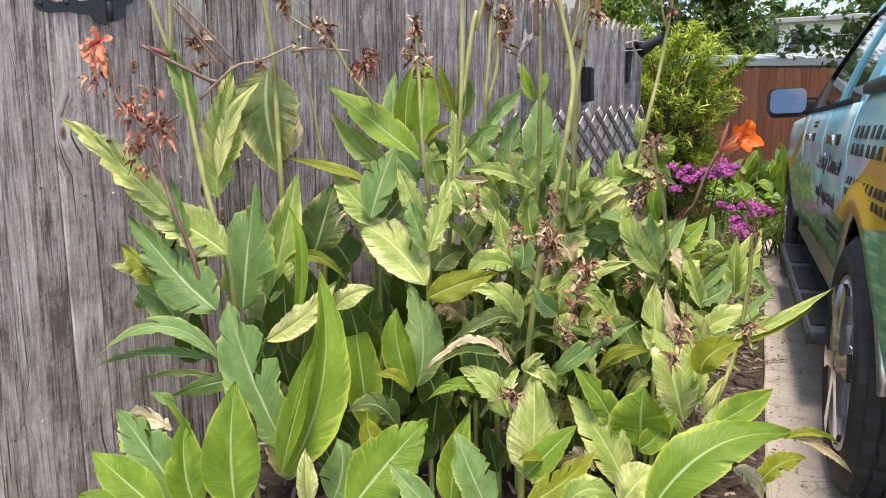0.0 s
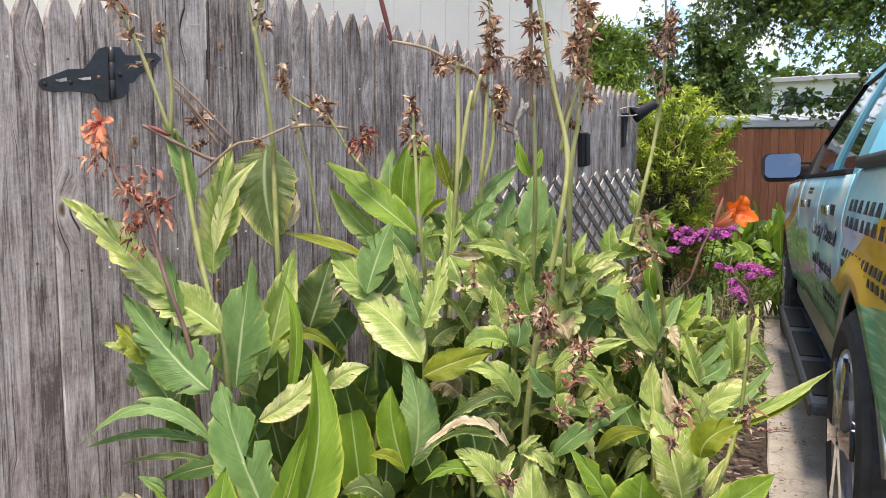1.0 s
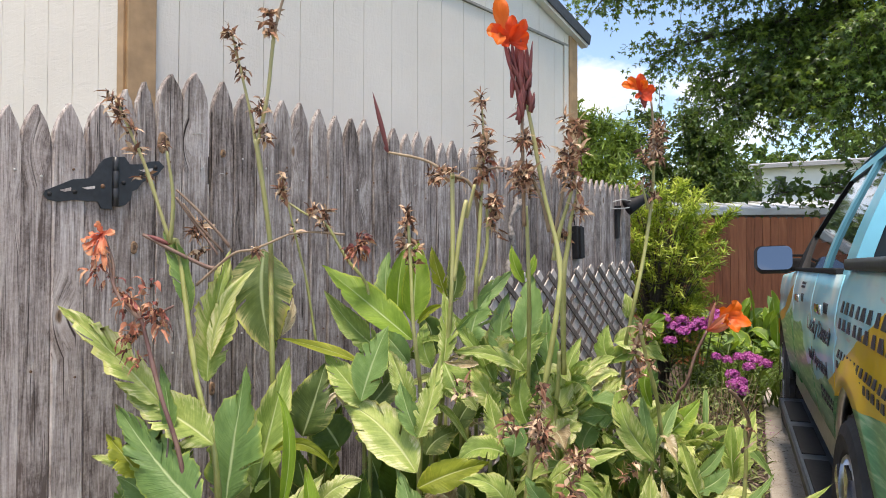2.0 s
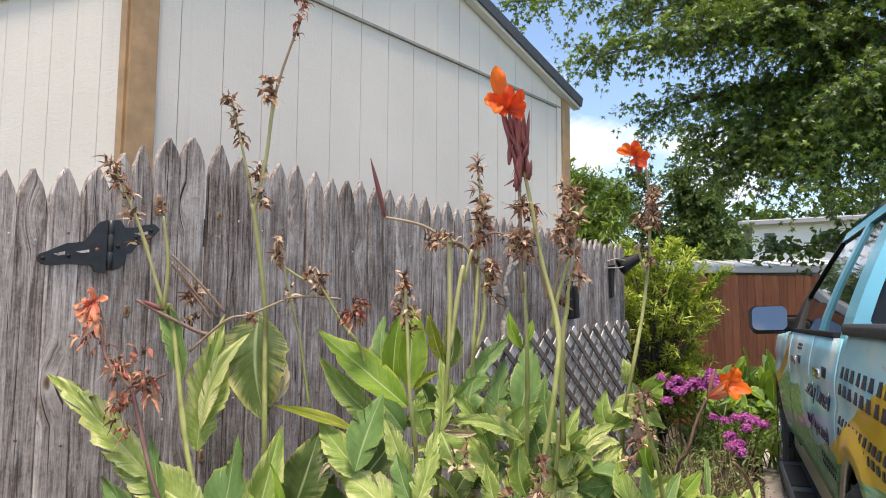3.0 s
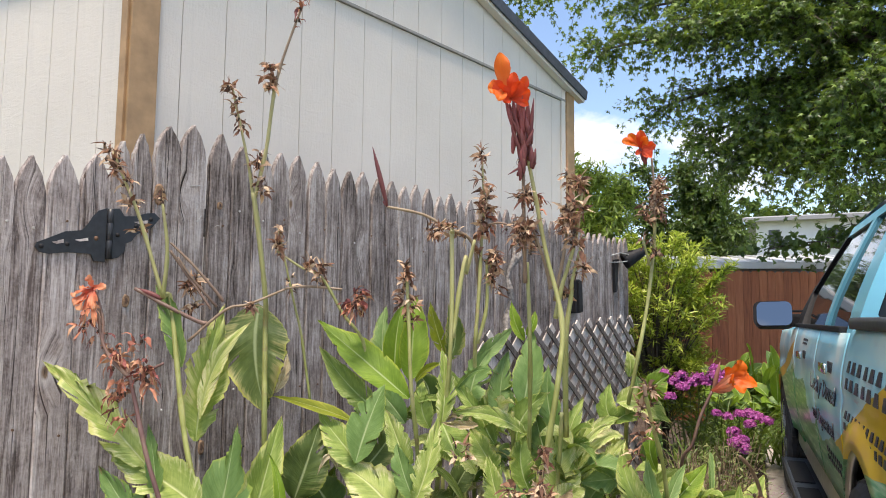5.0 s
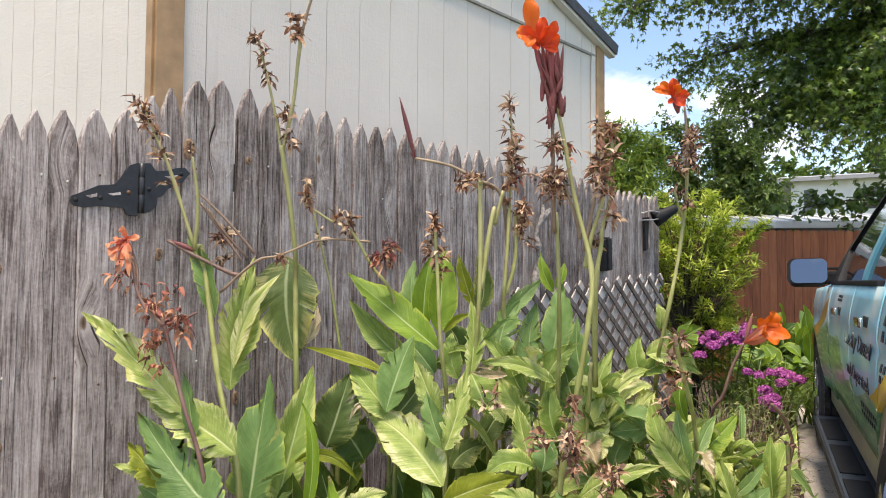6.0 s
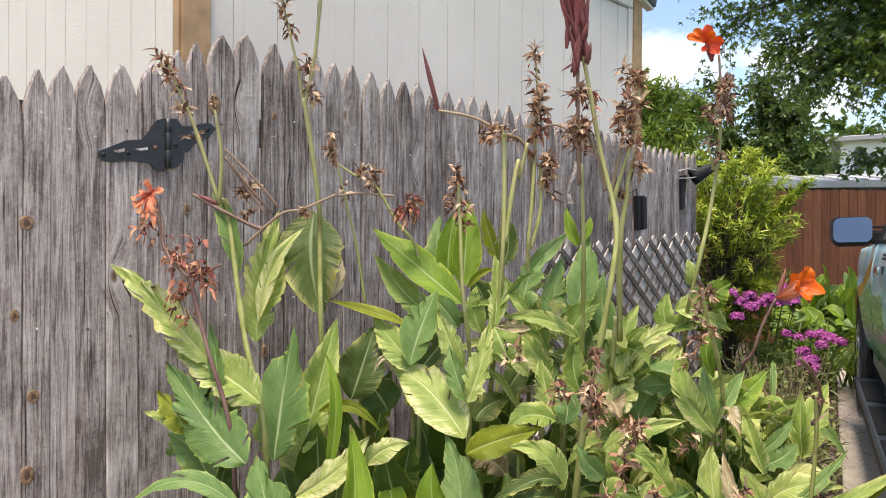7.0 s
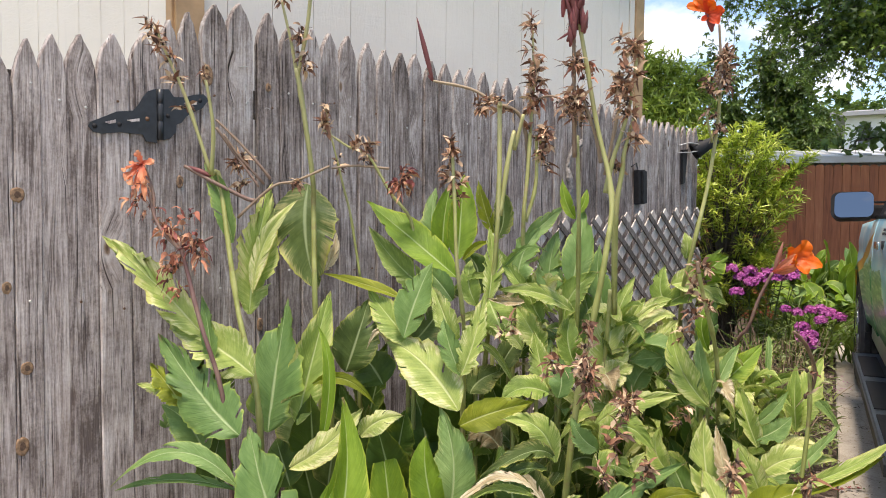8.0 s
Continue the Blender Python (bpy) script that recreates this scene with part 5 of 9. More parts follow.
branched_tree("bamboo_clump", "light green feathery bamboo behind the fence", (-3.7, 9.6, 0), (-3.6, 9.6, 1.2),
              [(-4.2, 9.4, 3.3), (-3.8, 9.3, 3.45), (-3.4, 9.3, 3.35), (-3.0, 9.3, 3.2), (-3.6, 9.0, 2.8), (-3.1, 9.0, 2.6), (-2.7, 9.0, 2.5), (-2.6, 9.1, 3.0), (-4.4, 9.5, 2.7)], 12, 130, 13, 0.15, 0.028, M_BAMBOO, 0.42, 0.06, 0.3, 0.5)
branched_tree("evergreen_tree", "dense dark green tree behind the red fence", (-2.6, 12.4, 0), (-2.6, 12.3, 1.7),
              [(-3.7, 11.8, 3.4), (-3.2, 11.6, 3.75), (-2.6, 11.6, 3.65), (-2.2, 11.6, 3.3), (-1.95, 11.6, 3.0), (-1.75, 11.5, 2.6), (-1.85, 11.6, 3.35), (-2.35, 11.6, 3.75), (-3.0, 11.5, 2.9), (-2.4, 11.4, 2.7), (-2.0, 11.4, 2.3), (-3.5, 11.6, 2.5), (-2.8, 11.4, 2.2)], 13, 75, 15, 0.085, 0.045, M_BACKLEAF, 0.45, 0.09, 0.3)
branched_tree("redbud_branch_tree", "small tree with round heart-shaped leaves behind the fence", (0.75, 11.2, 0), (0.6, 11.0, 1.9),
              [(-0.95, 9.9, 2.15), (-0.6, 9.9, 2.2), (-0.35, 9.8, 2.25), (0.0, 9.8, 2.4), (0.3, 9.9, 2.6)], 14, 15, 8, 0.105, 0.10, M_ROUNDLEAF, 0.32, 0.05, 0.35, 0.3)
branched_tree("far_tree", "hazy green tree far behind the houses", (-9.5, 52, 0), (-9.4, 52, 4.0),
              [(-12, 50, 7.0), (-10.5, 50, 8.2), (-9, 50, 8.4), (-7.6, 50, 7.6), (-6.5, 50, 6.2), (-9, 49, 6), (-11, 49, 5.4), (-5, 55, 9.6), (-2, 56, 10.4), (1, 56, 10.2)], 15, 50, 10, 0.5, 0.3, M_BACKLEAF, 2.2, 0.3, 0.3)


def narrow_shrub():
    rng = random.Random(21)
    base = Vector((-1.22, 6.4, 0.0))
    t = thing("podocarpus_shrub", "yellow-green shrub with narrow whorled leaves", "shrub", at=Matrix.Translation(base))
    bm = bmesh.new()
    lv = Leaves()
    for i in range(330):
        if i < 16:
            e = Vector((0.30 + 0.024 * i, 0.05, 1.34 + 0.026 * i))
        else:
            a = rng.random() * 2 * math.pi
            r = 0.54 * rng.random() ** 0.4
            z = rng.uniform(0.45, 2.0)
            r *= 1.12 - 0.5 * abs(z - 1.3)
            e = Vector((r * math.cos(a), r * math.sin(a), z))
        b0 = Vector((rng.uniform(-0.06, 0.06), rng.uniform(-0.06, 0.06), 0.1))
        mid = Vector((e.x * 0.25, e.y * 0.25, e.z * 0.85))
        pts = [bez(b0, mid, e, k / 5) for k in range(6)]
        add_tube(bm, pts, [0.008, 0.006, 0.005, 0.004, 0.003, 0.002], 4, False)
        out = Vector((e.x, e.y, 0.12)).normalized()
        # whorls of narrow leaves near the branch end
        for k in range(5):
            p = bez(b0, mid, e, 0.80 + 0.05 * k)
            for q in range(9):
                d = (rnd_dir(rng, 0.55) + out * 0.45 + Vector((0, 0, 0.12))).normalized()
                lv.add(p + rnd_dir(rng) * 0.015, d, (Vector((0, 0, 1)) + rnd_dir(rng) * 0.5).normalized(), rng.uniform(0.055, 0.105), 0.0145)
    tagged(part("branch_tangle", bm, M_BARK, t), kind="stuff")
    lv.build("foliage", M_PODO, t)


narrow_shrub()
M_PHLOX = leaf_green("phlox_petal", (0.30, 0.025, 0.25), (0.50, 0.07, 0.40), (0.70, 0.24, 0.60), 0.2, 0.6, 6.0)
M_DAYLILY = leaf_green("daylily_leaf", (0.09, 0.16, 0.035), (0.15, 0.24, 0.05), (0.24, 0.33, 0.09), 0.3)
M_PHLOXLEAF = leaf_green("phlox_leaf", (0.04, 0.07, 0.025), (0.085, 0.13, 0.045), (0.16, 0.22, 0.08), 0.25)
M_STRAP = leaf_green("strap_leaf", (0.06, 0.11, 0.02), (0.13, 0.21, 0.035), (0.24, 0.33, 0.07), 0.3)


def phlox_plant(x, y, heads, seed):
    """Leafy stems topped by domed purple flower heads."""
    rng = random.Random(seed)
    t = thing("phlox_plant", "garden phlox with domed magenta-purple flower heads", "flower", "phlox plants", Matrix.Translation((x, y, 0.02)))
    lv = Leaves()
    for hx, hy, hz, r in heads:
        r *= 0.74
        bm = bmesh.new()
        e = Vector((hx - x, hy - y, hz - 0.02))
        b0 = Vector((e.x * 0.4, e.y * 0.4, 0.0))
        mid = (b0 + e) / 2 + Vector((rng.uniform(-.03, .03), rng.uniform(-.03, .03), 0.05))
        add_tube(bm, [bez(b0, mid, e, k / 5) for k in range(6)], [0.005, 0.005, 0.004, 0.004, 0.003, 0.003], 5, False)
        part("stem", bm, M_PHLOXLEAF, t)
        for k in range(18):
            p = bez(b0, mid, e, 0.1 + 0.85 * rng.random())
            d = Vector((rng.uniform(-1, 1), rng.uniform(-1, 1), rng.uniform(-0.1, 0.5))).normalized()
            lv.add(p, d, (Vector((0, 0, 1)) + rnd_dir(rng) * 0.4).normalized(), rng.uniform(0.05, 0.1), 0.02)
        fl = Leaves()
        for k in range(int(110 + r * 1600)):
            d = rnd_dir(rng)
            d.z = abs(d.z) * 0.9 - 0.15
            q1 = rng.uniform(0.55, 1.15)
            p = e + Vector((d.x * r * q1 * 1.2, d.y * r * q1 * 1.2, d.z * r * q1 * 0.95 + rng.uniform(-0.02, 0.01)))
            n = (d + Vector((0, 0, 0.3)) + rnd_dir(rng) * 0.3).normalized()
            ref = n.orthogonal().normalized()
            for q in range(5):
                al = Matrix.Rotation(2 * math.pi * q / 5, 3, n) @ ref
                fl.add(p, al, n, 0.0125, 0.012)
        fl.build("flower_head", M_PHLOX, t)
    lv.build("foliage", M_PHLOXLEAF, t)


phlox_plant(-0.85, 6.05, [(-1.02, 5.95, 0.80, 0.06), (-0.96, 6.0, 0.74, 0.065), (-0.90, 6.02, 0.79, 0.06), (-0.84, 6.05, 0.73, 0.07), (-0.78, 6.1, 0.77, 0.07), (-0.72, 6.1, 0.74, 0.065), (-0.66, 6.1, 0.80, 0.065), (-0.60, 6.08, 0.76, 0.065), (-0.94, 5.85, 0.63, 0.055), (-0.87, 5.95, 0.70, 0.06), (-0.66, 6.15, 0.85, 0.05), (-0.57, 6.15, 0.81, 0.05)], 31)
phlox_plant(-0.5, 6.2, [(-0.62, 6.0, 0.51, 0.04), (-0.48, 6.15, 0.50, 0.05), (-0.42, 6.2, 0.50, 0.06), (-0.35, 6.2, 0.48, 0.06), (-0.56, 6.1, 0.48, 0.045), (-0.28, 6.15, 0.46, 0.055), (-0.38, 6.05, 0.44, 0.05)], 32)
phlox_plant(-0.32, 5.35, [(-0.33, 5.34, 0.47, 0.055), (-0.27, 5.30, 0.43, 0.055), (-0.25, 5.25, 0.38, 0.05), (-0.30, 5.22, 0.42, 0.05), (-0.23, 4.9, 0.12, 0.035), (-0.28, 5.0, 0.10, 0.03)], 33)


def daylily(x, y, n, h, seed):
    """A fountain of narrow arching strap leaves."""
    rng = random.Random(seed)
    t = thing("daylily_clump", "clump of narrow arching light green strap leaves", "plant", "daylilies", Matrix.Translation((x, y, 0.02)))
    lv = Leaves()
    for _ in range(n):
        a = rng.uniform(0, 2 * math.pi)
        d = Vector((math.cos(a) * 0.5, math.sin(a) * 0.5, rng.uniform(0.8, 1.6))).normalized()
        p = Vector((rng.gauss(0, 0.035), rng.gauss(0, 0.035), 0.0))
        lv.ribbon(p, d, Vector((math.cos(a), math.sin(a), 0.4)).normalized(), h * rng.uniform(0.7, 1.35), rng.uniform(0.014, 0.024), rng, 8, 0.07, 0.21)
    lv.build("foliage", M_DAYLILY, t)


for dx, dy, dn, dh, dseed in ((-0.72, 6.45, 60, 0.62, 71), (-0.48, 6.6, 60, 0.64, 72), (-0.60, 6.25, 50, 0.52, 73), (-0.28, 6.75, 50, 0.55, 74), (-0.82, 5.75, 40, 0.42, 75)):
    daylily(dx, dy, dn, dh, dseed)


def strap_clump(x, y, r, h, n, seed, label="clump of arching bright green strap leaves"):
    rng = random.Random(seed)
    t = thing("strap_leaf_clump", label, "plant", "strap leaf clumps", Matrix.Translation((x, y, 0.0)))
    v, f = [], []
    for i in range(n):
        a = rng.random() * 2 * math.pi
        d = Vector((math.cos(a), math.sin(a), 0))
        b0 = d * r * 0.25 * rng.random()
        e = d * r * rng.uniform(0.5, 1.1) + Vector((0, 0, h * rng.uniform(0.3, 1.0)))
        mid = b0 + d * r * 0.3 + Vector((0, 0, h * rng.uniform(0.9, 1.4)))
        s = Vector((-d.y, d.x, 0)) * rng.uniform(0.006, 0.011)
        k0 = len(v)
        for k in range(7):
            u = k / 6
            p = bez(b0, mid, e, u)
            w = (1 - u ** 2.5)
            v += [p - s * w, p + Vector((0, 0, -0.003)), p + s * w]
        for k in range(6):
            q = k0 + 3 * k
            f += [(q, q + 1, q + 4, q + 3), (q + 1, q + 2, q + 5, q + 4)]
    ob = pydata("foliage", v, f, M_STRAP, t)
    ob["kind"] = "stuff"


strap_clump(-0.72, 6.7, 0.32, 0.42, 90, 41)
strap_clump(-0.55, 7.0, 0.3, 0.38, 80, 42)
strap_clump(-0.95, 6.6, 0.26, 0.4, 60, 43)


def dry_stems(x, y, n, h, seed):
    """A tangle of thin brown stems."""
    rng = random.Random(seed)
    bm = bmesh.new()
    for i in range(n):
        b0 = Vector((x + rng.uniform(-.16, .16), y + rng.uniform(-.22, .22), 0.0))
        e = b0 + Vector((rng.uniform(-.2, .2), rng.uniform(-.2, .2), h * rng.uniform(0.4, 1.0)))
        mid = (b0 + e) / 2 + Vector((rng.uniform(-.08, .08), rng.uniform(-.08, .08), 0.05))
        add_tube(bm, [bez(b0, mid, e, k / 4) for k in range(5)], [0.003, 0.003, 0.0025, 0.002, 0.0015], 4, False)
    ob = part("dry_stems", bm, plain("dry_brown_stem", (0.27, 0.20, 0.13), 0.9, 0, 0.4, 30))
    tagged(ob, "tangle of thin dry brown stems in the bed", "stems", kind="stuff")


dry_stems(-0.42, 4.9, 90, 0.5, 51)
dry_stems(-0.2, 4.3, 70, 0.36, 52)


def ground_cover(x, y, n, r, h, seed):
    """Low sprawling weeds with small pale leaves."""
    rng = random.Random(seed)
    lv = Leaves()
    for i in range(n):
        p = Vector((x + rng.gauss(0, r), y + rng.gauss(0, r * 1.8), h * rng.random() ** 1.4 + 0.03))
        p.x = min(p.x, drive_edge(p.y) - 0.03)
        d = rnd_dir(rng, 0.5)
        lv.add(p, d, (Vector((0, 0, 1)) + rnd_dir(rng) * 0.6).normalized(), rng.uniform(0.03, 0.075), rng.uniform(0.008, 0.02))
    ob = lv.build("ground_cover", M_WEED, None)
    tagged(ob, "sprawling weeds with small pale green leaves in the bed", "weeds", kind="stuff")


M_WEED = leaf_green("weed_leaf", (0.07, 0.10, 0.03), (0.15, 0.20, 0.06), (0.30, 0.33, 0.13), 0.3)
ground_cover(-0.30, 4.75, 900, 0.16, 0.42, 54)
ground_cover(-0.05, 3.75, 700, 0.14, 0.34, 55)
dry_stems(-0.30, 4.6, 60, 0.55, 56)


def mulch():
    rng = random.Random(61)
    v, f = [], []
    for i in range(5200):
        yy = rng.uniform(0.6, 7.5)
        x1 = drive_edge(yy) - 0.02
        x = rng.uniform(-0.97, x1)
        p = Vector((x, yy, 0.03 + 0.022 * noise.noise((x * 6, yy * 6, 0)) + rng.uniform(0, 0.012)))
        a = rng.random() * math.pi
        d = Vector((math.cos(a), math.sin(a), rng.uniform(-0.3, 0.3))) * rng.uniform(0.012, 0.035)
        s = Vector((-math.sin(a), math.cos(a), rng.uniform(-0.3, 0.3))) * rng.uniform(0.003, 0.008)
        n = len(v)
        up = Vector((0, 0, 0.004))
        v += [p - d - s, p + d - s * 0.6, p + d * 0.9 + s, p - d * 0.8 + s, p - d * 0.9 + up, p + d * 0.8 + up]
        f += [(n, n + 1, n + 5, n + 4), (n + 3, n + 4, n + 5, n + 2), (n, n + 4, n + 3), (n + 1, n + 2, n + 5)]
    k = Mat("bark_chip", 0.95)
    k.colour(k.ramp(k.island(), (0.1, (0.03, 0.02, 0.015)), (0.5, (0.10, 0.07, 0.055)), (0.9, (0.30, 0.24, 0.20))))
    ob = pydata("bark_mulch", v, f, k.m)
    tagged(ob, "shredded brown bark mulch scattered over the bed", "mulch", kind="stuff")


mulch()


def fallen_twig():
    bm = bmesh.new()
    rng = random.Random(71)
    pts = [Vector((0.137, 3.45, 0.012))]
    for i in range(7):
        pts.append(pts[-1] + Vector((0.028, 0.029 + rng.uniform(-.008, .008), 0.0)))
    add_tube(bm, pts, [0.0028 - 0.0002 * i for i in range(8)], 5)
    t = part("fallen_twig", bm, plain("twig_bark", (0.10, 0.065, 0.045), 0.9, 0, 0.3, 40))
    tagged(t, "thin brown twig with dried red flowers on the driveway", "twig")
    lv = Leaves()
    for i in range(26):
        p = pts[4 + i % 4] + Vector((rng.uniform(-.01, .01), rng.uniform(-.01, .01), 0.004))
        lv.ribbon(p, rnd_dir(rng, 0.3), Vector((0, 0, 1)), 0.022, 0.007, rng, 3, 0.4, 0.05)
    ob = lv.build("dried_flowers", plain("dried_red_flower", (0.20, 0.035, 0.04), 0.8, 0, 0.4, 80), t)


fallen_twig()


def drive_litter():
    """Fallen petals, leaf crumbs and grit along the edge of the driveway."""
    rng = random.Random(73)
    lv = Leaves()
    for i in range(420):
        y = rng.uniform(0.7, 6.0)
        x = drive_edge(y) + 0.01 + abs(rng.gauss(0, 0.16))
        d = rnd_dir(rng, 0.15)
        lv.add(Vector((x, y, 0.012 + rng.uniform(0, 0.004))), d, (Vector((0, 0, 1)) + rnd_dir(rng) * 0.3).normalized(), rng.uniform(0.008, 0.03), rng.uniform(0.003, 0.010))
    k = Mat("litter", 0.95)
    k.colour(k.ramp(k.island(), (0.1, (0.05, 0.035, 0.025)), (0.45, (0.13, 0.09, 0.06)), (0.75, (0.34, 0.26, 0.17)), (0.95, (0.10, 0.13, 0.05))))
    ob = lv.build("leaf_litter", k.m, None)
    tagged(ob, "dry brown leaf crumbs scattered on the driveway", "leaf litter", kind="stuff")
    pv = Leaves()
    for i in range(90):
        p = Vector((rng.gauss(-0.20, 0.06), rng.gauss(5.5, 0.3), 0.016))
        pv.add(p, rnd_dir(rng, 0.15), (Vector((0, 0, 1)) + rnd_dir(rng) * 0.4).normalized(), 0.014, 0.012)
    ob = pv.build("fallen_petals", M_PHLOX, None)
    tagged(ob, "fallen magenta phlox petals on the driveway edge", "petals", kind="stuff")


drive_litter()

# ---- canna lilies ----


def canna_leaf(name, dark, mid, light, streak=0.0, streak_rgb=(0.55, 0.50, 0.24), rim=(0.45, 0.50, 0.06), rim_amount=0.3, brown=0.2, trans=0.22, rough=0.42):
    """Blade with a pale midrib, fine veins that run out and forwards, bleached stripes between them and a worn rim."""
    k = Mat(name, rough)
    k.b.inputs["Specular IOR Level"].default_value = 0.32
    uv = k.axis(k.coord("UV"))
    a = k.math("MULTIPLY", k.math("ABSOLUTE", k.math("SUBTRACT", uv[1], 0.5)), 2.0)
    r = k.math("MULTIPLY", k.rand(), 61.0)
    side = k.math("MULTIPLY", k.math("GREATER_THAN", uv[1], 0.5), 9.0)

    def veins(along, across, detail, rough_=0.5):
        cb = k.n.new("ShaderNodeCombineXYZ")
        k.put(cb.inputs[0], k.math("MULTIPLY", uv[0], along))
        k.put(cb.inputs[1], k.math("ADD", k.math("MULTIPLY", a, across), side))
        k.put(cb.inputs[2], r)
        return k.noise(cb.outputs[0], 1.0, detail, rough_)

    lines, fine, patch = veins(64.0, 1.0, 4, 0.65), veins(170.0, 1.6, 1), veins(3.2, 1.5, 4, 0.6)
    spots = k.noise(k.coord("Object", (1, 1, 1), 19.0), 55.0, 3, 0.6)
    g = k.math("ADD", k.math("MULTIPLY", lines, 0.20), k.math("MULTIPLY", fine, 0.16))
    g = k.math("ADD", g, k.math("MULTIPLY", patch, 0.50))
    g = k.math("ADD", g, k.math("MULTIPLY", spots, 0.14))
    g = k.math("ADD", g, k.math("MULTIPLY", k.math("SUBTRACT", k.rand(), 0.5), 0.14))
    col = k.ramp(g, (0.36, dark), (0.50, mid), (0.66, light))
    if streak > 0:
        s = k.math("ADD", k.math("MULTIPLY", lines, 0.55), k.math("MULTIPLY", patch, 0.45))
        s = k.math("ADD", s, k.math("MULTIPLY", k.math("SUBTRACT", a, 0.55), 0.24))
        s = k.math("ADD", s, k.math("MULTIPLY", k.math("SUBTRACT", fine, 0.5), 0.07))
        s = k.math("ADD", s, k.math("MULTIPLY", k.math("SUBTRACT", k.rand(), 0.5), 0.08))
        t = 0.64 - 0.28 * streak
        col = k.mix(k.ramp(s, (t, 0.0), (t + 0.11, 0.7)), col, streak_rgb)
        col = k.mix(k.ramp(s, (t + 0.13, 0.0), (t + 0.17, 0.65)), col, (0.36, 0.25, 0.14))
    # worn rim and brown tip
    edge = k.math("ADD", a, k.math("MULTIPLY", k.math("SUBTRACT", patch, 0.5), 0.5))
    col = k.mix(k.math("MULTIPLY", k.ramp(edge, (0.90, 0.0), (1.02, 1.0)), rim_amount), col, rim)
    tipm = k.math("ADD", uv[0], k.math("MULTIPLY", k.math("SUBTRACT", patch, 0.5), 0.35))
    tipm = k.math("ADD", tipm, k.math("MULTIPLY", k.math("SUBTRACT", lines, 0.5), 0.15))
    dead = k.math("MAXIMUM", k.ramp(tipm, (0.99 - 0.09 * brown, 0.0), (1.03 - 0.09 * brown, 1.0)), k.ramp(k.math("ADD", edge, k.math("MULTIPLY", k.math("SUBTRACT", lines, 0.5), 0.25)), (1.06 - 0.1 * brown, 0.0), (1.11 - 0.1 * brown, 1.0)))
    col = k.mix(k.math("MULTIPLY", dead, min(1.0, brown * 3)), col, k.ramp(fine, (0.35, (0.17, 0.10, 0.055)), (0.65, (0.50, 0.36, 0.23))))
    # midrib
    rib = k.ramp(k.math("ADD", a, k.math("MULTIPLY", uv[0], 0.04)), (0.035, 0.95), (0.085, 0.0))
    col = k.mix(rib, col, tuple(0.5 * c + 0.5 * d for c, d in zip(light, (0.56, 0.64, 0.36))))
    k.colour(col)
    h = k.math("ADD", k.math("MULTIPLY", lines, 0.9), k.math("MULTIPLY", fine, 0.35))
    k.bump(k.math("SUBTRACT", h, k.math("MULTIPLY", rib, 0.7)), 0.5, 0.005)
    k.through_light(k.mix(0.45, col, (0.40, 0.55, 0.04)), trans)
    return k.m


M_LEAF = {
    "G": canna_leaf("fresh_canna_leaf", (0.093, 0.173, 0.014), (0.141, 0.245, 0.020), (0.227, 0.350, 0.038), 0.10, (0.46, 0.50, 0.10), rim_amount=0.6, brown=0.3, trans=0.22),
    "B": canna_leaf("blue_green_canna_leaf", (0.094, 0.179, 0.051), (0.148, 0.255, 0.074), (0.246, 0.365, 0.130), 0.14, (0.52, 0.56, 0.26), rim_amount=0.4, brown=0.35, trans=0.2),
    "S": canna_leaf("streaked_canna_leaf", (0.133, 0.215, 0.038), (0.228, 0.328, 0.068), (0.404, 0.495, 0.128), 0.36, (0.672, 0.650, 0.302), rim_amount=0.5, brown=0.45),
    "P": canna_leaf("pale_streaked_canna_leaf", (0.192, 0.280, 0.057), (0.352, 0.436, 0.116), (0.627, 0.646, 0.241), 0.46, (0.784, 0.750, 0.448), rim_amount=0.5, brown=0.5, trans=0.22),
    "Y": canna_leaf("yellow_green_canna_leaf", (0.134, 0.171, 0.011), (0.230, 0.270, 0.019), (0.385, 0.403, 0.044), 0.2, (0.53, 0.46, 0.09), rim_amount=0.5, brown=0.25, trans=0.32),
    # D: the shade inside the clump is put into this darker leaf colour
    "D": canna_leaf("shade_toned_canna_leaf", (0.028, 0.062, 0.010), (0.048, 0.100, 0.017), (0.092, 0.168, 0.033), 0.10, (0.30, 0.29, 0.08), rim_amount=0.3, brown=0.3, trans=0.18),
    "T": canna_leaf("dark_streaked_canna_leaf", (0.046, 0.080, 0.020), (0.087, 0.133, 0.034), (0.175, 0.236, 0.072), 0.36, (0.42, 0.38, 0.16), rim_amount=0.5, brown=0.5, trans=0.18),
    "X": canna_leaf("dried_canna_leaf", (0.24, 0.165, 0.085), (0.48, 0.38, 0.23), (0.68, 0.60, 0.42), 0.4, (0.80, 0.74, 0.56), (0.24, 0.15, 0.09), 0.5, 0.6, 0.2, 0.8),
}


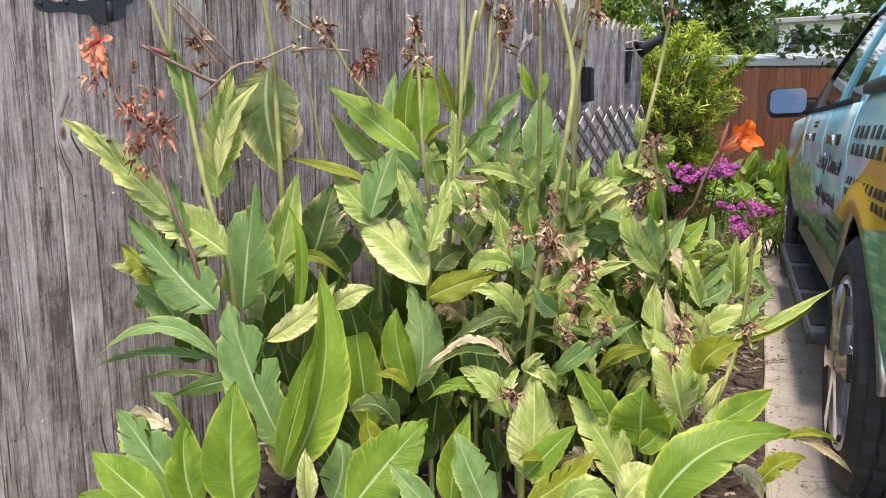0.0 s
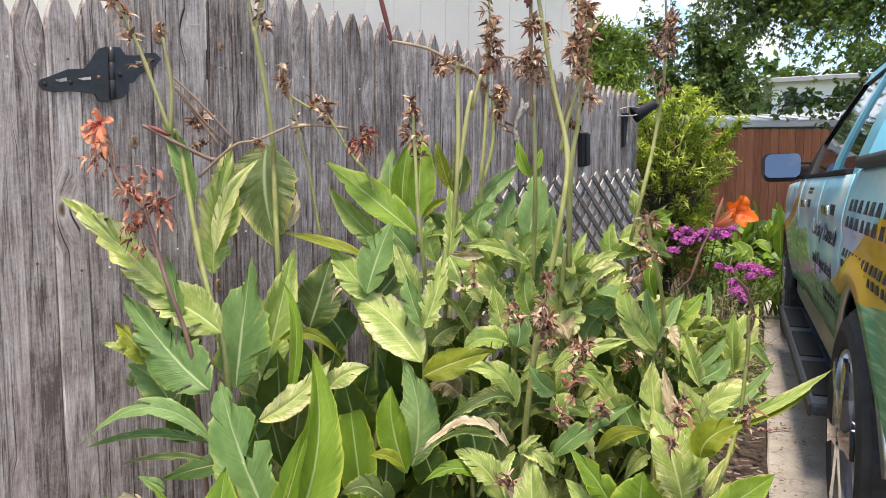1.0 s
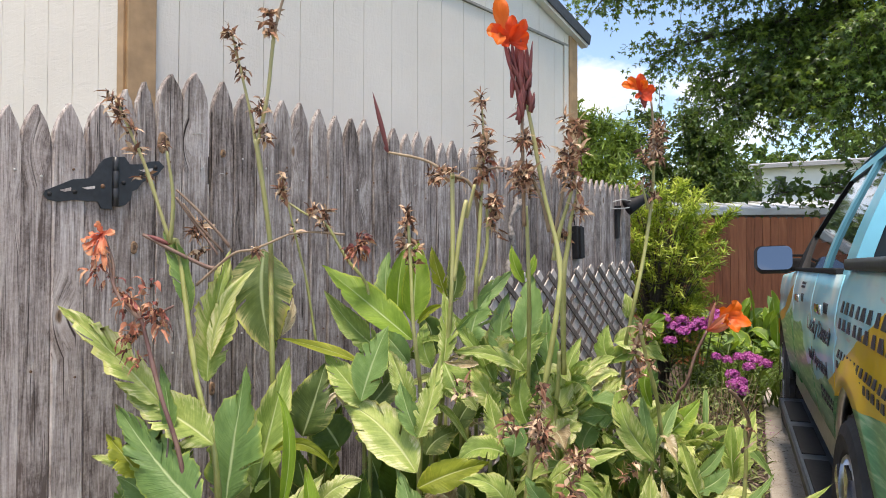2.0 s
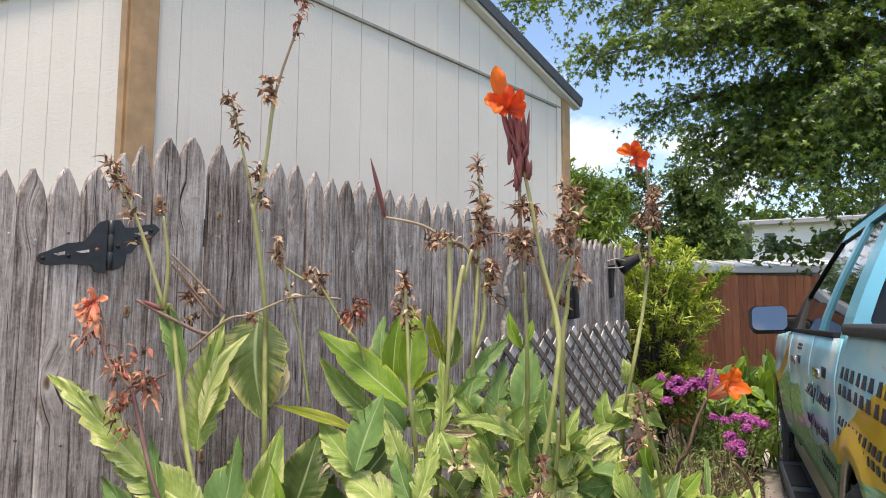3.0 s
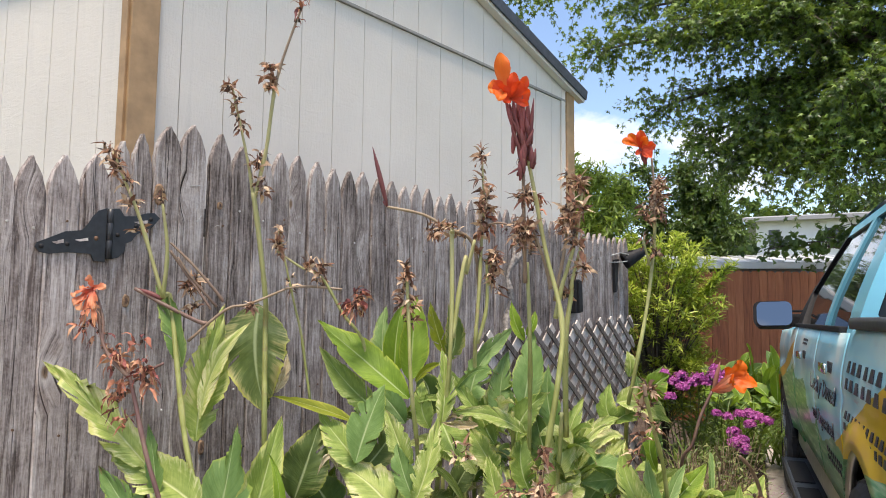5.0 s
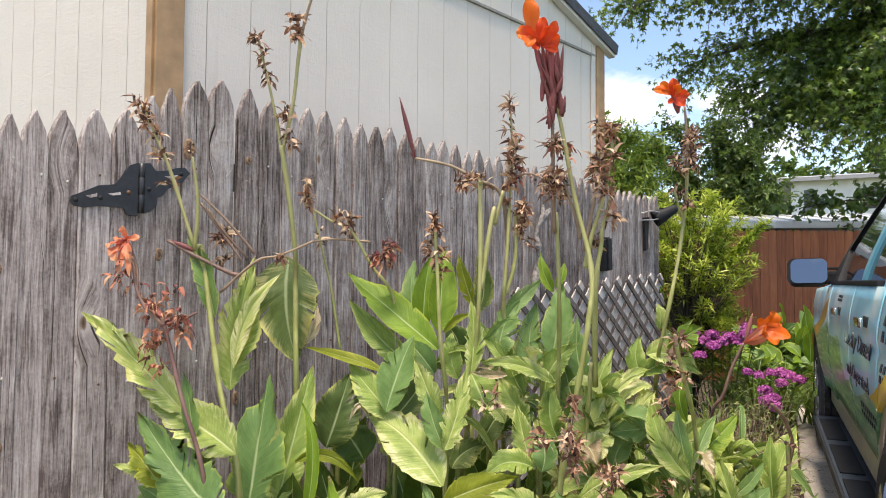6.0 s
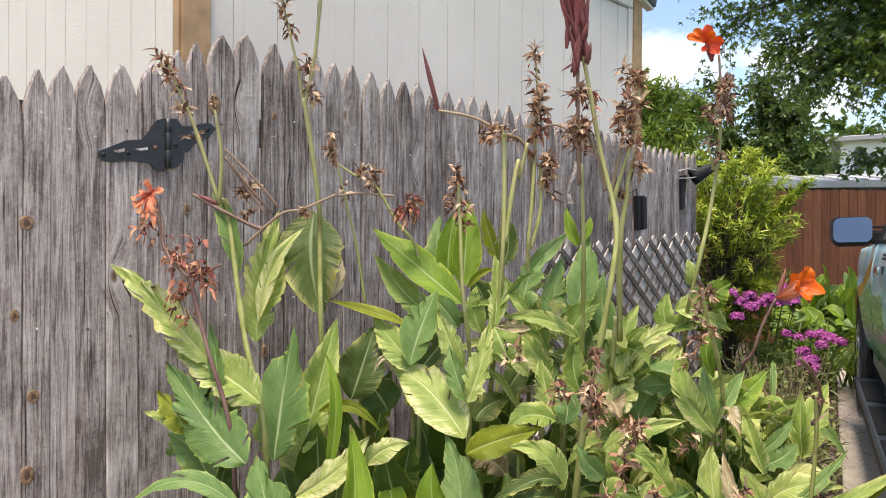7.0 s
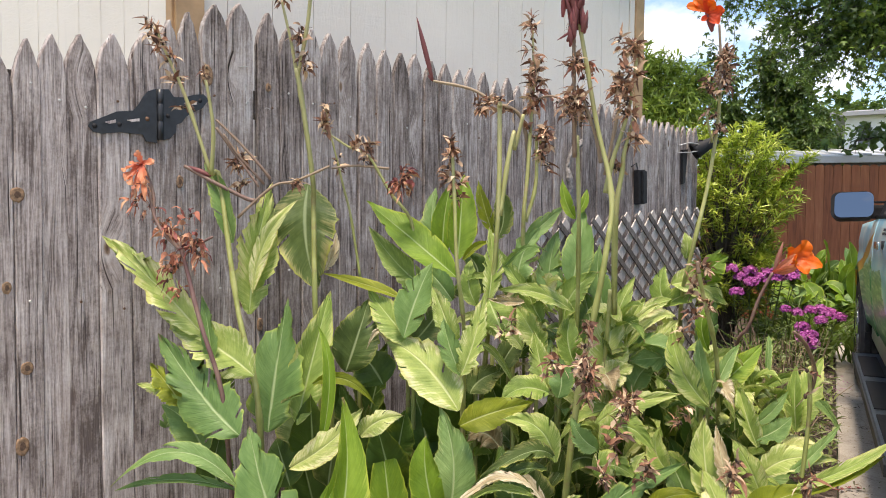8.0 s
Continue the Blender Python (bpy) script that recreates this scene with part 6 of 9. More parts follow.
def stalk_mat(name, a, b, c):
    k = Mat(name, 0.45)
    v = k.coord("Object", (1, 1, 0.1))
    n = k.noise(v, 60.0, 4)
    m = k.noise(k.coord("Object"), 7.0, 4)
    f = k.math("ADD", k.math("MULTIPLY", n, 0.45), k.math("MULTIPLY", m, 0.55))
    col = k.ramp(f, (0.34, a), (0.5, b), (0.66, c))
    scar = k.noise(k.coord("Object", (0.4, 0.4, 1.0)), 26.0, 4, 0.6)
    col = k.mix(k.ramp(scar, (0.60, 0.0), (0.70, 0.75)), col, (0.24, 0.16, 0.09))
    high = k.math("ADD", k.math("MULTIPLY", k.axis(k.coord("Object"))[2], 0.5), k.math("MULTIPLY", k.math("SUBTRACT", m, 0.5), 0.35))
    col = k.mix(k.ramp(high, (0.52, 0.0), (0.80, 0.7)), col, tuple(0.5 * x + 0.5 * y for x, y in zip(c, (0.42, 0.34, 0.19))))
    k.colour(col)
    k.bump(n, 0.3, 0.002)
    return k.m


M_STALK = {
    "g": stalk_mat("green_stalk", (0.17, 0.17, 0.05), (0.28, 0.31, 0.09), (0.44, 0.43, 0.19)),
    "p": stalk_mat("purple_stalk", (0.09, 0.045, 0.045), (0.16, 0.085, 0.075), (0.26, 0.17, 0.13)),
    "b": stalk_mat("dry_stalk", (0.10, 0.06, 0.045), (0.20, 0.13, 0.09), (0.34, 0.25, 0.17)),
}


def dead_mat():
    k = Mat("withered_petal", 0.85)
    f = k.island()
    n = k.noise(k.coord("Object"), 60.0, 4)
    g = k.math("ADD", k.math("MULTIPLY", f, 0.7), k.math("MULTIPLY", n, 0.3))
    k.colour(k.ramp(g, (0.12, (0.08, 0.045, 0.035)), (0.35, (0.25, 0.115, 0.068)), (0.55, (0.40, 0.23, 0.135)), (0.8, (0.60, 0.44, 0.295))))
    return k.m


def dead_red_mat():
    k = Mat("withered_red_petal", 0.8)
    f = k.island()
    n = k.noise(k.coord("Object"), 60.0, 4)
    g = k.math("ADD", k.math("MULTIPLY", f, 0.7), k.math("MULTIPLY", n, 0.3))
    k.colour(k.ramp(g, (0.15, (0.10, 0.03, 0.035)), (0.4, (0.25, 0.075, 0.065)), (0.65, (0.40, 0.16, 0.09)), (0.85, (0.55, 0.33, 0.20))))
    return k.m


M_DEAD, M_DEADRED = dead_mat(), dead_red_mat()
M_PODS = plain("dark_seed_pod", (0.075, 0.05, 0.035), 0.9, 0, 0.5, 200, 0.8)


def petal_mat(name, a, b, c):
    k = Mat(name, 0.5)
    uv = k.axis(k.coord("UV"))
    n = k.noise(k.coord("UV", (2, 14, 1), 31.0), 3.0, 4)
    f = k.math("ADD", k.math("MULTIPLY", uv[0], 0.6), k.math("MULTIPLY", n, 0.4))
    col = k.ramp(f, (0.15, a), (0.5, b), (0.8, c))
    k.colour(col)
    k.bump(n, 0.3, 0.002)
    k.through_light(col, 0.35)
    return k.m


M_ORANGE = petal_mat("orange_petal", (0.72, 0.20, 0.06), (0.86, 0.145, 0.006), (0.90, 0.215, 0.01))
M_RED = petal_mat("red_orange_petal", (0.60, 0.08, 0.03), (0.76, 0.062, 0.008), (0.84, 0.11, 0.01))
M_SALMON = petal_mat("faded_orange_petal", (0.60, 0.13, 0.09), (0.76, 0.27, 0.14), (0.78, 0.41, 0.22))
M_PINKBUD = petal_mat("pink_bud", (0.45, 0.22, 0.16), (0.60, 0.20, 0.16), (0.66, 0.30, 0.22))
M_REDTUBE = petal_mat("dull_red_tube", (0.34, 0.10, 0.10), (0.50, 0.13, 0.11), (0.62, 0.13, 0.06))
M_PURPLEBUD = petal_mat("purple_bud", (0.26, 0.09, 0.085), (0.33, 0.09, 0.095), (0.42, 0.18, 0.15))


def blade(parent, base, tip, width, face, mat, bend=(0, 0, 0), tatter=0.2, fold=0.22, seed=0, name="leaf", shape=0.74, nu=40, nv=6, ruffle=1.0, blunt=0.95, eaten=()):
    """One leaf or petal: a folded, rippled sheet along a curve, bitten at the rim and torn along its veins. face: the way its upper side looks; eaten: (side, along, depth, half length) of larger notches."""
    rng = random.Random(seed)
    base, tip, face = Vector(base), Vector(tip), Vector(face).normalized()
    ctl = (base + tip) / 2 + Vector(bend) * 2
    ln = (tip - base).length
    soft = min(1.0, ruffle)
    twist = radians(rng.uniform(-32, 32)) * soft
    ctl = ctl + face * ln * rng.uniform(-0.02, 0.05) * soft
    ph = rng.uniform(0, 50)
    bites, tears, sag = [[], []], [set(), set()], [[0.0] * (nu + 1), [0.0] * (nu + 1)]
    for s in (0, 1):
        for _ in range(int(tatter * 7 + rng.random())):
            bites[s].append((rng.uniform(0.12, 0.97), (0.05 + 0.5 * rng.random() ** 2.0) * min(1, 0.4 + tatter), rng.choice((0.014, 0.02, 0.03, 0.05, 0.09))))
        bites[s] += [(c_, d_, h_) for s_, c_, d_, h_ in eaten if s_ == s]
        # tears along the veins split the half into strips that curl by themselves
        off = 0.0
        for i in range(nu + 1):
            if tatter > 0.25 and rng.random() < tatter * 0.07:
                tears[s].add((i, rng.uniform(0.25, 0.75)))
                off = rng.uniform(-0.7, 0.7) * tatter
            sag[s][i] = off
    verts, uvs, faces = [], [], []
    fringe = [[rng.gauss(0, 0.085) * min(1.0, tatter) for _ in range(nu + 1)] for s in (0, 1)]
    m = 2 * nv + 1
    for i in range(nu + 1):
        u0 = i / nu
        for j in range(-nv, nv + 1):
            a = abs(j) / nv
            s = 0 if j < 0 else 1
            # rows lean forwards as the veins do
            u = min(1.0, u0 + 0.85 * a * u0 * (1 - u0))
            p = bez(base, ctl, tip, u)
            t = ((ctl - base) * (1 - u) + (tip - ctl) * u)
            t = t.normalized() if t.length > 1e-6 else (tip - base).normalized()
            side = t.cross(Matrix.Rotation(twist * (u - 0.4), 3, t) @ face)
            side = side.normalized() if side.length > 1e-3 else t.orthogonal().normalized()
            up = side.cross(t).normalized()
            w = width / 2 * max(0.0, math.sin(math.pi * u ** shape)) ** blunt
            w = max(w, 0.0035 * (1 - u) + 0.0006)
            mult = 1.0
            for c, d, hw in bites[s]:
                q = abs(u0 - c) / hw
                if q < 1:
                    mult = min(mult, 1 - d * (1 - q ** 5) * (0.9 + 0.3 * noise.noise((u0 * 55, ph, s))))
            mult += (0.035 * ruffle * noise.noise((u0 * 22, ph, s * 7.0)) ) * a + fringe[s][i] * a ** 5
            x = a * w * max(0.12, mult)
            rip = ruffle * width * (0.13 * a * noise.noise((u * 4.0, a * 0.8 + s * 5, ph)) + 0.022 * a * noise.noise((u0 * 17, s * 5, ph + 9)))
            z = fold * (a ** 1.3) * w + rip + sag[s][i] * a * a * w + (0.0 if j else -0.0018)
            verts.append(p + side * (x if j > 0 else -x) + up * z)
            uvs.append((u0, 0.5 + 0.5 * j / nv))
    gone = [{}, {}]
    for s in (0, 1):
        for i, a0 in tears[s]:
            gone[s][i] = a0
    for i in range(nu):
        for j in range(m - 1):
            s = 0 if j < nv else 1
            a = (abs(j + 0.5 - nv)) / nv
            if i in gone[s] and a > gone[s][i]:
                continue
            q = i * m + j
            faces.append((q, q + 1, q + m + 1, q + m))
    me = bpy.data.meshes.new(name)
    me.from_pydata([tuple(v) for v in verts], [], faces)
    lay = me.uv_layers.new(name="UVMap")
    loop_v = np.empty(len(me.loops), dtype=np.int32)
    me.loops.foreach_get("vertex_index", loop_v)
    lay.data.foreach_set("uv", np.array(uvs, dtype=np.float32)[loop_v].ravel())
    me.polygons.foreach_set("use_smooth", [True] * len(me.polygons))
    me.materials.append(mat)
    ob = new(name, me)
    ob.parent = parent
    return ob


pod_bm = bmesh.new()
bmesh.ops.create_icosphere(pod_bm, subdivisions=2, radius=0.006)
for v in pod_bm.verts:
    v.co *= 1 + 0.18 * noise.noise(v.co * 900)
POD = bpy.data.meshes.new("seed_pod")
pod_bm.to_mesh(POD)
pod_bm.free()
POD.materials.append(M_PODS)


class Canna:
    """One canna plant: an empty at its foot, world places turned into its own."""

    def __init__(self, x, y, label="canna plant with broad tattered green leaves"):
        self.o = Vector((x, y, 0.015))
        self.e = thing("canna_plant", label, "plant", "canna lilies", Matrix.Translation(self.o))
        self.n = int(abs(x * 1000) + abs(y * 1000) * 7)

    def seed(self):
        self.n += 1
        return self.n

    def stem(self, pts, r0, r1, kind="g", name="stem"):
        pts = [Vector(p) - self.o for p in pts]
        fine = []
        for i in range(len(pts) - 1):
            p0, p1, p2, p3 = pts[max(i - 1, 0)], pts[i], pts[i + 1], pts[min(i + 2, len(pts) - 1)]
            for k in range(5):
                t = k / 5
                fine.append(0.5 * ((2 * p1) + (p2 - p0) * t + (2 * p0 - 5 * p1 + 4 * p2 - p3) * t * t + (3 * p1 - p0 - 3 * p2 + p3) * t ** 3))
        fine.append(pts[-1])
        n = len(fine)
        rng = random.Random(self.seed())
        rad = [(r0 + (r1 - r0) * i / (n - 1)) * (1.22 if i % 9 == 4 else 1.0) * rng.uniform(0.94, 1.06) for i in range(n)]
        bm = bmesh.new()
        add_tube(bm, fine, rad, 8)
        return part(name, bm, M_STALK[kind], self.e, smooth=True)

    def leaf(self, base, tip, width, face, kind="B", bend=(0, 0, 0), tatter=0.25, fold=0.22, eaten=()):
        return blade(self.e, Vector(base) - self.o, Vector(tip) - self.o, width, face, M_LEAF[kind], bend, tatter, fold, self.seed(), nu=56, nv=6, ruffle={"P": 1.5, "X": 2.2, "S": 1.1, "T": 1.1}.get(kind, 1.0), eaten=eaten)

    def dry_head(self, at, length, spread, count, axis=(0, 0, 1), red=False):
        """A spent flower spike: shrivelled petals and spiny husks round its axis."""
        rng = random.Random(self.seed())
        c, ax = Vector(at) - self.o, Vector(axis).normalized()
        lv = Leaves()
        pods = []
        tiers = [rng.uniform(-0.5, 0.5) for _ in range(2 if count < 12 else 4)]
        for i in range(max(2, int(count * (0.55 if red else 0.6)))):
            p = c + ax * (rng.uniform(-0.5, 0.5) if red else rng.choice(tiers) + rng.gauss(0, 0.07)) * length
            d = (rnd_dir(rng) + ax * 0.4).normalized()
            q = p + d * spread * rng.uniform(0.15, 0.6)
            lv.ribbon(p, d, d.orthogonal(), (q - p).length * 1.1, 0.0028, rng, 2, 0.1, 0.0)
            pods.append(q)
            if red:
                for s in range(3):
                    e = (d + rnd_dir(rng) * 0.8).normalized()
                    lv.ribbon(q, e, rnd_dir(rng), spread * rng.uniform(0.7, 1.9), spread * rng.choice((0.14, 0.26, 0.45)), rng, 7, 0.7, 0.42)
            else:
                for s in range(rng.choice((3, 4, 5, 6))):
                    e = (d * 0.5 + rnd_dir(rng)).normalized()
                    lv.ribbon(q, e, rnd_dir(rng), rng.uniform(0.015, 0.042), rng.choice((0.004, 0.007, 0.013)), rng, 4, 0.5, 0.26)
        head = lv.build("withered_head", M_DEADRED if red else M_DEAD, self.e)
        head["label"] = "withered red-brown flower remains" if red else "dry brown seed head"
        for p in pods[::2]:
            piece("seed_pod", POD, Matrix.Translation(p) @ Matrix.Diagonal((rng.uniform(0.4, 0.8), rng.uniform(0.4, 0.8), rng.uniform(0.6, 1.1), 1)), head)
        return head

    def bloom(self, at, axis, size, mat, count=5, label="orange canna flower", droop=0.2):
        """Open flower: broad ruffled petals round a throat."""
        rng = random.Random(self.seed())
        c, ax = Vector(at) - self.o, Vector(axis).normalized()
        f = thing("flower", "", "")
        f["label"] = label
        f.parent = self.e
        o = ax.orthogonal().normalized()
        for i in range(count):
            d = Matrix.Rotation(2 * math.pi * i / count + rng.uniform(-.3, .3), 3, ax) @ o
            b0 = c + d * size * 0.04
            t = c + (d * rng.uniform(0.75, 1.0) + ax * rng.uniform(0.3, 0.95)) * size - Vector((0, 0, droop * size * rng.random()))
            blade(f, b0, t, size * rng.uniform(0.7, 1.0), (ax - d * 0.4), mat, ax * size * 0.16, 0.1, 0.15, self.seed(), "petal", 0.95, 14, 4, 1.6, 0.6)
        for i in range(3):
            d = Matrix.Rotation(2 * math.pi * i / 3 + 0.5, 3, ax) @ o
            blade(f, c - ax * size * 0.3, c + (d * 0.22 + ax * 0.75) * size, size * 0.22, d, mat, d * size * 0.05, 0.0, 0.3, self.seed(), "stamen", 0.8, 10, 2)
        return f

    def petals(self, base, label, mat, tips, crumple=1.5):
        """A flower given petal by petal: tip, width and facing."""
        f = thing("flower", "", "")
        f["label"] = label
        f.parent = self.e
        b0 = Vector(base) - self.o
        for tip, width, face in tips:
            t = Vector(tip) - self.o
            blade(f, b0, t, width * (0.82 if crumple < 2 else 0.72), face, mat, Vector(face) * (t - b0).length * 0.12, 0.12 if crumple < 2 else 0.5, 0.2, self.seed(), "petal", 1.25, 18, 5, crumple, 0.62)
        return f

    def bud(self, a, b, width, mat=None, name="bud"):
        """A narrow closed bud from a to b."""
        a, b = Vector(a) - self.o, Vector(b) - self.o
        bm = bmesh.new()
        n = 9
        add_tube(bm, [a.lerp(b, i / n) for i in range(n + 1)], [max(0.0008, width / 2 * math.sin(math.pi * (0.12 + 0.88 * i / n)) ** 0.8) for i in range(n + 1)], 7)
        return part(name, bm, mat or M_PURPLEBUD, self.e, smooth=True)

# the plants of the bed
c = Canna(-0.560, 1.230)
c.stem([(-0.560, 1.230, 0.015), (-0.534, 1.189, 0.282), (-0.508, 1.148, 0.549), (-0.486, 1.112, 0.778), (-0.561, 1.114, 0.946), (-0.631, 1.126, 1.146), (-0.677, 1.133, 1.291), (-0.672, 1.108, 1.293)], 0.0082, 0.0057, "g")
c.stem([(-0.672, 1.108, 1.293), (-0.703, 1.057, 1.483), (-0.728, 1.023, 1.585), (-0.747, 0.999, 1.655)], 0.0052, 0.0029, "g")
c.stem([(-0.672, 1.108, 1.293), (-0.654, 1.103, 1.410), (-0.655, 1.084, 1.527)], 0.0057, 0.0038, "g")
c.dry_head((-0.750, 0.999, 1.640), 0.044, 0.033, 20)
c.dry_head((-0.738, 1.012, 1.614), 0.033, 0.022, 9)
c.dry_head((-0.724, 1.028, 1.570), 0.055, 0.022, 9)
c.dry_head((-0.717, 1.039, 1.534), 0.033, 0.033, 9)
c.dry_head((-0.703, 1.058, 1.475), 0.033, 0.0198, 5)
c.dry_head((-0.657, 1.082, 1.534), 0.033, 0.022, 6)
c.dry_head((-0.654, 1.167, 1.317), 0.033, 0.022, 13)
c.dry_head((-0.645, 1.180, 1.272), 0.022, 0.022, 9)
c.stem([(-0.666, 1.119, 1.412), (-0.629, 1.157, 1.338), (-0.592, 1.195, 1.264)], 0.0038, 0.0029, "p")
c.stem([(-0.727, 1.065, 1.315), (-0.664, 1.117, 1.271), (-0.616, 1.170, 1.235), (-0.601, 1.194, 1.227)], 0.0047, 0.0057, "p")
c.bud((-0.673, 1.108, 1.290), (-0.721, 1.070, 1.315), 0.014)
c.stem([(-0.620, 1.150, 1.184), (-0.554, 1.210, 1.264), (-0.513, 1.250, 1.279), (-0.445, 1.305, 1.317)], 0.0038, 0.0029, "b")
c.dry_head((-0.525, 1.241, 1.276), 0.066, 0.0198, 11, (0.8, 0.3, 0.1))
c.leaf((-0.623, 1.187, 0.933), (-0.622, 1.261, 1.281), 0.106, (0.84, -0.54, 0.00), "S", (0.001, -0.015, -0.001), 0.9, 0.12, ((0, 0.55, 0.5, 0.04), (0, 0.75, 0.45, 0.07), (1, 0.85, 0.5, 0.1),))
c.leaf((-0.607, 1.186, 0.990), (-0.543, 1.283, 1.234), 0.046, (0.68, -0.72, 0.14), "P", (-0.012, -0.020, 0.018), 0.34, 0.3)
c.leaf((-0.453, 1.207, 0.671), (-0.451, 1.314, 0.998), 0.099, (0.71, -0.64, 0.29), "S", (0.008, -0.009, 0.001), 0.4, 0.2)
c.leaf((-0.393, 1.211, 0.782), (-0.278, 1.310, 0.731), 0.030, (0.60, -0.74, 0.32), "Y", (0.008, -0.002, 0.039), 0.2, 0.3)
c.leaf((-0.262, 1.247, 0.673), (-0.199, 1.327, 0.718), 0.056, (0.73, -0.59, 0.35), "P", (0.000, -0.012, 0.014), 0.34, 0.2)
c.leaf((-0.501, 1.224, 0.498), (-0.565, 1.226, 0.612), 0.106, (0.66, -0.63, 0.41), "D", (0.009, -0.007, 0.003), 0.2, 0.2)
c = Canna(-0.552, 1.134, "canna stalk with withered orange flowers and purple stem")
c.stem([(-0.552, 1.134, 0.015), (-0.526, 1.093, 0.282), (-0.500, 1.052, 0.549), (-0.478, 1.016, 0.778), (-0.524, 0.989, 0.941), (-0.572, 0.980, 1.074), (-0.592, 0.975, 1.127)], 0.0062, 0.0047, "p")
c.stem([(-0.585, 0.976, 1.107), (-0.620, 0.947, 1.154), (-0.646, 0.937, 1.207), (-0.663, 0.939, 1.279)], 0.0047, 0.0029, "p")
c.stem([(-0.581, 0.977, 1.094), (-0.546, 1.009, 1.127), (-0.528, 1.025, 1.140)], 0.0038, 0.0029, "p")
c.dry_head((-0.618, 0.959, 1.147), 0.055, 0.0323, 18, red=True)
c.dry_head((-0.595, 0.961, 1.068), 0.055, 0.0323, 20, red=True)
c.dry_head((-0.555, 0.998, 1.107), 0.055, 0.0323, 25, red=True)
c.dry_head((-0.576, 0.992, 1.154), 0.055, 0.0323, 11, red=True)
c.dry_head((-0.574, 0.967, 1.021), 0.055, 0.0323, 9, red=True)
c.stem([(-0.639, 0.939, 1.183), (-0.651, 0.943, 1.243), (-0.678, 0.936, 1.306)], 0.004, 0.003, "p")
c.petals((-0.683, 0.933, 1.309), "wilting crumpled salmon orange flower", M_SALMON, [((-0.693, 0.890, 1.290), 0.030, (0.14, -0.94, 0.32)), ((-0.685, 0.892, 1.268), 0.028, (0.10, -0.99, -0.11)), ((-0.671, 0.917, 1.341), 0.026, (0.48, -0.65, 0.59)), ((-0.635, 0.937, 1.311), 0.028, (0.88, -0.35, 0.31)), ((-0.656, 0.904, 1.227), 0.024, (0.65, -0.73, -0.21)), ((-0.637, 0.917, 1.222), 0.020, (0.88, -0.47, -0.03)), ((-0.672, 0.899, 1.258), 0.034, (0.31, -0.92, 0.25)), ((-0.645, 0.919, 1.258), 0.030, (0.79, -0.60, 0.06)), ((-0.683, 0.902, 1.308), 0.026, (0.31, -0.71, 0.64))], 4.0)
c.dry_head((-0.662, 0.908, 1.244), 0.066, 0.0285, 13, red=True)
c.dry_head((-0.658, 0.931, 1.220), 0.066, 0.019, 9, red=True)
c.dry_head((-0.637, 0.940, 1.187), 0.055, 0.019, 9, red=True)
c.leaf((-0.546, 1.022, 0.893), (-0.832, 0.901, 1.137), 0.083, (0.77, -0.55, 0.34), "P", (0.012, -0.004, 0.011), 0.8, 0.22, ((0, 0.62, 0.75, 0.05), (0, 0.3, 0.3, 0.04), (1, 0.8, 0.3, 0.06),))
c.leaf((-0.463, 1.091, 0.812), (-0.676, 0.965, 0.952), 0.109, (0.87, -0.39, 0.29), "P", (0.025, 0.003, 0.002), 0.6, 0.2, ((1, 0.85, 0.5, 0.1),))
c.leaf((-0.524, 1.016, 0.846), (-0.585, 1.028, 0.999), 0.040, (0.72, -0.65, 0.26), "B", (0.017, -0.004, -0.006), 0.5, 0.4)
c.leaf((-0.633, 1.143, 1.120), (-0.725, 1.120, 1.327), 0.055, (0.76, -0.65, 0.09), "B", (0.016, -0.001, 0.012), 0.34, 0.7)
c.leaf((-0.484, 1.145, 0.660), (-0.515, 1.228, 0.985), 0.140, (0.79, -0.56, 0.25), "B", (0.008, -0.013, -0.018), 0.5, 0.15, ((0, 0.72, 0.85, 0.16), (0, 0.92, 0.5, 0.1), (1, 0.15, 0.4, 0.06),))
c.leaf((-0.344, 1.191, 0.633), (-0.404, 1.233, 0.924), 0.032, (0.69, -0.66, 0.31), "G", (0.028, 0.011, 0.027), 0.14, 0.6)
c.leaf((-0.577, 0.969, 0.746), (-0.654, 0.932, 0.839), 0.066, (0.71, -0.60, 0.37), "Y", (0.017, -0.003, 0.001), 0.9, 0.2, ((1, 0.5, 0.5, 0.08),))
c.leaf((-0.610, 0.950, 0.770), (-0.671, 0.909, 0.789), 0.028, (0.77, -0.55, 0.32), "P", (0.012, -0.005, 0.006), 1, 0.2)
c.leaf((-0.429, 1.028, 0.691), (-0.646, 0.953, 0.907), 0.130, (0.64, -0.62, 0.46), "B", (0.015, -0.007, -0.016), 0.55, 0.15, ((1, 0.3, 0.4, 0.05), (1, 0.55, 0.4, 0.04), (0, 0.45, 0.3, 0.03),))
c.leaf((-0.559, 1.018, 0.618), (-0.656, 0.960, 0.734), 0.087, (0.70, -0.53, 0.48), "B", (0.018, 0.002, 0.019), 0.34, 0.12)
c.leaf((-0.373, 0.987, 0.598), (-0.566, 0.797, 0.601), 0.049, (0.56, -0.37, 0.74), "B", (0.004, 0.004, 0.076), 0.4, 0.2)
c.leaf((-0.380, 0.992, 0.585), (-0.578, 0.810, 0.585), 0.027, (0.58, -0.24, 0.78), "B", (0.008, -0.003, 0.029), 0.34, 0.2)
c.leaf((-0.363, 0.984, 0.548), (-0.527, 0.863, 0.543), 0.022, (0.47, -0.33, 0.82), "T", (0.008, -0.006, 0.017), 0.4, 0.3)
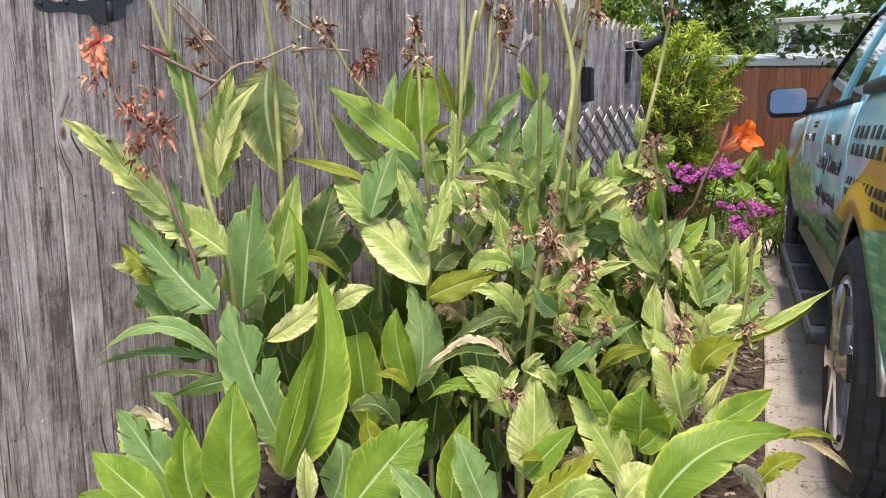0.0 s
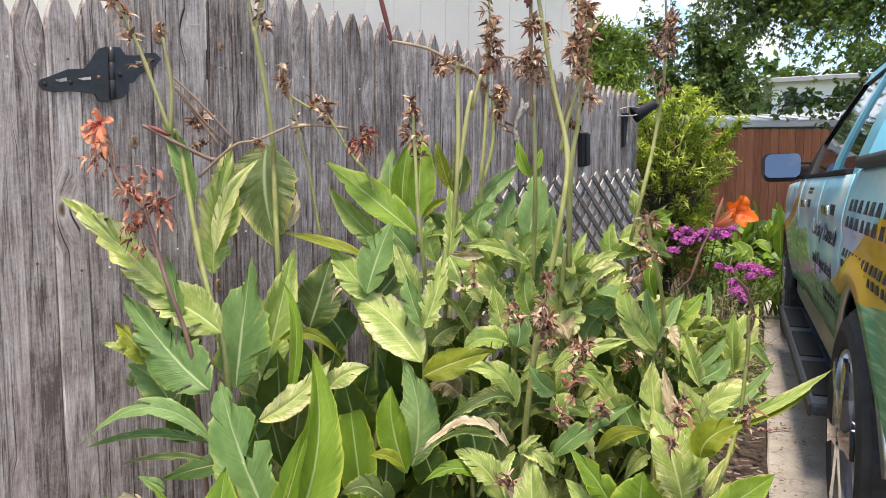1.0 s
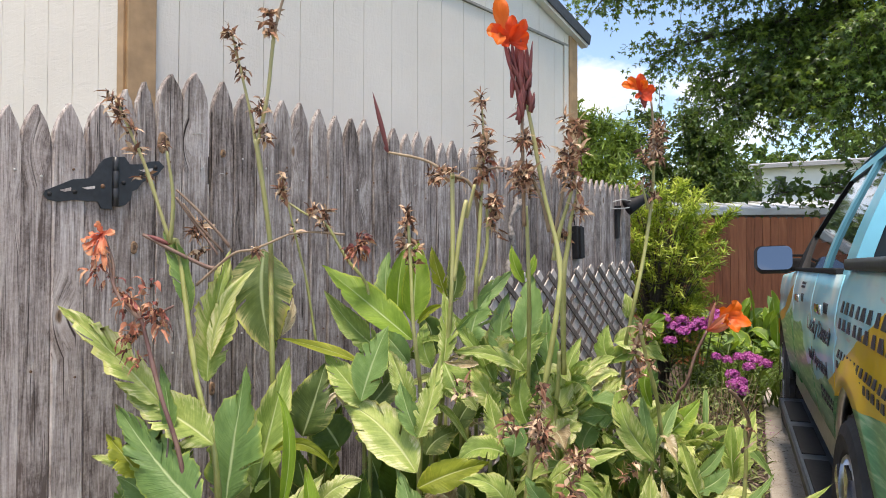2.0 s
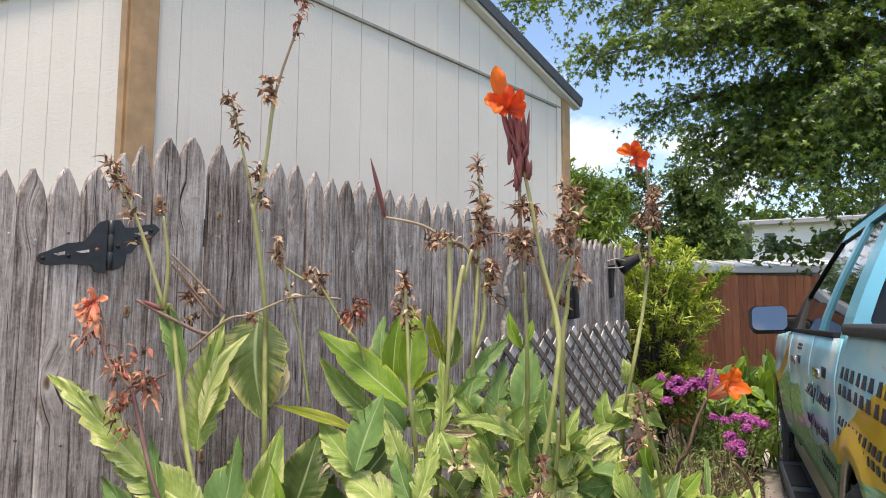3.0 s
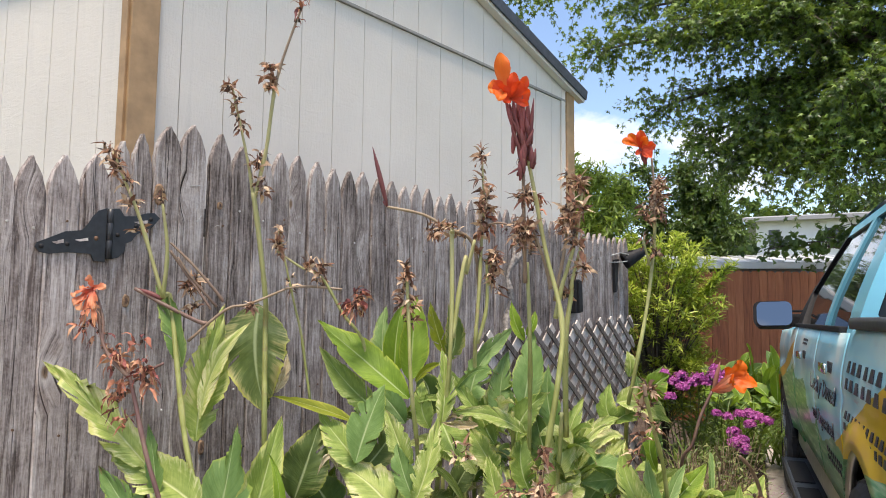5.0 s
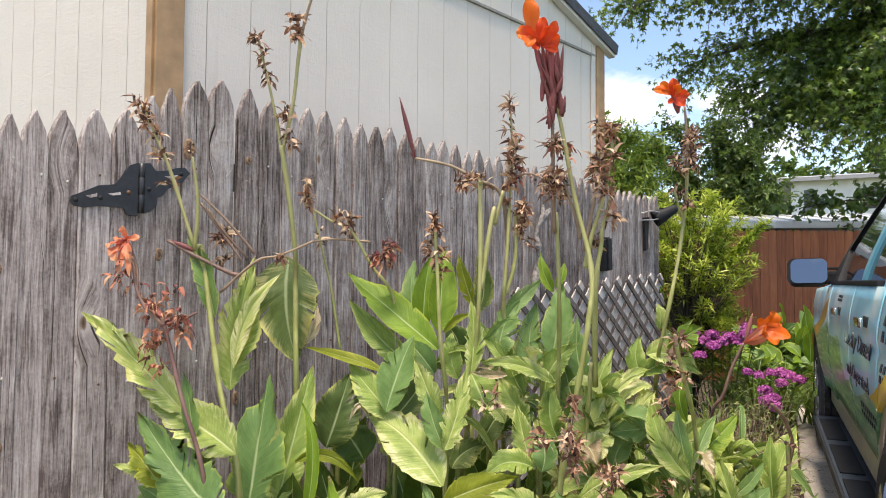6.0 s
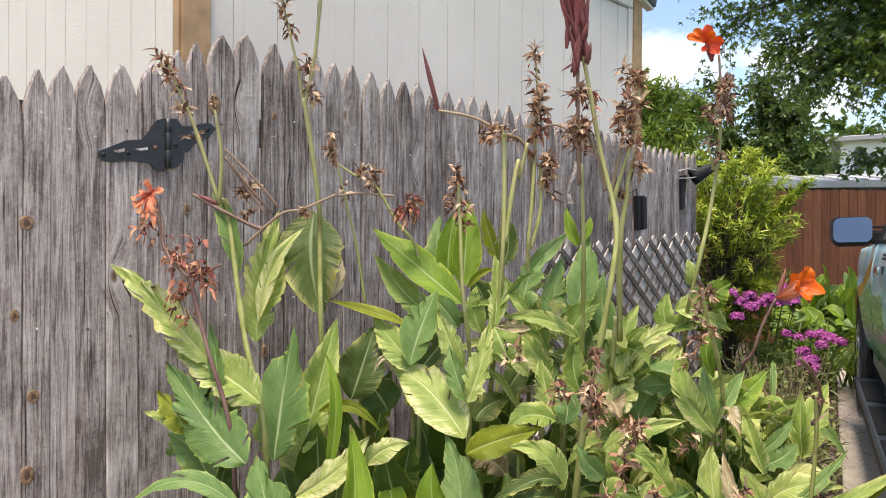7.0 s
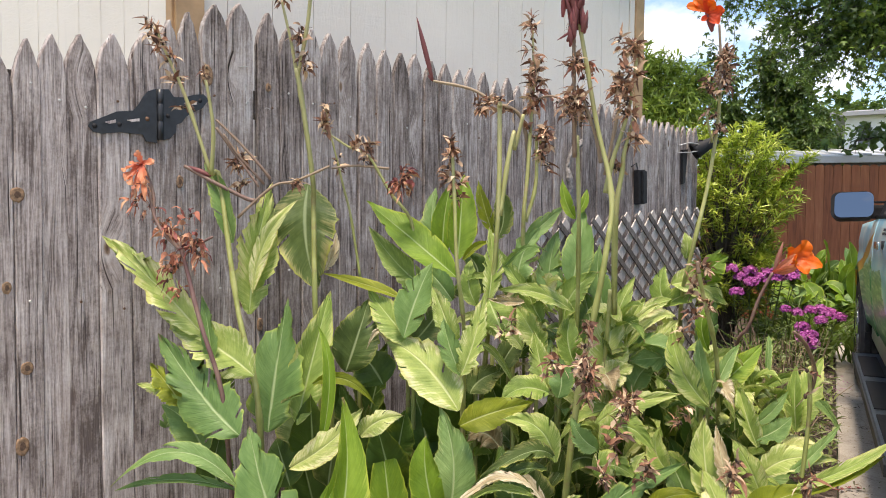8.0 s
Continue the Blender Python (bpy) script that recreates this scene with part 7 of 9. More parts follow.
c.leaf((-0.310, 0.999, 0.555), (-0.436, 0.899, 0.517), 0.051, (0.53, -0.51, 0.68), "D", (0.016, -0.001, 0.013), 0.3, 0.15)
c.leaf((-0.381, 0.877, 0.518), (-0.431, 0.846, 0.545), 0.026, (0.70, -0.53, 0.47), "B", (0.012, -0.005, 0.006), 0.6, 0.3)
c.leaf((-0.217, 1.035, 0.400), (-0.371, 1.016, 0.728), 0.136, (0.80, -0.41, 0.45), "B", (-0.007, -0.016, 0.021), 0.4, 0.12, ((1, 0.36, 0.75, 0.05), (1, 0.62, 0.6, 0.08), (1, 0.85, 0.3, 0.05), (0, 0.8, 0.35, 0.05), (0, 0.55, 0.25, 0.04), (0, 0.15, 0.5, 0.07),))
c.leaf((-0.364, 1.121, 0.607), (-0.228, 1.225, 0.753), 0.069, (0.54, -0.72, 0.43), "P", (0.017, -0.004, -0.005), 0.45, 0.2)
c.leaf((-0.178, 1.005, 0.361), (-0.197, 1.132, 0.798), 0.113, (0.85, -0.44, 0.30), "G", (0.046, 0.018, -0.005), 0.14, 0.5)
c.leaf((-0.167, 0.980, 0.383), (-0.146, 1.078, 0.662), 0.060, (0.24, -0.91, 0.35), "G", (0.008, -0.007, 0.009), 0.14, 0.5)
c.leaf((-0.152, 0.849, 0.363), (-0.194, 0.894, 0.608), 0.115, (0.71, -0.48, 0.52), "G", (0.002, -0.014, 0.001), 0.14, 0.2)
c.leaf((-0.197, 0.792, 0.368), (-0.240, 0.811, 0.552), 0.082, (0.87, -0.30, 0.38), "G", (-0.003, -0.017, 0.002), 0.14, 0.3)
c.leaf((-0.230, 0.809, 0.507), (-0.287, 0.785, 0.589), 0.014, (0.64, -0.59, 0.50), "G", (0.010, -0.005, 0.013), 0.14, 0.4)
c.leaf((-0.231, 0.792, 0.369), (-0.384, 0.744, 0.551), 0.107, (0.77, -0.29, 0.57), "B", (0.007, -0.007, 0.015), 0.34, 0.15, ((1, 0.45, 0.6, 0.05), (1, 0.62, 0.35, 0.05), (0, 0.7, 0.2, 0.08),))
c.leaf((-0.222, 0.737, 0.377), (-0.357, 0.676, 0.494), 0.080, (0.69, -0.37, 0.62), "G", (0.002, -0.011, 0.013), 0.14, 0.2)
c.leaf((-0.258, 0.667, 0.405), (-0.323, 0.626, 0.433), 0.040, (0.56, -0.37, 0.74), "G", (0.009, -0.006, 0.013), 0.14, 0.2)
c.leaf((-0.324, 0.825, 0.492), (-0.413, 0.753, 0.457), 0.051, (0.71, -0.27, 0.65), "X", (0.005, -0.002, 0.045), 0.8, 0.4)
c.leaf((-0.036, 0.935, 0.369), (-0.052, 0.946, 0.482), 0.045, (0.84, -0.36, 0.40), "P", (0.006, -0.009, 0.008), 0.34, 0.4)
c.leaf((-0.034, 0.993, 0.343), (-0.030, 1.013, 0.484), 0.079, (0.47, -0.76, 0.45), "B", (0.022, 0.004, 0.014), 0.34, 0.45)
c.leaf((0.031, 0.981, 0.358), (0.119, 1.130, 0.525), 0.127, (0.57, -0.47, 0.67), "G", (0.007, -0.008, 0.013), 0.35, 0.15, ((1, 0.9, 0.6, 0.08), (0, 0.75, 0.25, 0.04),))
c.leaf((-0.269, 1.181, 0.382), (-0.275, 1.271, 0.530), 0.086, (0.69, -0.55, 0.47), "D", (0.002, -0.013, 0.003), 0.2, 0.2)
c.leaf((-0.546, 1.049, 0.537), (-0.576, 1.078, 0.664), 0.087, (0.83, -0.41, 0.38), "D", (-0.000, -0.017, -0.007), 0.2, 0.2)
c.leaf((-0.526, 1.062, 0.711), (-0.544, 1.099, 0.831), 0.061, (0.71, -0.62, 0.33), "T", (-0.006, -0.020, -0.005), 0.4, 0.2)
c.leaf((-0.673, 0.983, 0.669), (-0.620, 1.030, 0.704), 0.049, (0.78, -0.52, 0.36), "B", (-0.004, -0.017, 0.006), 0.5, 0.2)
c = Canna(-0.628, 1.475)
c.stem([(-0.628, 1.475, 0.015), (-0.598, 1.427, 0.336), (-0.569, 1.380, 0.658), (-0.543, 1.339, 0.933), (-0.589, 1.370, 1.198), (-0.573, 1.353, 1.298), (-0.576, 1.322, 1.486), (-0.579, 1.304, 1.580)], 0.0078, 0.0066, "g")
c.stem([(-0.580, 1.306, 1.564), (-0.584, 1.292, 1.643), (-0.592, 1.271, 1.737), (-0.604, 1.244, 1.855)], 0.0047, 0.0029, "g")
c.stem([(-0.578, 1.308, 1.564), (-0.544, 1.313, 1.690), (-0.523, 1.310, 1.800), (-0.513, 1.309, 1.855)], 0.0052, 0.0047, "g")
c.stem([(-0.513, 1.309, 1.855), (-0.493, 1.313, 1.926), (-0.456, 1.324, 2.028), (-0.434, 1.331, 2.083)], 0.0043, 0.0029, "p")
c.dry_head((-0.607, 1.242, 1.855), 0.055, 0.0242, 13)
c.dry_head((-0.597, 1.256, 1.808), 0.066, 0.0242, 13)
c.dry_head((-0.591, 1.269, 1.756), 0.055, 0.0242, 9)
c.dry_head((-0.522, 1.298, 1.886), 0.088, 0.033, 29)
c.dry_head((-0.435, 1.328, 2.098), 0.088, 0.0247, 20, red=True)
c.dry_head((-0.456, 1.325, 2.020), 0.044, 0.0171, 6, red=True)
c.dry_head((-0.563, 1.304, 1.659), 0.088, 0.0264, 16)
c.dry_head((-0.559, 1.317, 1.596), 0.066, 0.0264, 13)
c.stem([(-0.429, 1.562, 0.925), (-0.430, 1.602, 1.153), (-0.476, 1.552, 1.260), (-0.516, 1.508, 1.359), (-0.562, 1.471, 1.387), (-0.615, 1.426, 1.433)], 0.0052, 0.0029, "g")
c.dry_head((-0.516, 1.507, 1.370), 0.066, 0.033, 20)
c.dry_head((-0.612, 1.427, 1.436), 0.055, 0.033, 16)
c.dry_head((-0.548, 1.480, 1.392), 0.044, 0.022, 9)
c.dry_head((-0.416, 1.540, 1.297), 0.044, 0.0323, 39, red=True)
c.stem([(-0.655, 1.112, 1.431), (-0.620, 1.157, 1.375), (-0.591, 1.200, 1.316), (-0.582, 1.224, 1.285)], 0.0027, 0.0043, "p")
c.stem([(-0.643, 1.126, 1.396), (-0.623, 1.161, 1.338), (-0.597, 1.215, 1.272)], 0.0019, 0.0038, "p")
c.dry_head((-0.642, 1.175, 1.324), 0.055, 0.022, 16)
c.stem([(-0.575, 1.532, 1.006), (-0.621, 1.534, 1.191), (-0.621, 1.508, 1.269), (-0.634, 1.481, 1.387), (-0.646, 1.454, 1.505)], 0.0043, 0.0024, "g")
c.dry_head((-0.628, 1.494, 1.328), 0.066, 0.0176, 9)
c.dry_head((-0.641, 1.463, 1.471), 0.055, 0.0198, 9)
c.stem([(-0.472, 1.545, 1.326), (-0.552, 1.486, 1.334), (-0.606, 1.448, 1.326)], 0.0038, 0.0029, "b")
c.leaf((-0.677, 1.421, 1.283), (-0.614, 1.405, 0.981), 0.185, (0.69, -0.72, -0.01), "T", (-0.007, -0.020, -0.000), 0.35, 0.06)
c.leaf((-0.596, 1.417, 1.037), (-0.586, 1.447, 1.148), 0.028, (0.84, -0.52, 0.15), "X", (0.019, -0.001, 0.000), 0.8, 0.6)
c.leaf((-0.498, 1.407, 0.764), (-0.471, 1.469, 0.964), 0.127, (0.69, -0.68, 0.26), "T", (0.010, -0.007, 0.003), 0.34, 0.15)
c.leaf((-0.402, 1.470, 0.848), (-0.429, 1.422, 0.835), 0.019, (0.60, -0.76, 0.26), "X", (0.005, -0.002, 0.043), 0.5, 0.6)
c.leaf((-0.446, 1.499, 0.723), (-0.536, 1.489, 0.807), 0.128, (0.64, -0.59, 0.49), "D", (0.012, -0.005, 0.006), 0.2, 0.2)
c = Canna(-0.291, 1.676)
c.stem([(-0.291, 1.676, 0.015), (-0.291, 1.676, 0.246), (-0.261, 1.636, 0.375), (-0.228, 1.587, 0.607), (-0.194, 1.547, 0.882), (-0.174, 1.490, 1.072), (-0.195, 1.504, 1.224), (-0.207, 1.508, 1.348)], 0.0078, 0.0041, "g")
c.dry_head((-0.210, 1.509, 1.333), 0.099, 0.033, 29)
c.dry_head((-0.204, 1.525, 1.258), 0.055, 0.033, 16)
c.dry_head((-0.217, 1.509, 1.296), 0.055, 0.033, 13)
c.leaf((-0.259, 1.363, 0.312), (-0.344, 1.393, 0.638), 0.100, (0.66, -0.61, 0.44), "G", (0.007, -0.007, 0.016), 0.14, 0.25)
c.leaf((-0.145, 1.424, 0.446), (-0.203, 1.462, 0.714), 0.108, (0.51, -0.76, 0.41), "B", (0.029, 0.007, 0.005), 0.34, 0.25)
c.leaf((-0.282, 1.619, 1.027), (-0.602, 1.580, 1.236), 0.102, (0.66, -0.56, 0.50), "G", (0.002, -0.012, 0.006), 0.14, 0.35)
c.leaf((-0.365, 1.589, 0.991), (-0.602, 1.589, 1.162), 0.075, (0.68, -0.73, 0.02), "S", (0.012, -0.010, -0.020), 0.34, 0.15)
c.leaf((-0.298, 1.643, 1.074), (-0.331, 1.706, 1.312), 0.087, (0.80, -0.60, -0.04), "G", (0.007, -0.010, 0.003), 0.14, 0.5)
c.leaf((-0.352, 1.641, 1.076), (-0.377, 1.705, 1.291), 0.066, (0.51, -0.85, 0.11), "G", (0.002, -0.013, 0.005), 0.14, 0.5)
c.leaf((-0.339, 1.470, 0.871), (-0.327, 1.570, 1.068), 0.100, (0.41, -0.91, 0.06), "B", (0.005, -0.009, 0.014), 0.34, 0.3)
c.leaf((-0.265, 1.582, 0.966), (-0.347, 1.564, 1.049), 0.068, (0.48, -0.85, 0.19), "B", (0.004, -0.010, 0.011), 0.34, 0.2)
c.leaf((-0.394, 1.525, 0.964), (-0.604, 1.410, 1.029), 0.036, (0.62, -0.45, 0.64), "Y", (0.017, -0.002, 0.005), 0.15, 0.3)
c.leaf((-0.330, 1.497, 0.851), (-0.493, 1.483, 0.988), 0.088, (0.67, -0.71, 0.24), "S", (0.007, -0.010, 0.000), 0.34, 0.2)
c.leaf((-0.333, 1.496, 0.851), (-0.297, 1.597, 0.971), 0.085, (0.68, -0.69, 0.24), "T", (0.011, -0.007, -0.003), 0.34, 0.2)
c.leaf((-0.163, 1.488, 0.704), (-0.417, 1.473, 0.859), 0.128, (0.51, -0.75, 0.42), "P", (0.011, -0.001, 0.029), 0.34, 0.18)
c.leaf((-0.197, 1.519, 0.848), (-0.286, 1.524, 1.006), 0.063, (0.45, -0.86, 0.23), "P", (0.004, -0.009, 0.015), 0.6, 0.3)
c.leaf((-0.162, 1.495, 0.794), (-0.154, 1.583, 1.004), 0.070, (0.52, -0.81, 0.26), "P", (0.011, -0.011, -0.018), 0.9, 0.3)
c.leaf((-0.168, 1.503, 0.792), (-0.235, 1.509, 0.933), 0.057, (0.52, -0.81, 0.27), "B", (0.002, -0.013, 0.003), 0.4, 0.3)
c.leaf((-0.144, 1.584, 0.977), (-0.086, 1.580, 0.876), 0.097, (0.52, -0.81, 0.28), "S", (0.008, -0.009, 0.002), 0.34, 0.15)
c.leaf((-0.260, 1.620, 1.074), (-0.205, 1.670, 1.124), 0.022, (0.55, -0.82, 0.15), "Y", (0.003, -0.010, 0.012), 0.4, 0.6)
c.leaf((-0.315, 1.709, 0.970), (-0.367, 1.746, 1.092), 0.091, (0.68, -0.71, 0.18), "D", (0.037, 0.013, 0.005), 0.14, 0.2)
c.leaf((-0.157, 1.597, 0.966), (-0.195, 1.649, 1.166), 0.053, (0.69, -0.71, 0.16), "P", (0.014, -0.003, 0.009), 0.8, 0.5)
c.leaf((-0.216, 1.693, 1.148), (-0.277, 1.704, 1.295), 0.039, (0.47, -0.88, 0.10), "Y", (0.006, -0.012, -0.003), 0.4, 0.6)
c.leaf((-0.205, 1.697, 1.132), (-0.235, 1.733, 1.290), 0.058, (0.53, -0.84, 0.10), "T", (0.024, 0.001, -0.009), 0.5, 0.5)
c.leaf((-0.130, 1.726, 1.127), (-0.078, 1.834, 1.224), 0.044, (0.57, -0.81, 0.12), "B", (0.006, -0.011, 0.001), 0.34, 0.3)
c.leaf((-0.125, 1.689, 0.811), (-0.060, 1.748, 0.866), 0.055, (0.59, -0.76, 0.27), "D", (-0.004, -0.016, 0.013), 0.3, 0.2)
c.leaf((-0.218, 1.602, 0.717), (-0.175, 1.707, 0.771), 0.084, (0.57, -0.70, 0.43), "T", (-0.007, -0.018, 0.010), 0.34, 0.2)
c.leaf((-0.386, 1.604, 0.714), (-0.471, 1.627, 0.822), 0.117, (0.47, -0.83, 0.30), "D", (0.007, -0.008, 0.010), 0.2, 0.2)
c.leaf((-0.322, 1.550, 0.531), (-0.411, 1.582, 0.697), 0.115, (0.71, -0.60, 0.36), "D", (0.014, -0.003, 0.010), 0.2, 0.2)
c.leaf((-0.143, 1.633, 0.784), (-0.098, 1.700, 0.888), 0.065, (0.54, -0.80, 0.27), "T", (0.001, -0.012, 0.011), 0.5, 0.25)
c.leaf((-0.217, 1.627, 0.953), (-0.254, 1.650, 1.077), 0.060, (0.63, -0.75, 0.19), "S", (-0.005, -0.019, 0.000), 0.4, 0.3)
c.leaf((-0.344, 1.559, 0.952), (-0.256, 1.627, 0.971), 0.055, (0.65, -0.64, 0.42), "T", (-0.001, -0.011, 0.023), 0.5, 0.3)
c = Canna(-0.353, 1.830)
c.stem([(-0.353, 1.830, 0.015), (-0.353, 1.830, 0.249), (-0.323, 1.790, 0.383), (-0.286, 1.735, 0.620), (-0.182, 1.638, 0.916), (-0.136, 1.609, 1.194), (-0.151, 1.631, 1.463), (-0.144, 1.621, 1.478)], 0.0078, 0.0057, "g")
c.stem([(-0.132, 1.612, 1.196), (-0.125, 1.634, 1.336), (-0.120, 1.653, 1.413), (-0.126, 1.663, 1.368), (-0.101, 1.667, 1.460)], 0.0066, 0.0047, "g")
c.dry_head((-0.136, 1.613, 1.484), 0.017, 0.022, 5)
c.leaf((-0.471, 1.744, 1.083), (-0.507, 1.785, 1.286), 0.070, (0.65, -0.75, 0.12), "B", (-0.002, -0.017, -0.003), 0.34, 0.3)
c = Canna(-0.377, 2.095)
c.stem([(-0.377, 2.095, 0.015), (-0.347, 2.055, 0.300), (-0.243, 1.891, 0.775), (-0.112, 1.688, 1.145), (-0.112, 1.705, 1.302), (-0.118, 1.732, 1.496), (-0.101, 1.714, 1.557), (-0.097, 1.696, 1.689)], 0.0078, 0.0029, "g")
c.stem([(-0.129, 1.734, 1.300), (-0.126, 1.721, 1.397), (-0.140, 1.699, 1.469), (-0.181, 1.653, 1.495), (-0.234, 1.610, 1.532), (-0.307, 1.542, 1.551)], 0.0061, 0.0033, "b")
c.stem([(-0.113, 1.700, 1.180), (-0.099, 1.726, 1.280), (-0.107, 1.738, 1.411), (-0.107, 1.745, 1.332), (-0.093, 1.742, 1.413)], 0.0057, 0.0029, "g")
c.stem([(-0.101, 1.722, 1.504), (-0.063, 1.723, 1.510), (-0.021, 1.718, 1.498), (0.056, 1.656, 1.457)], 0.0029, 0.0029, "p")
c.bud((-0.307, 1.542, 1.551), (-0.322, 1.494, 1.711), 0.014)
c.bud((-0.307, 1.542, 1.551), (-0.316, 1.533, 1.567), 0.008)
c.dry_head((-0.099, 1.699, 1.662), 0.077, 0.0242, 20)
c.dry_head((-0.095, 1.714, 1.582), 0.088, 0.0374, 34)
c.dry_head((-0.107, 1.716, 1.517), 0.066, 0.033, 18)
c.dry_head((-0.218, 1.627, 1.492), 0.077, 0.033, 29, (1, 0.3, -0.2))
c.dry_head((-0.156, 1.673, 1.484), 0.055, 0.022, 11, (1, 0.3, -0.2))
c.dry_head((-0.092, 1.745, 1.397), 0.11, 0.0374, 39)
c.dry_head((-0.091, 1.756, 1.332), 0.055, 0.033, 16)
c.dry_head((-0.097, 1.725, 1.506), 0.044, 0.0285, 16, red=True)
c.dry_head((-0.029, 1.713, 1.493), 0.044, 0.0133, 9, (1, 0.2, 0), red=True)
c.dry_head((-0.117, 1.720, 1.445), 0.066, 0.0275, 11)
c = Canna(0.040, 1.658, "tall canna stalk topped by a red-orange flower")
c.stem([(0.040, 1.658, 0.015), (0.040, 1.658, 0.219), (0.070, 1.618, 0.313), (0.092, 1.584, 0.514), (0.113, 1.585, 0.713), (0.146, 1.565, 0.858), (0.172, 1.559, 0.960), (0.192, 1.577, 1.117), (0.179, 1.621, 1.249), (0.137, 1.621, 1.415), (0.118, 1.597, 1.566), (0.111, 1.580, 1.638)], 0.0103, 0.0045, "g")
c.stem([(0.015, 1.758, 0.879), (0.066, 1.671, 1.163), (0.067, 1.654, 1.392)], 0.0061, 0.0049, "g")
c.stem([(0.066, 1.645, 1.339), (0.082, 1.612, 1.458), (0.094, 1.585, 1.611)], 0.0057, 0.0043, "p")
c.stem([(0.136, 1.730, 0.954), (0.169, 1.662, 1.192), (0.184, 1.664, 1.307), (0.191, 1.658, 1.348), (0.219, 1.662, 1.449)], 0.0082, 0.0033, "g")
c.stem([(0.151, 1.644, 1.250), (0.166, 1.645, 1.321), (0.202, 1.652, 1.441), (0.222, 1.648, 1.556)], 0.0066, 0.0033, "g")
c.stem([(0.136, 1.648, 1.322), (0.130, 1.634, 1.380), (0.106, 1.616, 1.467)], 0.0057, 0.0029, "b")
c.stem([(0.147, 1.647, 1.293), (0.175, 1.648, 1.422), (0.190, 1.643, 1.522)], 0.0047, 0.0029, "b")
c.bud((0.107, 1.580, 1.624), (0.097, 1.538, 1.749), 0.011)
c.bud((0.105, 1.571, 1.634), (0.089, 1.534, 1.717), 0.009)
c.bud((0.108, 1.568, 1.624), (0.109, 1.556, 1.666), 0.012)
c.bud((0.106, 1.577, 1.638), (0.111, 1.560, 1.774), 0.011)
c.bud((0.112, 1.573, 1.648), (0.110, 1.558, 1.741), 0.009)
c.bud((0.110, 1.567, 1.639), (0.113, 1.557, 1.680), 0.012)
c.bud((0.114, 1.585, 1.624), (0.114, 1.577, 1.771), 0.011)
c.bud((0.115, 1.578, 1.634), (0.120, 1.578, 1.737), 0.009)
c.bud((0.122, 1.578, 1.624), (0.127, 1.569, 1.666), 0.012)
c.bud((0.114, 1.578, 1.667), (0.137, 1.561, 1.785), 0.011)
c.bud((0.123, 1.577, 1.677), (0.117, 1.584, 1.761), 0.009)
c.bud((0.114, 1.566, 1.667), (0.133, 1.567, 1.709), 0.012)
c.bud((0.103, 1.571, 1.667), (0.083, 1.539, 1.774), 0.011)
c.bud((0.108, 1.566, 1.677), (0.089, 1.531, 1.739), 0.009)
c.bud((0.107, 1.561, 1.667), (0.108, 1.549, 1.709), 0.012)
c.bud((0.097, 1.576, 1.602), (0.089, 1.573, 1.684), 0.011)
c.bud((0.097, 1.569, 1.613), (0.102, 1.567, 1.648), 0.009)
c.bud((0.105, 1.569, 1.603), (0.108, 1.559, 1.645), 0.012)
c.bud((0.119, 1.589, 1.616), (0.133, 1.577, 1.664), 0.011)
c.bud((0.126, 1.587, 1.627), (0.120, 1.593, 1.636), 0.009)
c.bud((0.119, 1.577, 1.617), (0.135, 1.576, 1.659), 0.012)
c.bud((0.117, 1.576, 1.695), (0.119, 1.563, 1.789), 0.011)
c.bud((0.120, 1.571, 1.706), (0.113, 1.582, 1.761), 0.009)
c.bud((0.121, 1.566, 1.696), (0.120, 1.553, 1.737), 0.012)
c.bud((0.091, 1.574, 1.588), (0.095, 1.582, 1.648), 0.011)
c.bud((0.089, 1.565, 1.598), (0.100, 1.558, 1.610), 0.009)
c.bud((0.098, 1.567, 1.589), (0.099, 1.555, 1.630), 0.012)
c.bud((0.099, 1.574, 1.624), (0.073, 1.547, 1.600), 0.006)
c.dry_head((0.103, 1.576, 1.631), 0.055, 0.019, 9, red=True)
c.dry_head((0.090, 1.570, 1.609), 0.055, 0.0114, 4, red=True)
c.bud((0.090, 1.544, 1.709), (0.077, 1.524, 1.791), 0.0116, M_REDTUBE, "flower_tube")
c.bud((0.093, 1.557, 1.707), (0.089, 1.541, 1.795), 0.0116, M_REDTUBE, "flower_tube")
c.bud((0.096, 1.569, 1.709), (0.094, 1.554, 1.800), 0.0125, M_REDTUBE, "flower_tube")
c.bud((0.110, 1.560, 1.701), (0.112, 1.548, 1.793), 0.0116, M_REDTUBE, "flower_tube")
c.bud((0.108, 1.569, 1.696), (0.118, 1.564, 1.780), 0.0107, M_REDTUBE, "flower_tube")
c.bud((0.085, 1.563, 1.698), (0.077, 1.544, 1.784), 0.0089, M_REDTUBE, "flower_tube")
c.bud((0.106, 1.559, 1.692), (0.107, 1.545, 1.784), 0.0107, M_REDTUBE, "flower_tube")
c.bud((0.081, 1.556, 1.653), (0.090, 1.551, 1.729), 0.0134, M_REDTUBE, "flower_tube")
c.bud((0.090, 1.573, 1.646), (0.093, 1.564, 1.727), 0.0134, M_REDTUBE, "flower_tube")
c.bud((0.107, 1.567, 1.639), (0.107, 1.556, 1.714), 0.0134, M_REDTUBE, "flower_tube")
c.bud((0.089, 1.560, 1.671), (0.082, 1.544, 1.738), 0.0098, M_REDTUBE, "flower_tube")
c.bud((0.106, 1.587, 1.631), (0.105, 1.579, 1.678), 0.0143, M_REDTUBE, "flower_tube")
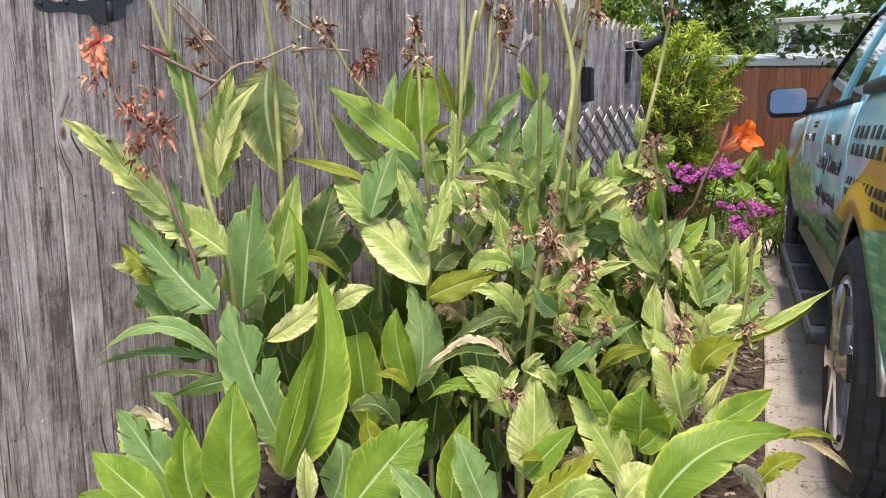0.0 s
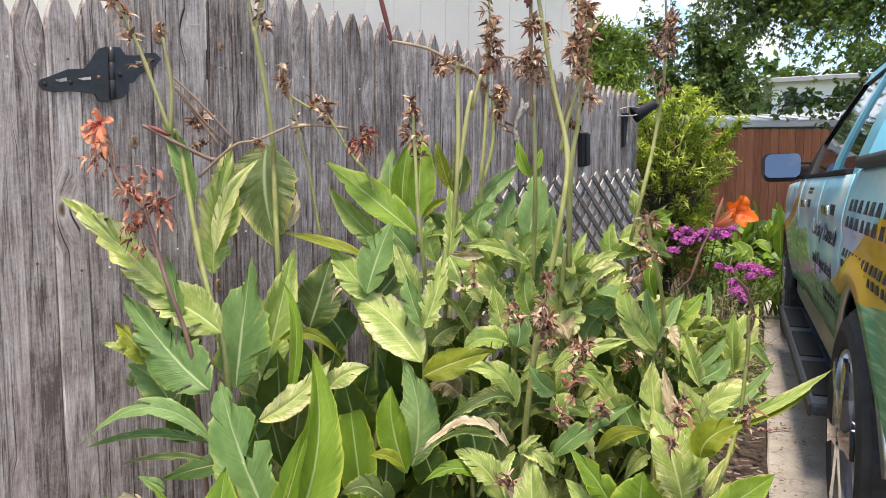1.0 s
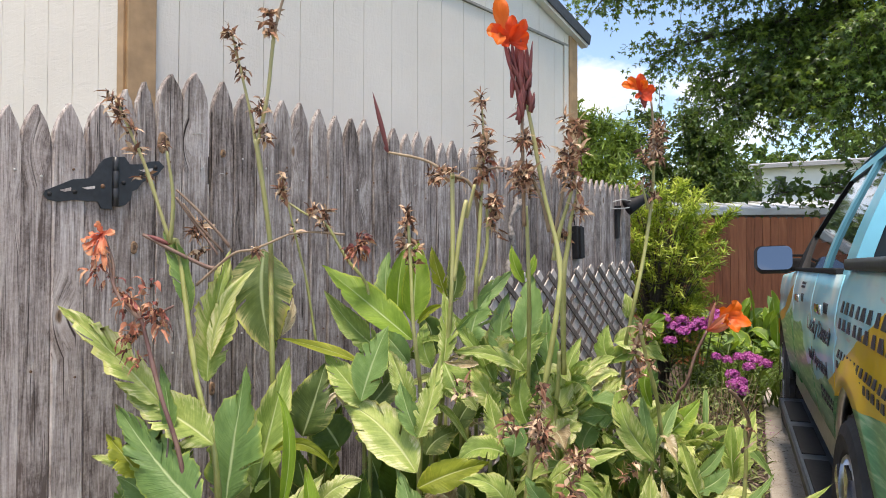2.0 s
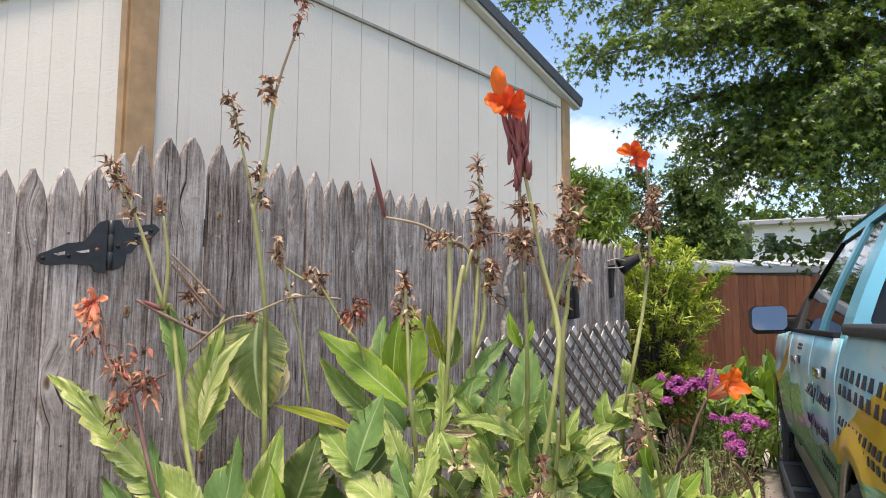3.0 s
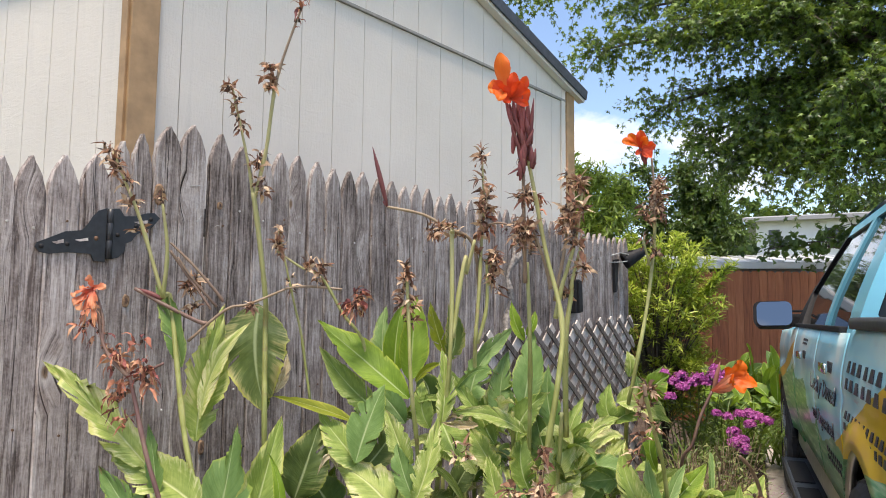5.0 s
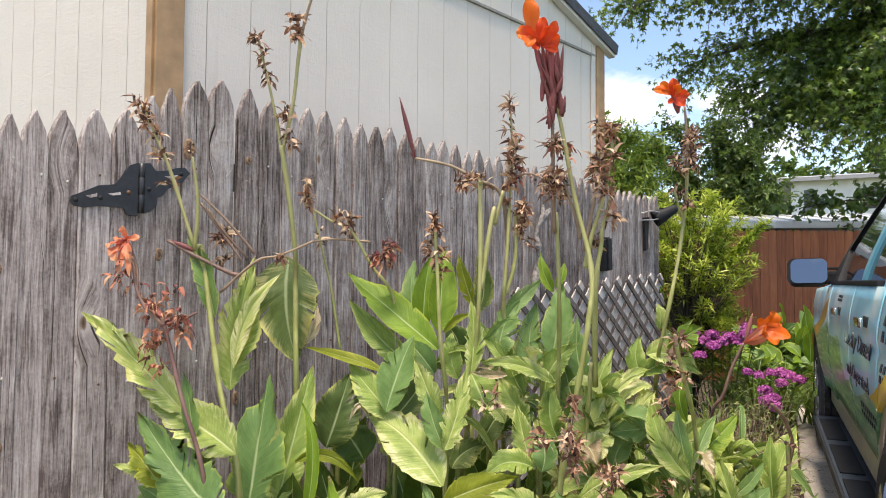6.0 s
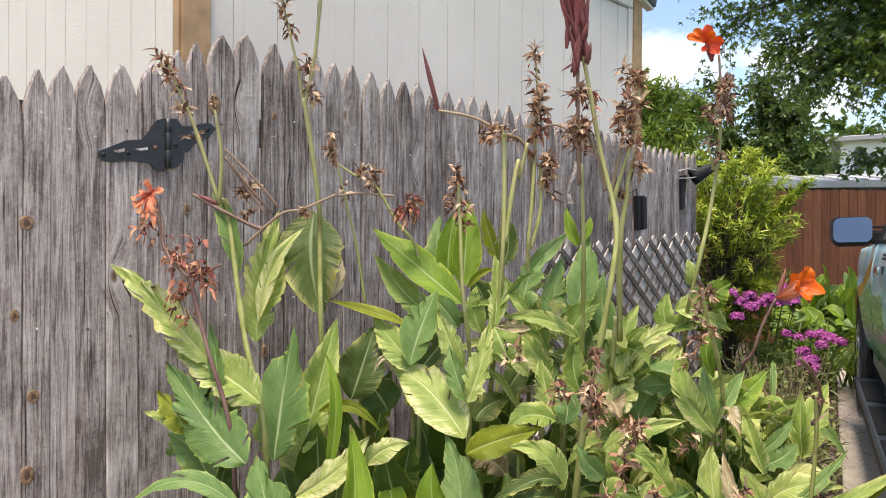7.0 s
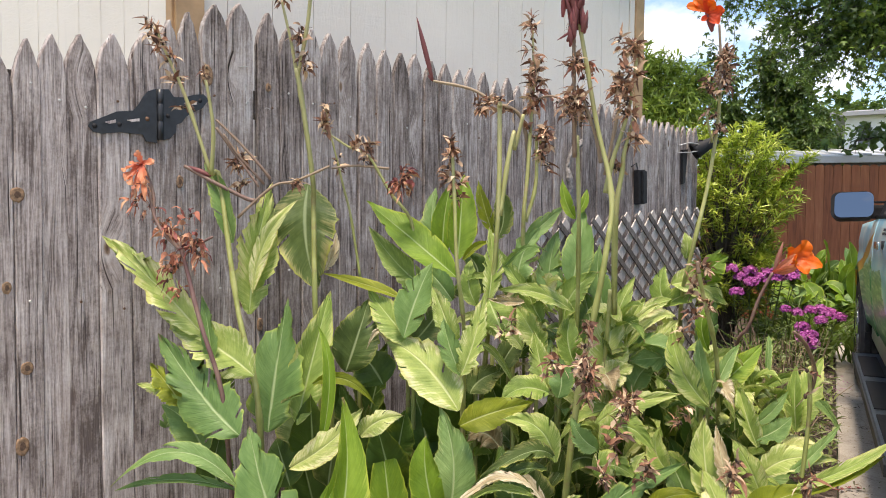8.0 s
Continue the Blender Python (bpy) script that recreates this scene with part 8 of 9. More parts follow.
c.bud((0.104, 1.566, 1.626), (0.102, 1.559, 1.670), 0.0143, M_REDTUBE, "flower_tube")
c.petals((0.086, 1.540, 1.786), "upright red-orange flower", M_RED, [((0.062, 1.494, 1.822), 0.041, (0.149, -0.989, -0.023)), ((0.079, 1.512, 1.773), 0.033, (0.403, -0.915, -0.022)), ((0.131, 1.540, 1.835), 0.035, (0.879, -0.477, -0.013)), ((0.130, 1.557, 1.800), 0.044, (0.937, -0.336, -0.092)), ((0.129, 1.549, 1.765), 0.024, (0.825, -0.529, -0.198)), ((0.098, 1.527, 1.847), 0.037, (0.649, -0.757, 0.078)), ((0.123, 1.525, 1.820), 0.039, (0.779, -0.622, 0.077))])
c.petals((0.076, 1.525, 1.804), "tall orange petal", M_ORANGE, [((0.081, 1.497, 1.891), 0.048, (0.490, -0.871, -0.021)), ((0.051, 1.488, 1.805), 0.050, (0.234, -0.960, 0.156)), ((0.077, 1.493, 1.771), 0.037, (0.489, -0.869, 0.076))])
c.dry_head((0.093, 1.594, 1.546), 0.055, 0.033, 16)
c.dry_head((0.088, 1.601, 1.481), 0.11, 0.0418, 50)
c.dry_head((0.095, 1.615, 1.424), 0.055, 0.033, 16)
c.dry_head((0.199, 1.636, 1.527), 0.099, 0.0396, 46)
c.dry_head((0.219, 1.647, 1.549), 0.077, 0.033, 23)
c.dry_head((0.180, 1.630, 1.478), 0.066, 0.033, 18)
c.dry_head((0.210, 1.647, 1.434), 0.055, 0.033, 16)
c.dry_head((0.216, 1.659, 1.377), 0.055, 0.0286, 11)
c.dry_head((0.110, 1.610, 1.525), 0.055, 0.0285, 13, red=True)
c.dry_head((0.173, 1.653, 1.293), 0.033, 0.033, 9)
c.dry_head((0.185, 1.516, 0.930), 0.055, 0.0247, 16)
c.dry_head((0.195, 1.486, 0.866), 0.077, 0.0304, 25)
c.dry_head((0.205, 1.484, 0.820), 0.066, 0.0352, 27)
c.leaf((-0.131, 1.383, 0.446), (-0.183, 1.390, 0.662), 0.080, (0.43, -0.86, 0.29), "G", (-0.007, -0.017, 0.016), 0.14, 0.4)
c.leaf((-0.128, 1.366, 0.471), (-0.197, 1.320, 0.497), 0.035, (0.41, -0.49, 0.77), "Y", (0.007, -0.006, 0.017), 0.2, 0.3)
c.leaf((-0.116, 1.306, 0.385), (-0.192, 1.211, 0.435), 0.070, (0.50, -0.49, 0.72), "T", (0.010, 0.001, 0.041), 0.5, 0.2)
c.leaf((-0.081, 1.222, 0.339), (-0.139, 1.224, 0.435), 0.061, (0.68, -0.53, 0.51), "Y", (-0.004, -0.016, 0.009), 0.2, 0.3)
c.leaf((0.172, 1.132, 0.348), (0.175, 1.197, 0.531), 0.067, (0.41, -0.73, 0.55), "G", (-0.002, -0.016, 0.001), 0.14, 0.45)
c.leaf((0.254, 1.154, 0.347), (0.170, 1.151, 0.504), 0.084, (0.74, -0.52, 0.43), "B", (-0.001, -0.013, 0.012), 0.34, 0.35)
c.leaf((0.205, 1.038, 0.384), (0.110, 1.012, 0.473), 0.051, (0.62, -0.55, 0.56), "B", (0.003, -0.011, 0.008), 0.34, 0.25)
c.leaf((0.231, 1.369, 0.312), (0.196, 1.432, 0.559), 0.122, (0.29, -0.81, 0.50), "P", (0.008, -0.010, -0.003), 0.34, 0.12)
c.leaf((0.249, 1.304, 0.362), (0.325, 1.395, 0.471), 0.067, (0.41, -0.61, 0.68), "G", (0.001, -0.013, 0.003), 0.3, 0.25)
c.leaf((0.280, 1.323, 0.403), (0.238, 1.292, 0.403), 0.023, (0.20, -0.57, 0.80), "Y", (0.004, -0.010, 0.014), 0.14, 0.3)
c.leaf((0.278, 1.255, 0.327), (0.378, 1.376, 0.432), 0.060, (0.37, -0.62, 0.70), "Y", (0.011, -0.007, -0.001), 0.5, 0.25)
c.leaf((-0.117, 1.674, 1.009), (-0.100, 1.756, 1.166), 0.087, (0.42, -0.89, 0.15), "B", (-0.008, -0.020, 0.003), 0.8, 0.25)
c.leaf((-0.075, 1.673, 0.980), (-0.172, 1.655, 1.111), 0.035, (0.69, -0.70, 0.17), "S", (0.000, -0.014, 0.005), 0.4, 0.4)
c.leaf((0.019, 1.723, 0.952), (-0.116, 1.586, 1.005), 0.050, (0.34, -0.73, 0.60), "P", (0.013, -0.001, 0.020), 0.5, 0.25)
c.leaf((-0.049, 1.604, 0.980), (-0.124, 1.551, 0.986), 0.023, (0.63, -0.75, 0.21), "X", (0.008, -0.010, -0.002), 0.8, 0.6)
c.leaf((-0.014, 1.774, 1.008), (-0.024, 1.848, 1.221), 0.085, (0.31, -0.95, -0.00), "B", (0.011, -0.007, 0.001), 0.34, 0.2, ((1, 0.6, 0.3, 0.06),))
c.leaf((0.087, 1.789, 0.846), (0.115, 1.887, 1.037), 0.057, (0.31, -0.93, 0.22), "P", (-0.001, -0.014, 0.011), 0.4, 0.2)
c.leaf((0.089, 1.736, 0.770), (0.085, 1.818, 0.992), 0.107, (0.40, -0.88, 0.26), "P", (0.015, -0.006, -0.011), 0.4, 0.2)
c.leaf((0.098, 1.718, 0.766), (0.166, 1.778, 0.820), 0.073, (0.32, -0.90, 0.29), "P", (0.004, -0.010, 0.011), 0.5, 0.2)
c.leaf((-0.027, 1.668, 0.847), (-0.109, 1.657, 0.960), 0.067, (0.50, -0.83, 0.25), "S", (0.004, -0.011, 0.007), 0.6, 0.25)
c.leaf((0.009, 1.627, 0.762), (-0.044, 1.642, 0.903), 0.060, (0.47, -0.83, 0.29), "P", (0.007, -0.011, -0.004), 0.7, 0.3)
c.leaf((0.024, 1.611, 0.759), (-0.050, 1.517, 0.744), 0.074, (0.44, -0.64, 0.62), "S", (-0.001, -0.011, 0.024), 0.4, 0.2)
c.leaf((0.043, 1.623, 0.747), (0.015, 1.649, 0.852), 0.062, (0.40, -0.87, 0.30), "B", (0.017, -0.003, 0.000), 0.6, 0.2)
c.leaf((-0.120, 1.441, 0.684), (0.029, 1.538, 0.750), 0.075, (0.39, -0.83, 0.38), "Y", (0.001, -0.013, 0.007), 0.3, 0.15)
c.leaf((0.094, 1.533, 0.621), (-0.018, 1.471, 0.713), 0.066, (0.30, -0.75, 0.59), "S", (0.020, 0.007, 0.035), 0.35, 0.2)
c.leaf((0.094, 1.524, 0.637), (-0.021, 1.366, 0.580), 0.043, (0.30, -0.69, 0.66), "T", (0.023, 0.011, 0.044), 0.7, 0.3)
c.leaf((0.095, 1.496, 0.615), (0.011, 1.391, 0.588), 0.031, (0.40, -0.62, 0.68), "T", (0.008, -0.005, 0.018), 0.8, 0.4)
c.leaf((0.117, 1.460, 0.549), (-0.026, 1.279, 0.542), 0.035, (0.33, -0.57, 0.75), "X", (0.013, 0.009, 0.073), 0.8, 0.4)
c.leaf((0.104, 1.430, 0.573), (0.002, 1.302, 0.557), 0.021, (0.44, -0.49, 0.76), "P", (-0.002, -0.010, 0.031), 0.7, 0.4)
c.leaf((0.141, 1.405, 0.440), (0.048, 1.337, 0.560), 0.072, (0.40, -0.63, 0.67), "P", (0.014, -0.001, 0.022), 0.34, 0.2)
c.leaf((0.109, 1.391, 0.487), (-0.000, 1.274, 0.488), 0.039, (0.41, -0.49, 0.77), "G", (0.004, -0.005, 0.035), 0.4, 0.3)
c.leaf((0.161, 1.431, 0.559), (0.242, 1.465, 0.497), 0.041, (0.48, -0.58, 0.66), "P", (0.007, -0.005, 0.023), 0.9, 0.4)
c.leaf((0.157, 1.427, 0.553), (0.170, 1.377, 0.447), 0.023, (0.31, -0.83, 0.46), "P", (-0.008, -0.018, 0.014), 0.9, 0.5)
c.leaf((0.175, 1.427, 0.549), (0.208, 1.461, 0.595), 0.025, (0.23, -0.74, 0.63), "P", (-0.003, -0.016, 0.007), 0.9, 0.5)
c.leaf((0.184, 1.570, 0.663), (0.122, 1.552, 0.732), 0.051, (0.31, -0.88, 0.36), "B", (0.002, -0.015, -0.007), 0.8, 0.25)
c.leaf((0.129, 1.662, 0.691), (0.299, 1.765, 0.775), 0.056, (0.30, -0.76, 0.57), "P", (-0.010, -0.019, 0.013), 0.4, 0.2)
c.leaf((0.168, 1.620, 0.655), (0.288, 1.657, 0.651), 0.066, (0.34, -0.68, 0.65), "S", (-0.006, -0.007, 0.057), 0.6, 0.25)
c.leaf((0.175, 1.565, 0.609), (0.277, 1.589, 0.607), 0.065, (0.40, -0.67, 0.63), "S", (-0.003, -0.011, 0.029), 0.6, 0.25)
c.leaf((0.215, 1.504, 0.533), (0.373, 1.621, 0.664), 0.054, (0.27, -0.72, 0.63), "B", (-0.013, -0.024, 0.003), 0.35, 0.2, ((0, 0.35, 0.7, 0.05), (0, 0.6, 0.3, 0.06),))
c.leaf((0.267, 1.641, 0.654), (0.302, 1.601, 0.576), 0.031, (0.23, -0.75, 0.61), "P", (-0.018, -0.027, 0.006), 0.9, 0.4)
c.leaf((-0.032, 1.554, 0.439), (-0.114, 1.592, 0.605), 0.093, (0.63, -0.65, 0.43), "D", (0.013, -0.005, 0.002), 0.2, 0.2)
c.leaf((-0.067, 1.759, 0.944), (-0.087, 1.827, 1.159), 0.075, (0.66, -0.73, 0.17), "B", (-0.005, -0.018, 0.007), 0.5, 0.25)
c.leaf((-0.011, 1.734, 0.925), (0.043, 1.823, 1.050), 0.070, (0.38, -0.90, 0.20), "S", (-0.012, -0.021, 0.011), 0.5, 0.25)
c.leaf((-0.055, 1.700, 0.918), (-0.118, 1.709, 1.065), 0.062, (0.67, -0.71, 0.21), "S", (-0.002, -0.017, -0.005), 0.5, 0.3)
c.leaf((0.038, 1.720, 0.806), (0.008, 1.752, 0.948), 0.067, (0.61, -0.75, 0.26), "S", (-0.010, -0.021, 0.005), 0.5, 0.25)
c.leaf((-0.061, 1.619, 0.855), (-0.129, 1.558, 0.917), 0.044, (0.60, -0.61, 0.52), "P", (0.011, -0.004, 0.013), 0.7, 0.3)
c = Canna(0.002, 1.903)
c.stem([(0.002, 1.903, 0.015), (0.002, 1.903, 0.275), (0.032, 1.863, 0.442), (0.089, 1.760, 0.714), (0.122, 1.724, 0.929), (0.139, 1.699, 1.016)], 0.0070, 0.0049, "g")
c.stem([(-0.069, 1.809, 0.549), (-0.034, 1.758, 0.826), (-0.003, 1.702, 1.006)], 0.0070, 0.0049, "g")
c.stem([(-0.272, 1.848, 0.592), (-0.207, 1.779, 0.806), (-0.157, 1.719, 0.999)], 0.0074, 0.0057, "g")
c.dry_head((0.217, 1.634, 0.767), 0.055, 0.044, 23)
c.leaf((-0.061, 1.769, 0.971), (-0.098, 1.786, 1.061), 0.081, (0.43, -0.88, 0.19), "B", (0.005, -0.011, 0.002), 0.34, 0.2)
c.leaf((-0.034, 1.822, 1.189), (-0.078, 1.825, 1.299), 0.033, (0.58, -0.81, 0.09), "G", (0.000, -0.016, -0.004), 0.3, 0.5)
c.leaf((-0.030, 1.827, 1.202), (-0.021, 1.860, 1.271), 0.025, (0.42, -0.90, 0.09), "G", (0.011, -0.007, -0.001), 0.2, 0.5)
c.leaf((0.056, 1.802, 0.837), (-0.003, 1.818, 1.002), 0.077, (0.42, -0.88, 0.24), "D", (0.005, -0.012, -0.000), 0.2, 0.2)
c.leaf((0.090, 1.924, 0.880), (0.154, 2.051, 0.967), 0.043, (0.30, -0.82, 0.50), "P", (0.002, -0.009, 0.023), 0.6, 0.3)
c.leaf((0.051, 1.864, 0.911), (0.003, 1.897, 1.121), 0.067, (0.38, -0.91, 0.19), "B", (-0.007, -0.021, -0.002), 0.5, 0.25)
c.leaf((0.103, 1.862, 0.842), (0.133, 1.912, 0.977), 0.069, (0.42, -0.88, 0.24), "P", (-0.005, -0.016, 0.012), 0.5, 0.25)
c.leaf((0.145, 1.885, 0.803), (0.187, 2.001, 0.916), 0.073, (0.33, -0.91, 0.26), "P", (0.000, -0.014, 0.005), 0.6, 0.2)
c.leaf((0.135, 1.838, 0.736), (0.194, 1.927, 0.834), 0.069, (0.46, -0.74, 0.50), "B", (-0.009, -0.019, 0.013), 0.5, 0.2)
c = Canna(0.251, 2.072)
c.stem([(0.251, 2.072, 0.015), (0.251, 2.072, 0.269), (0.281, 2.032, 0.429), (0.325, 1.935, 0.694), (0.336, 1.872, 0.870), (0.331, 1.805, 0.996), (0.327, 1.775, 1.066)], 0.0070, 0.0049, "g")
c.stem([(0.327, 1.775, 1.063), (0.324, 1.774, 1.092)], 0.0057, 0.0038, "b")
c.dry_head((0.319, 1.820, 1.068), 0.066, 0.0264, 20)
c.dry_head((0.308, 1.806, 1.040), 0.044, 0.022, 11)
c.dry_head((0.328, 1.815, 1.011), 0.066, 0.022, 11)
c.leaf((0.086, 2.144, 0.931), (0.242, 2.235, 0.940), 0.070, (0.31, -0.73, 0.61), "S", (-0.003, -0.009, 0.039), 0.34, 0.2)
c.leaf((0.244, 1.939, 0.837), (0.132, 1.817, 0.824), 0.084, (0.36, -0.87, 0.32), "B", (0.007, -0.010, 0.002), 0.3, 0.15)
c.leaf((0.199, 1.951, 0.933), (0.118, 1.823, 0.844), 0.038, (0.32, -0.76, 0.57), "P", (0.004, -0.005, 0.035), 0.8, 0.4)
c.leaf((0.311, 1.893, 0.863), (0.300, 1.933, 0.976), 0.032, (0.21, -0.95, 0.23), "G", (-0.012, -0.023, 0.008), 0.2, 0.5)
c.leaf((0.318, 1.940, 0.763), (0.394, 2.043, 0.871), 0.062, (0.16, -0.98, -0.15), "G", (0.005, -0.012, -0.002), 0.14, 0.2)
c.leaf((0.324, 1.874, 0.729), (0.355, 1.989, 0.873), 0.040, (0.33, -0.90, 0.29), "B", (0.001, -0.011, 0.015), 0.34, 0.3)
c.leaf((0.469, 2.089, 0.646), (0.505, 2.191, 0.832), 0.081, (0.19, -0.93, 0.30), "S", (-0.005, -0.018, 0.005), 0.34, 0.2)
c.leaf((0.469, 2.089, 0.646), (0.453, 2.137, 0.811), 0.044, (0.10, -0.95, 0.29), "S", (-0.000, -0.015, 0.004), 0.34, 0.3)
c.leaf((0.416, 1.933, 0.689), (0.468, 2.013, 0.766), 0.032, (0.22, -0.92, 0.32), "B", (0.005, -0.012, -0.005), 0.34, 0.3)
c.leaf((0.104, 2.134, 0.936), (0.078, 2.164, 1.053), 0.061, (0.36, -0.91, 0.20), "S", (-0.012, -0.025, -0.007), 0.4, 0.3)
c.leaf((0.145, 2.240, 1.003), (0.191, 2.320, 1.105), 0.028, (0.19, -0.97, 0.16), "S", (-0.007, -0.021, -0.002), 0.4, 0.4)
c.leaf((0.130, 2.181, 1.074), (0.120, 2.190, 1.152), 0.040, (0.52, -0.84, 0.15), "P", (0.011, -0.006, 0.004), 0.4, 0.3)
c = Canna(0.511, 1.693)
c.stem([(0.511, 1.693, 0.015), (0.511, 1.693, 0.200), (0.511, 1.693, 0.270), (0.541, 1.653, 0.452), (0.551, 1.704, 0.523), (0.563, 1.763, 0.625), (0.574, 1.771, 0.782), (0.574, 1.761, 0.873)], 0.0070, 0.0041, "g")
c.dry_head((0.599, 1.663, 0.876), 0.077, 0.0154, 6)
c.stem([(0.573, 1.781, 0.822), (0.583, 1.768, 0.872), (0.576, 1.723, 0.930), (0.558, 1.696, 0.961)], 0.0047, 0.0038, "b")
c.leaf((0.369, 1.395, 0.378), (0.302, 1.347, 0.383), 0.039, (0.33, -0.57, 0.76), "X", (0.004, -0.006, 0.027), 1, 0.4)
c.leaf((0.361, 1.258, 0.348), (0.451, 1.325, 0.357), 0.060, (0.34, -0.49, 0.80), "S", (0.003, -0.005, 0.040), 0.4, 0.2)
c.leaf((0.290, 1.583, 0.536), (0.387, 1.664, 0.580), 0.040, (0.39, -0.61, 0.70), "Y", (-0.002, -0.012, 0.023), 0.2, 0.25)
c.leaf((0.377, 1.479, 0.449), (0.278, 1.458, 0.578), 0.062, (0.17, -0.78, 0.60), "G", (0.013, -0.004, 0.007), 0.3, 0.2, ((1, 0.35, 0.5, 0.05),))
c.leaf((0.423, 1.460, 0.319), (0.267, 1.461, 0.507), 0.093, (0.41, -0.67, 0.62), "S", (0.009, -0.005, 0.017), 0.35, 0.2)
c.leaf((0.430, 1.510, 0.413), (0.435, 1.493, 0.554), 0.131, (0.12, -0.51, 0.85), "G", (-0.000, -0.014, 0.005), 0.14, 0.25)
c.leaf((0.432, 1.485, 0.409), (0.496, 1.537, 0.496), 0.054, (0.33, -0.62, 0.71), "G", (0.003, -0.014, -0.008), 0.14, 0.2)
c.leaf((0.446, 1.355, 0.338), (0.503, 1.413, 0.418), 0.086, (0.11, -0.67, 0.74), "P", (0.001, -0.011, 0.016), 0.34, 0.2)
c.leaf((0.477, 1.647, 0.427), (0.376, 1.692, 0.634), 0.099, (0.43, -0.78, 0.45), "P", (0.008, -0.005, 0.017), 0.5, 0.25)
c.leaf((0.482, 1.658, 0.457), (0.431, 1.720, 0.637), 0.059, (0.34, -0.83, 0.45), "S", (0.026, 0.004, 0.002), 0.5, 0.3)
c.leaf((0.405, 1.695, 0.543), (0.362, 1.741, 0.737), 0.073, (0.47, -0.79, 0.40), "P", (-0.004, -0.015, 0.011), 0.34, 0.2)
c.leaf((0.435, 1.703, 0.602), (0.394, 1.725, 0.730), 0.033, (0.31, -0.87, 0.38), "X", (0.002, -0.014, -0.001), 0.8, 0.5)
c.leaf((0.488, 1.760, 0.570), (0.421, 1.750, 0.695), 0.055, (0.15, -0.92, 0.37), "S", (0.006, -0.008, 0.012), 0.34, 0.25)
c.leaf((0.448, 1.850, 0.659), (0.392, 1.875, 0.793), 0.046, (0.43, -0.83, 0.34), "P", (-0.002, -0.015, 0.008), 0.6, 0.4)
c.leaf((0.337, 1.836, 0.737), (0.235, 1.848, 0.918), 0.068, (0.32, -0.90, 0.29), "S", (-0.013, -0.025, -0.003), 0.4, 0.2)
c.leaf((0.336, 1.838, 0.752), (0.287, 1.884, 0.903), 0.047, (0.18, -0.94, 0.28), "B", (0.003, -0.015, -0.011), 0.34, 0.3)
c.leaf((0.422, 1.907, 0.659), (0.484, 1.987, 0.710), 0.060, (0.27, -0.75, 0.60), "B", (0.008, -0.010, -0.003), 0.34, 0.2)
c.leaf((0.454, 1.841, 0.592), (0.603, 1.935, 0.640), 0.068, (0.23, -0.71, 0.67), "P", (-0.012, -0.018, 0.027), 0.5, 0.2)
c.leaf((0.516, 1.628, 0.560), (0.611, 1.691, 0.647), 0.069, (0.20, -0.79, 0.58), "Y", (-0.022, -0.028, 0.014), 0.14, 0.3)
c.leaf((0.571, 1.661, 0.645), (0.745, 1.812, 0.760), 0.029, (0.10, -0.80, 0.59), "S", (0.009, -0.009, -0.004), 0.35, 0.3)
c.leaf((0.583, 1.667, 0.632), (0.714, 1.780, 0.716), 0.024, (0.10, -0.79, 0.60), "Y", (0.007, -0.010, 0.001), 0.3, 0.3)
c.leaf((0.517, 1.841, 0.614), (0.600, 1.949, 0.725), 0.030, (0.10, -0.88, 0.46), "B", (0.004, -0.013, -0.006), 0.5, 0.3)
c.leaf((0.571, 1.575, 0.473), (0.662, 1.669, 0.545), 0.067, (0.08, -0.76, 0.65), "G", (0.003, -0.013, 0.001), 0.14, 0.2)
c.leaf((0.545, 1.241, 0.405), (0.746, 1.429, 0.546), 0.106, (0.14, -0.63, 0.77), "G", (-0.014, -0.015, 0.052), 0.14, 0.15)
c.leaf((0.733, 1.418, 0.540), (0.816, 1.477, 0.529), 0.018, (-0.01, -0.66, 0.75), "Y", (0.002, -0.010, 0.019), 0.4, 0.4)
c.leaf((0.742, 1.425, 0.540), (0.843, 1.473, 0.480), 0.026, (0.14, -0.66, 0.74), "X", (-0.002, -0.013, 0.021), 0.7, 0.4)
c.leaf((0.689, 1.449, 0.422), (0.761, 1.513, 0.472), 0.046, (0.15, -0.61, 0.78), "Y", (-0.002, -0.012, 0.020), 0.6, 0.3)
c.leaf((0.651, 1.405, 0.462), (0.708, 1.411, 0.408), 0.038, (0.17, -0.71, 0.68), "X", (0.006, -0.007, 0.016), 0.8, 0.5)
c.leaf((0.547, 1.595, 0.413), (0.575, 1.661, 0.512), 0.047, (0.06, -0.89, 0.45), "P", (-0.000, -0.014, 0.005), 0.34, 0.2)
c.leaf((0.327, 1.767, 0.500), (0.248, 1.796, 0.617), 0.078, (0.41, -0.81, 0.42), "D", (0.011, -0.008, -0.005), 0.2, 0.2)
c.leaf((0.274, 1.757, 0.584), (0.238, 1.777, 0.681), 0.052, (0.42, -0.82, 0.39), "S", (-0.010, -0.023, -0.004), 0.6, 0.3)
c.leaf((0.434, 1.913, 0.528), (0.466, 1.985, 0.642), 0.079, (0.14, -0.92, 0.37), "B", (0.009, -0.008, 0.003), 0.2, 0.2)
c.leaf((0.509, 1.698, 0.436), (0.554, 1.778, 0.543), 0.028, (0.23, -0.86, 0.46), "P", (-0.008, -0.022, -0.006), 0.34, 0.3)
c = Canna(-0.022, 2.482, "tall canna stalk with a spent spike and orange flower")
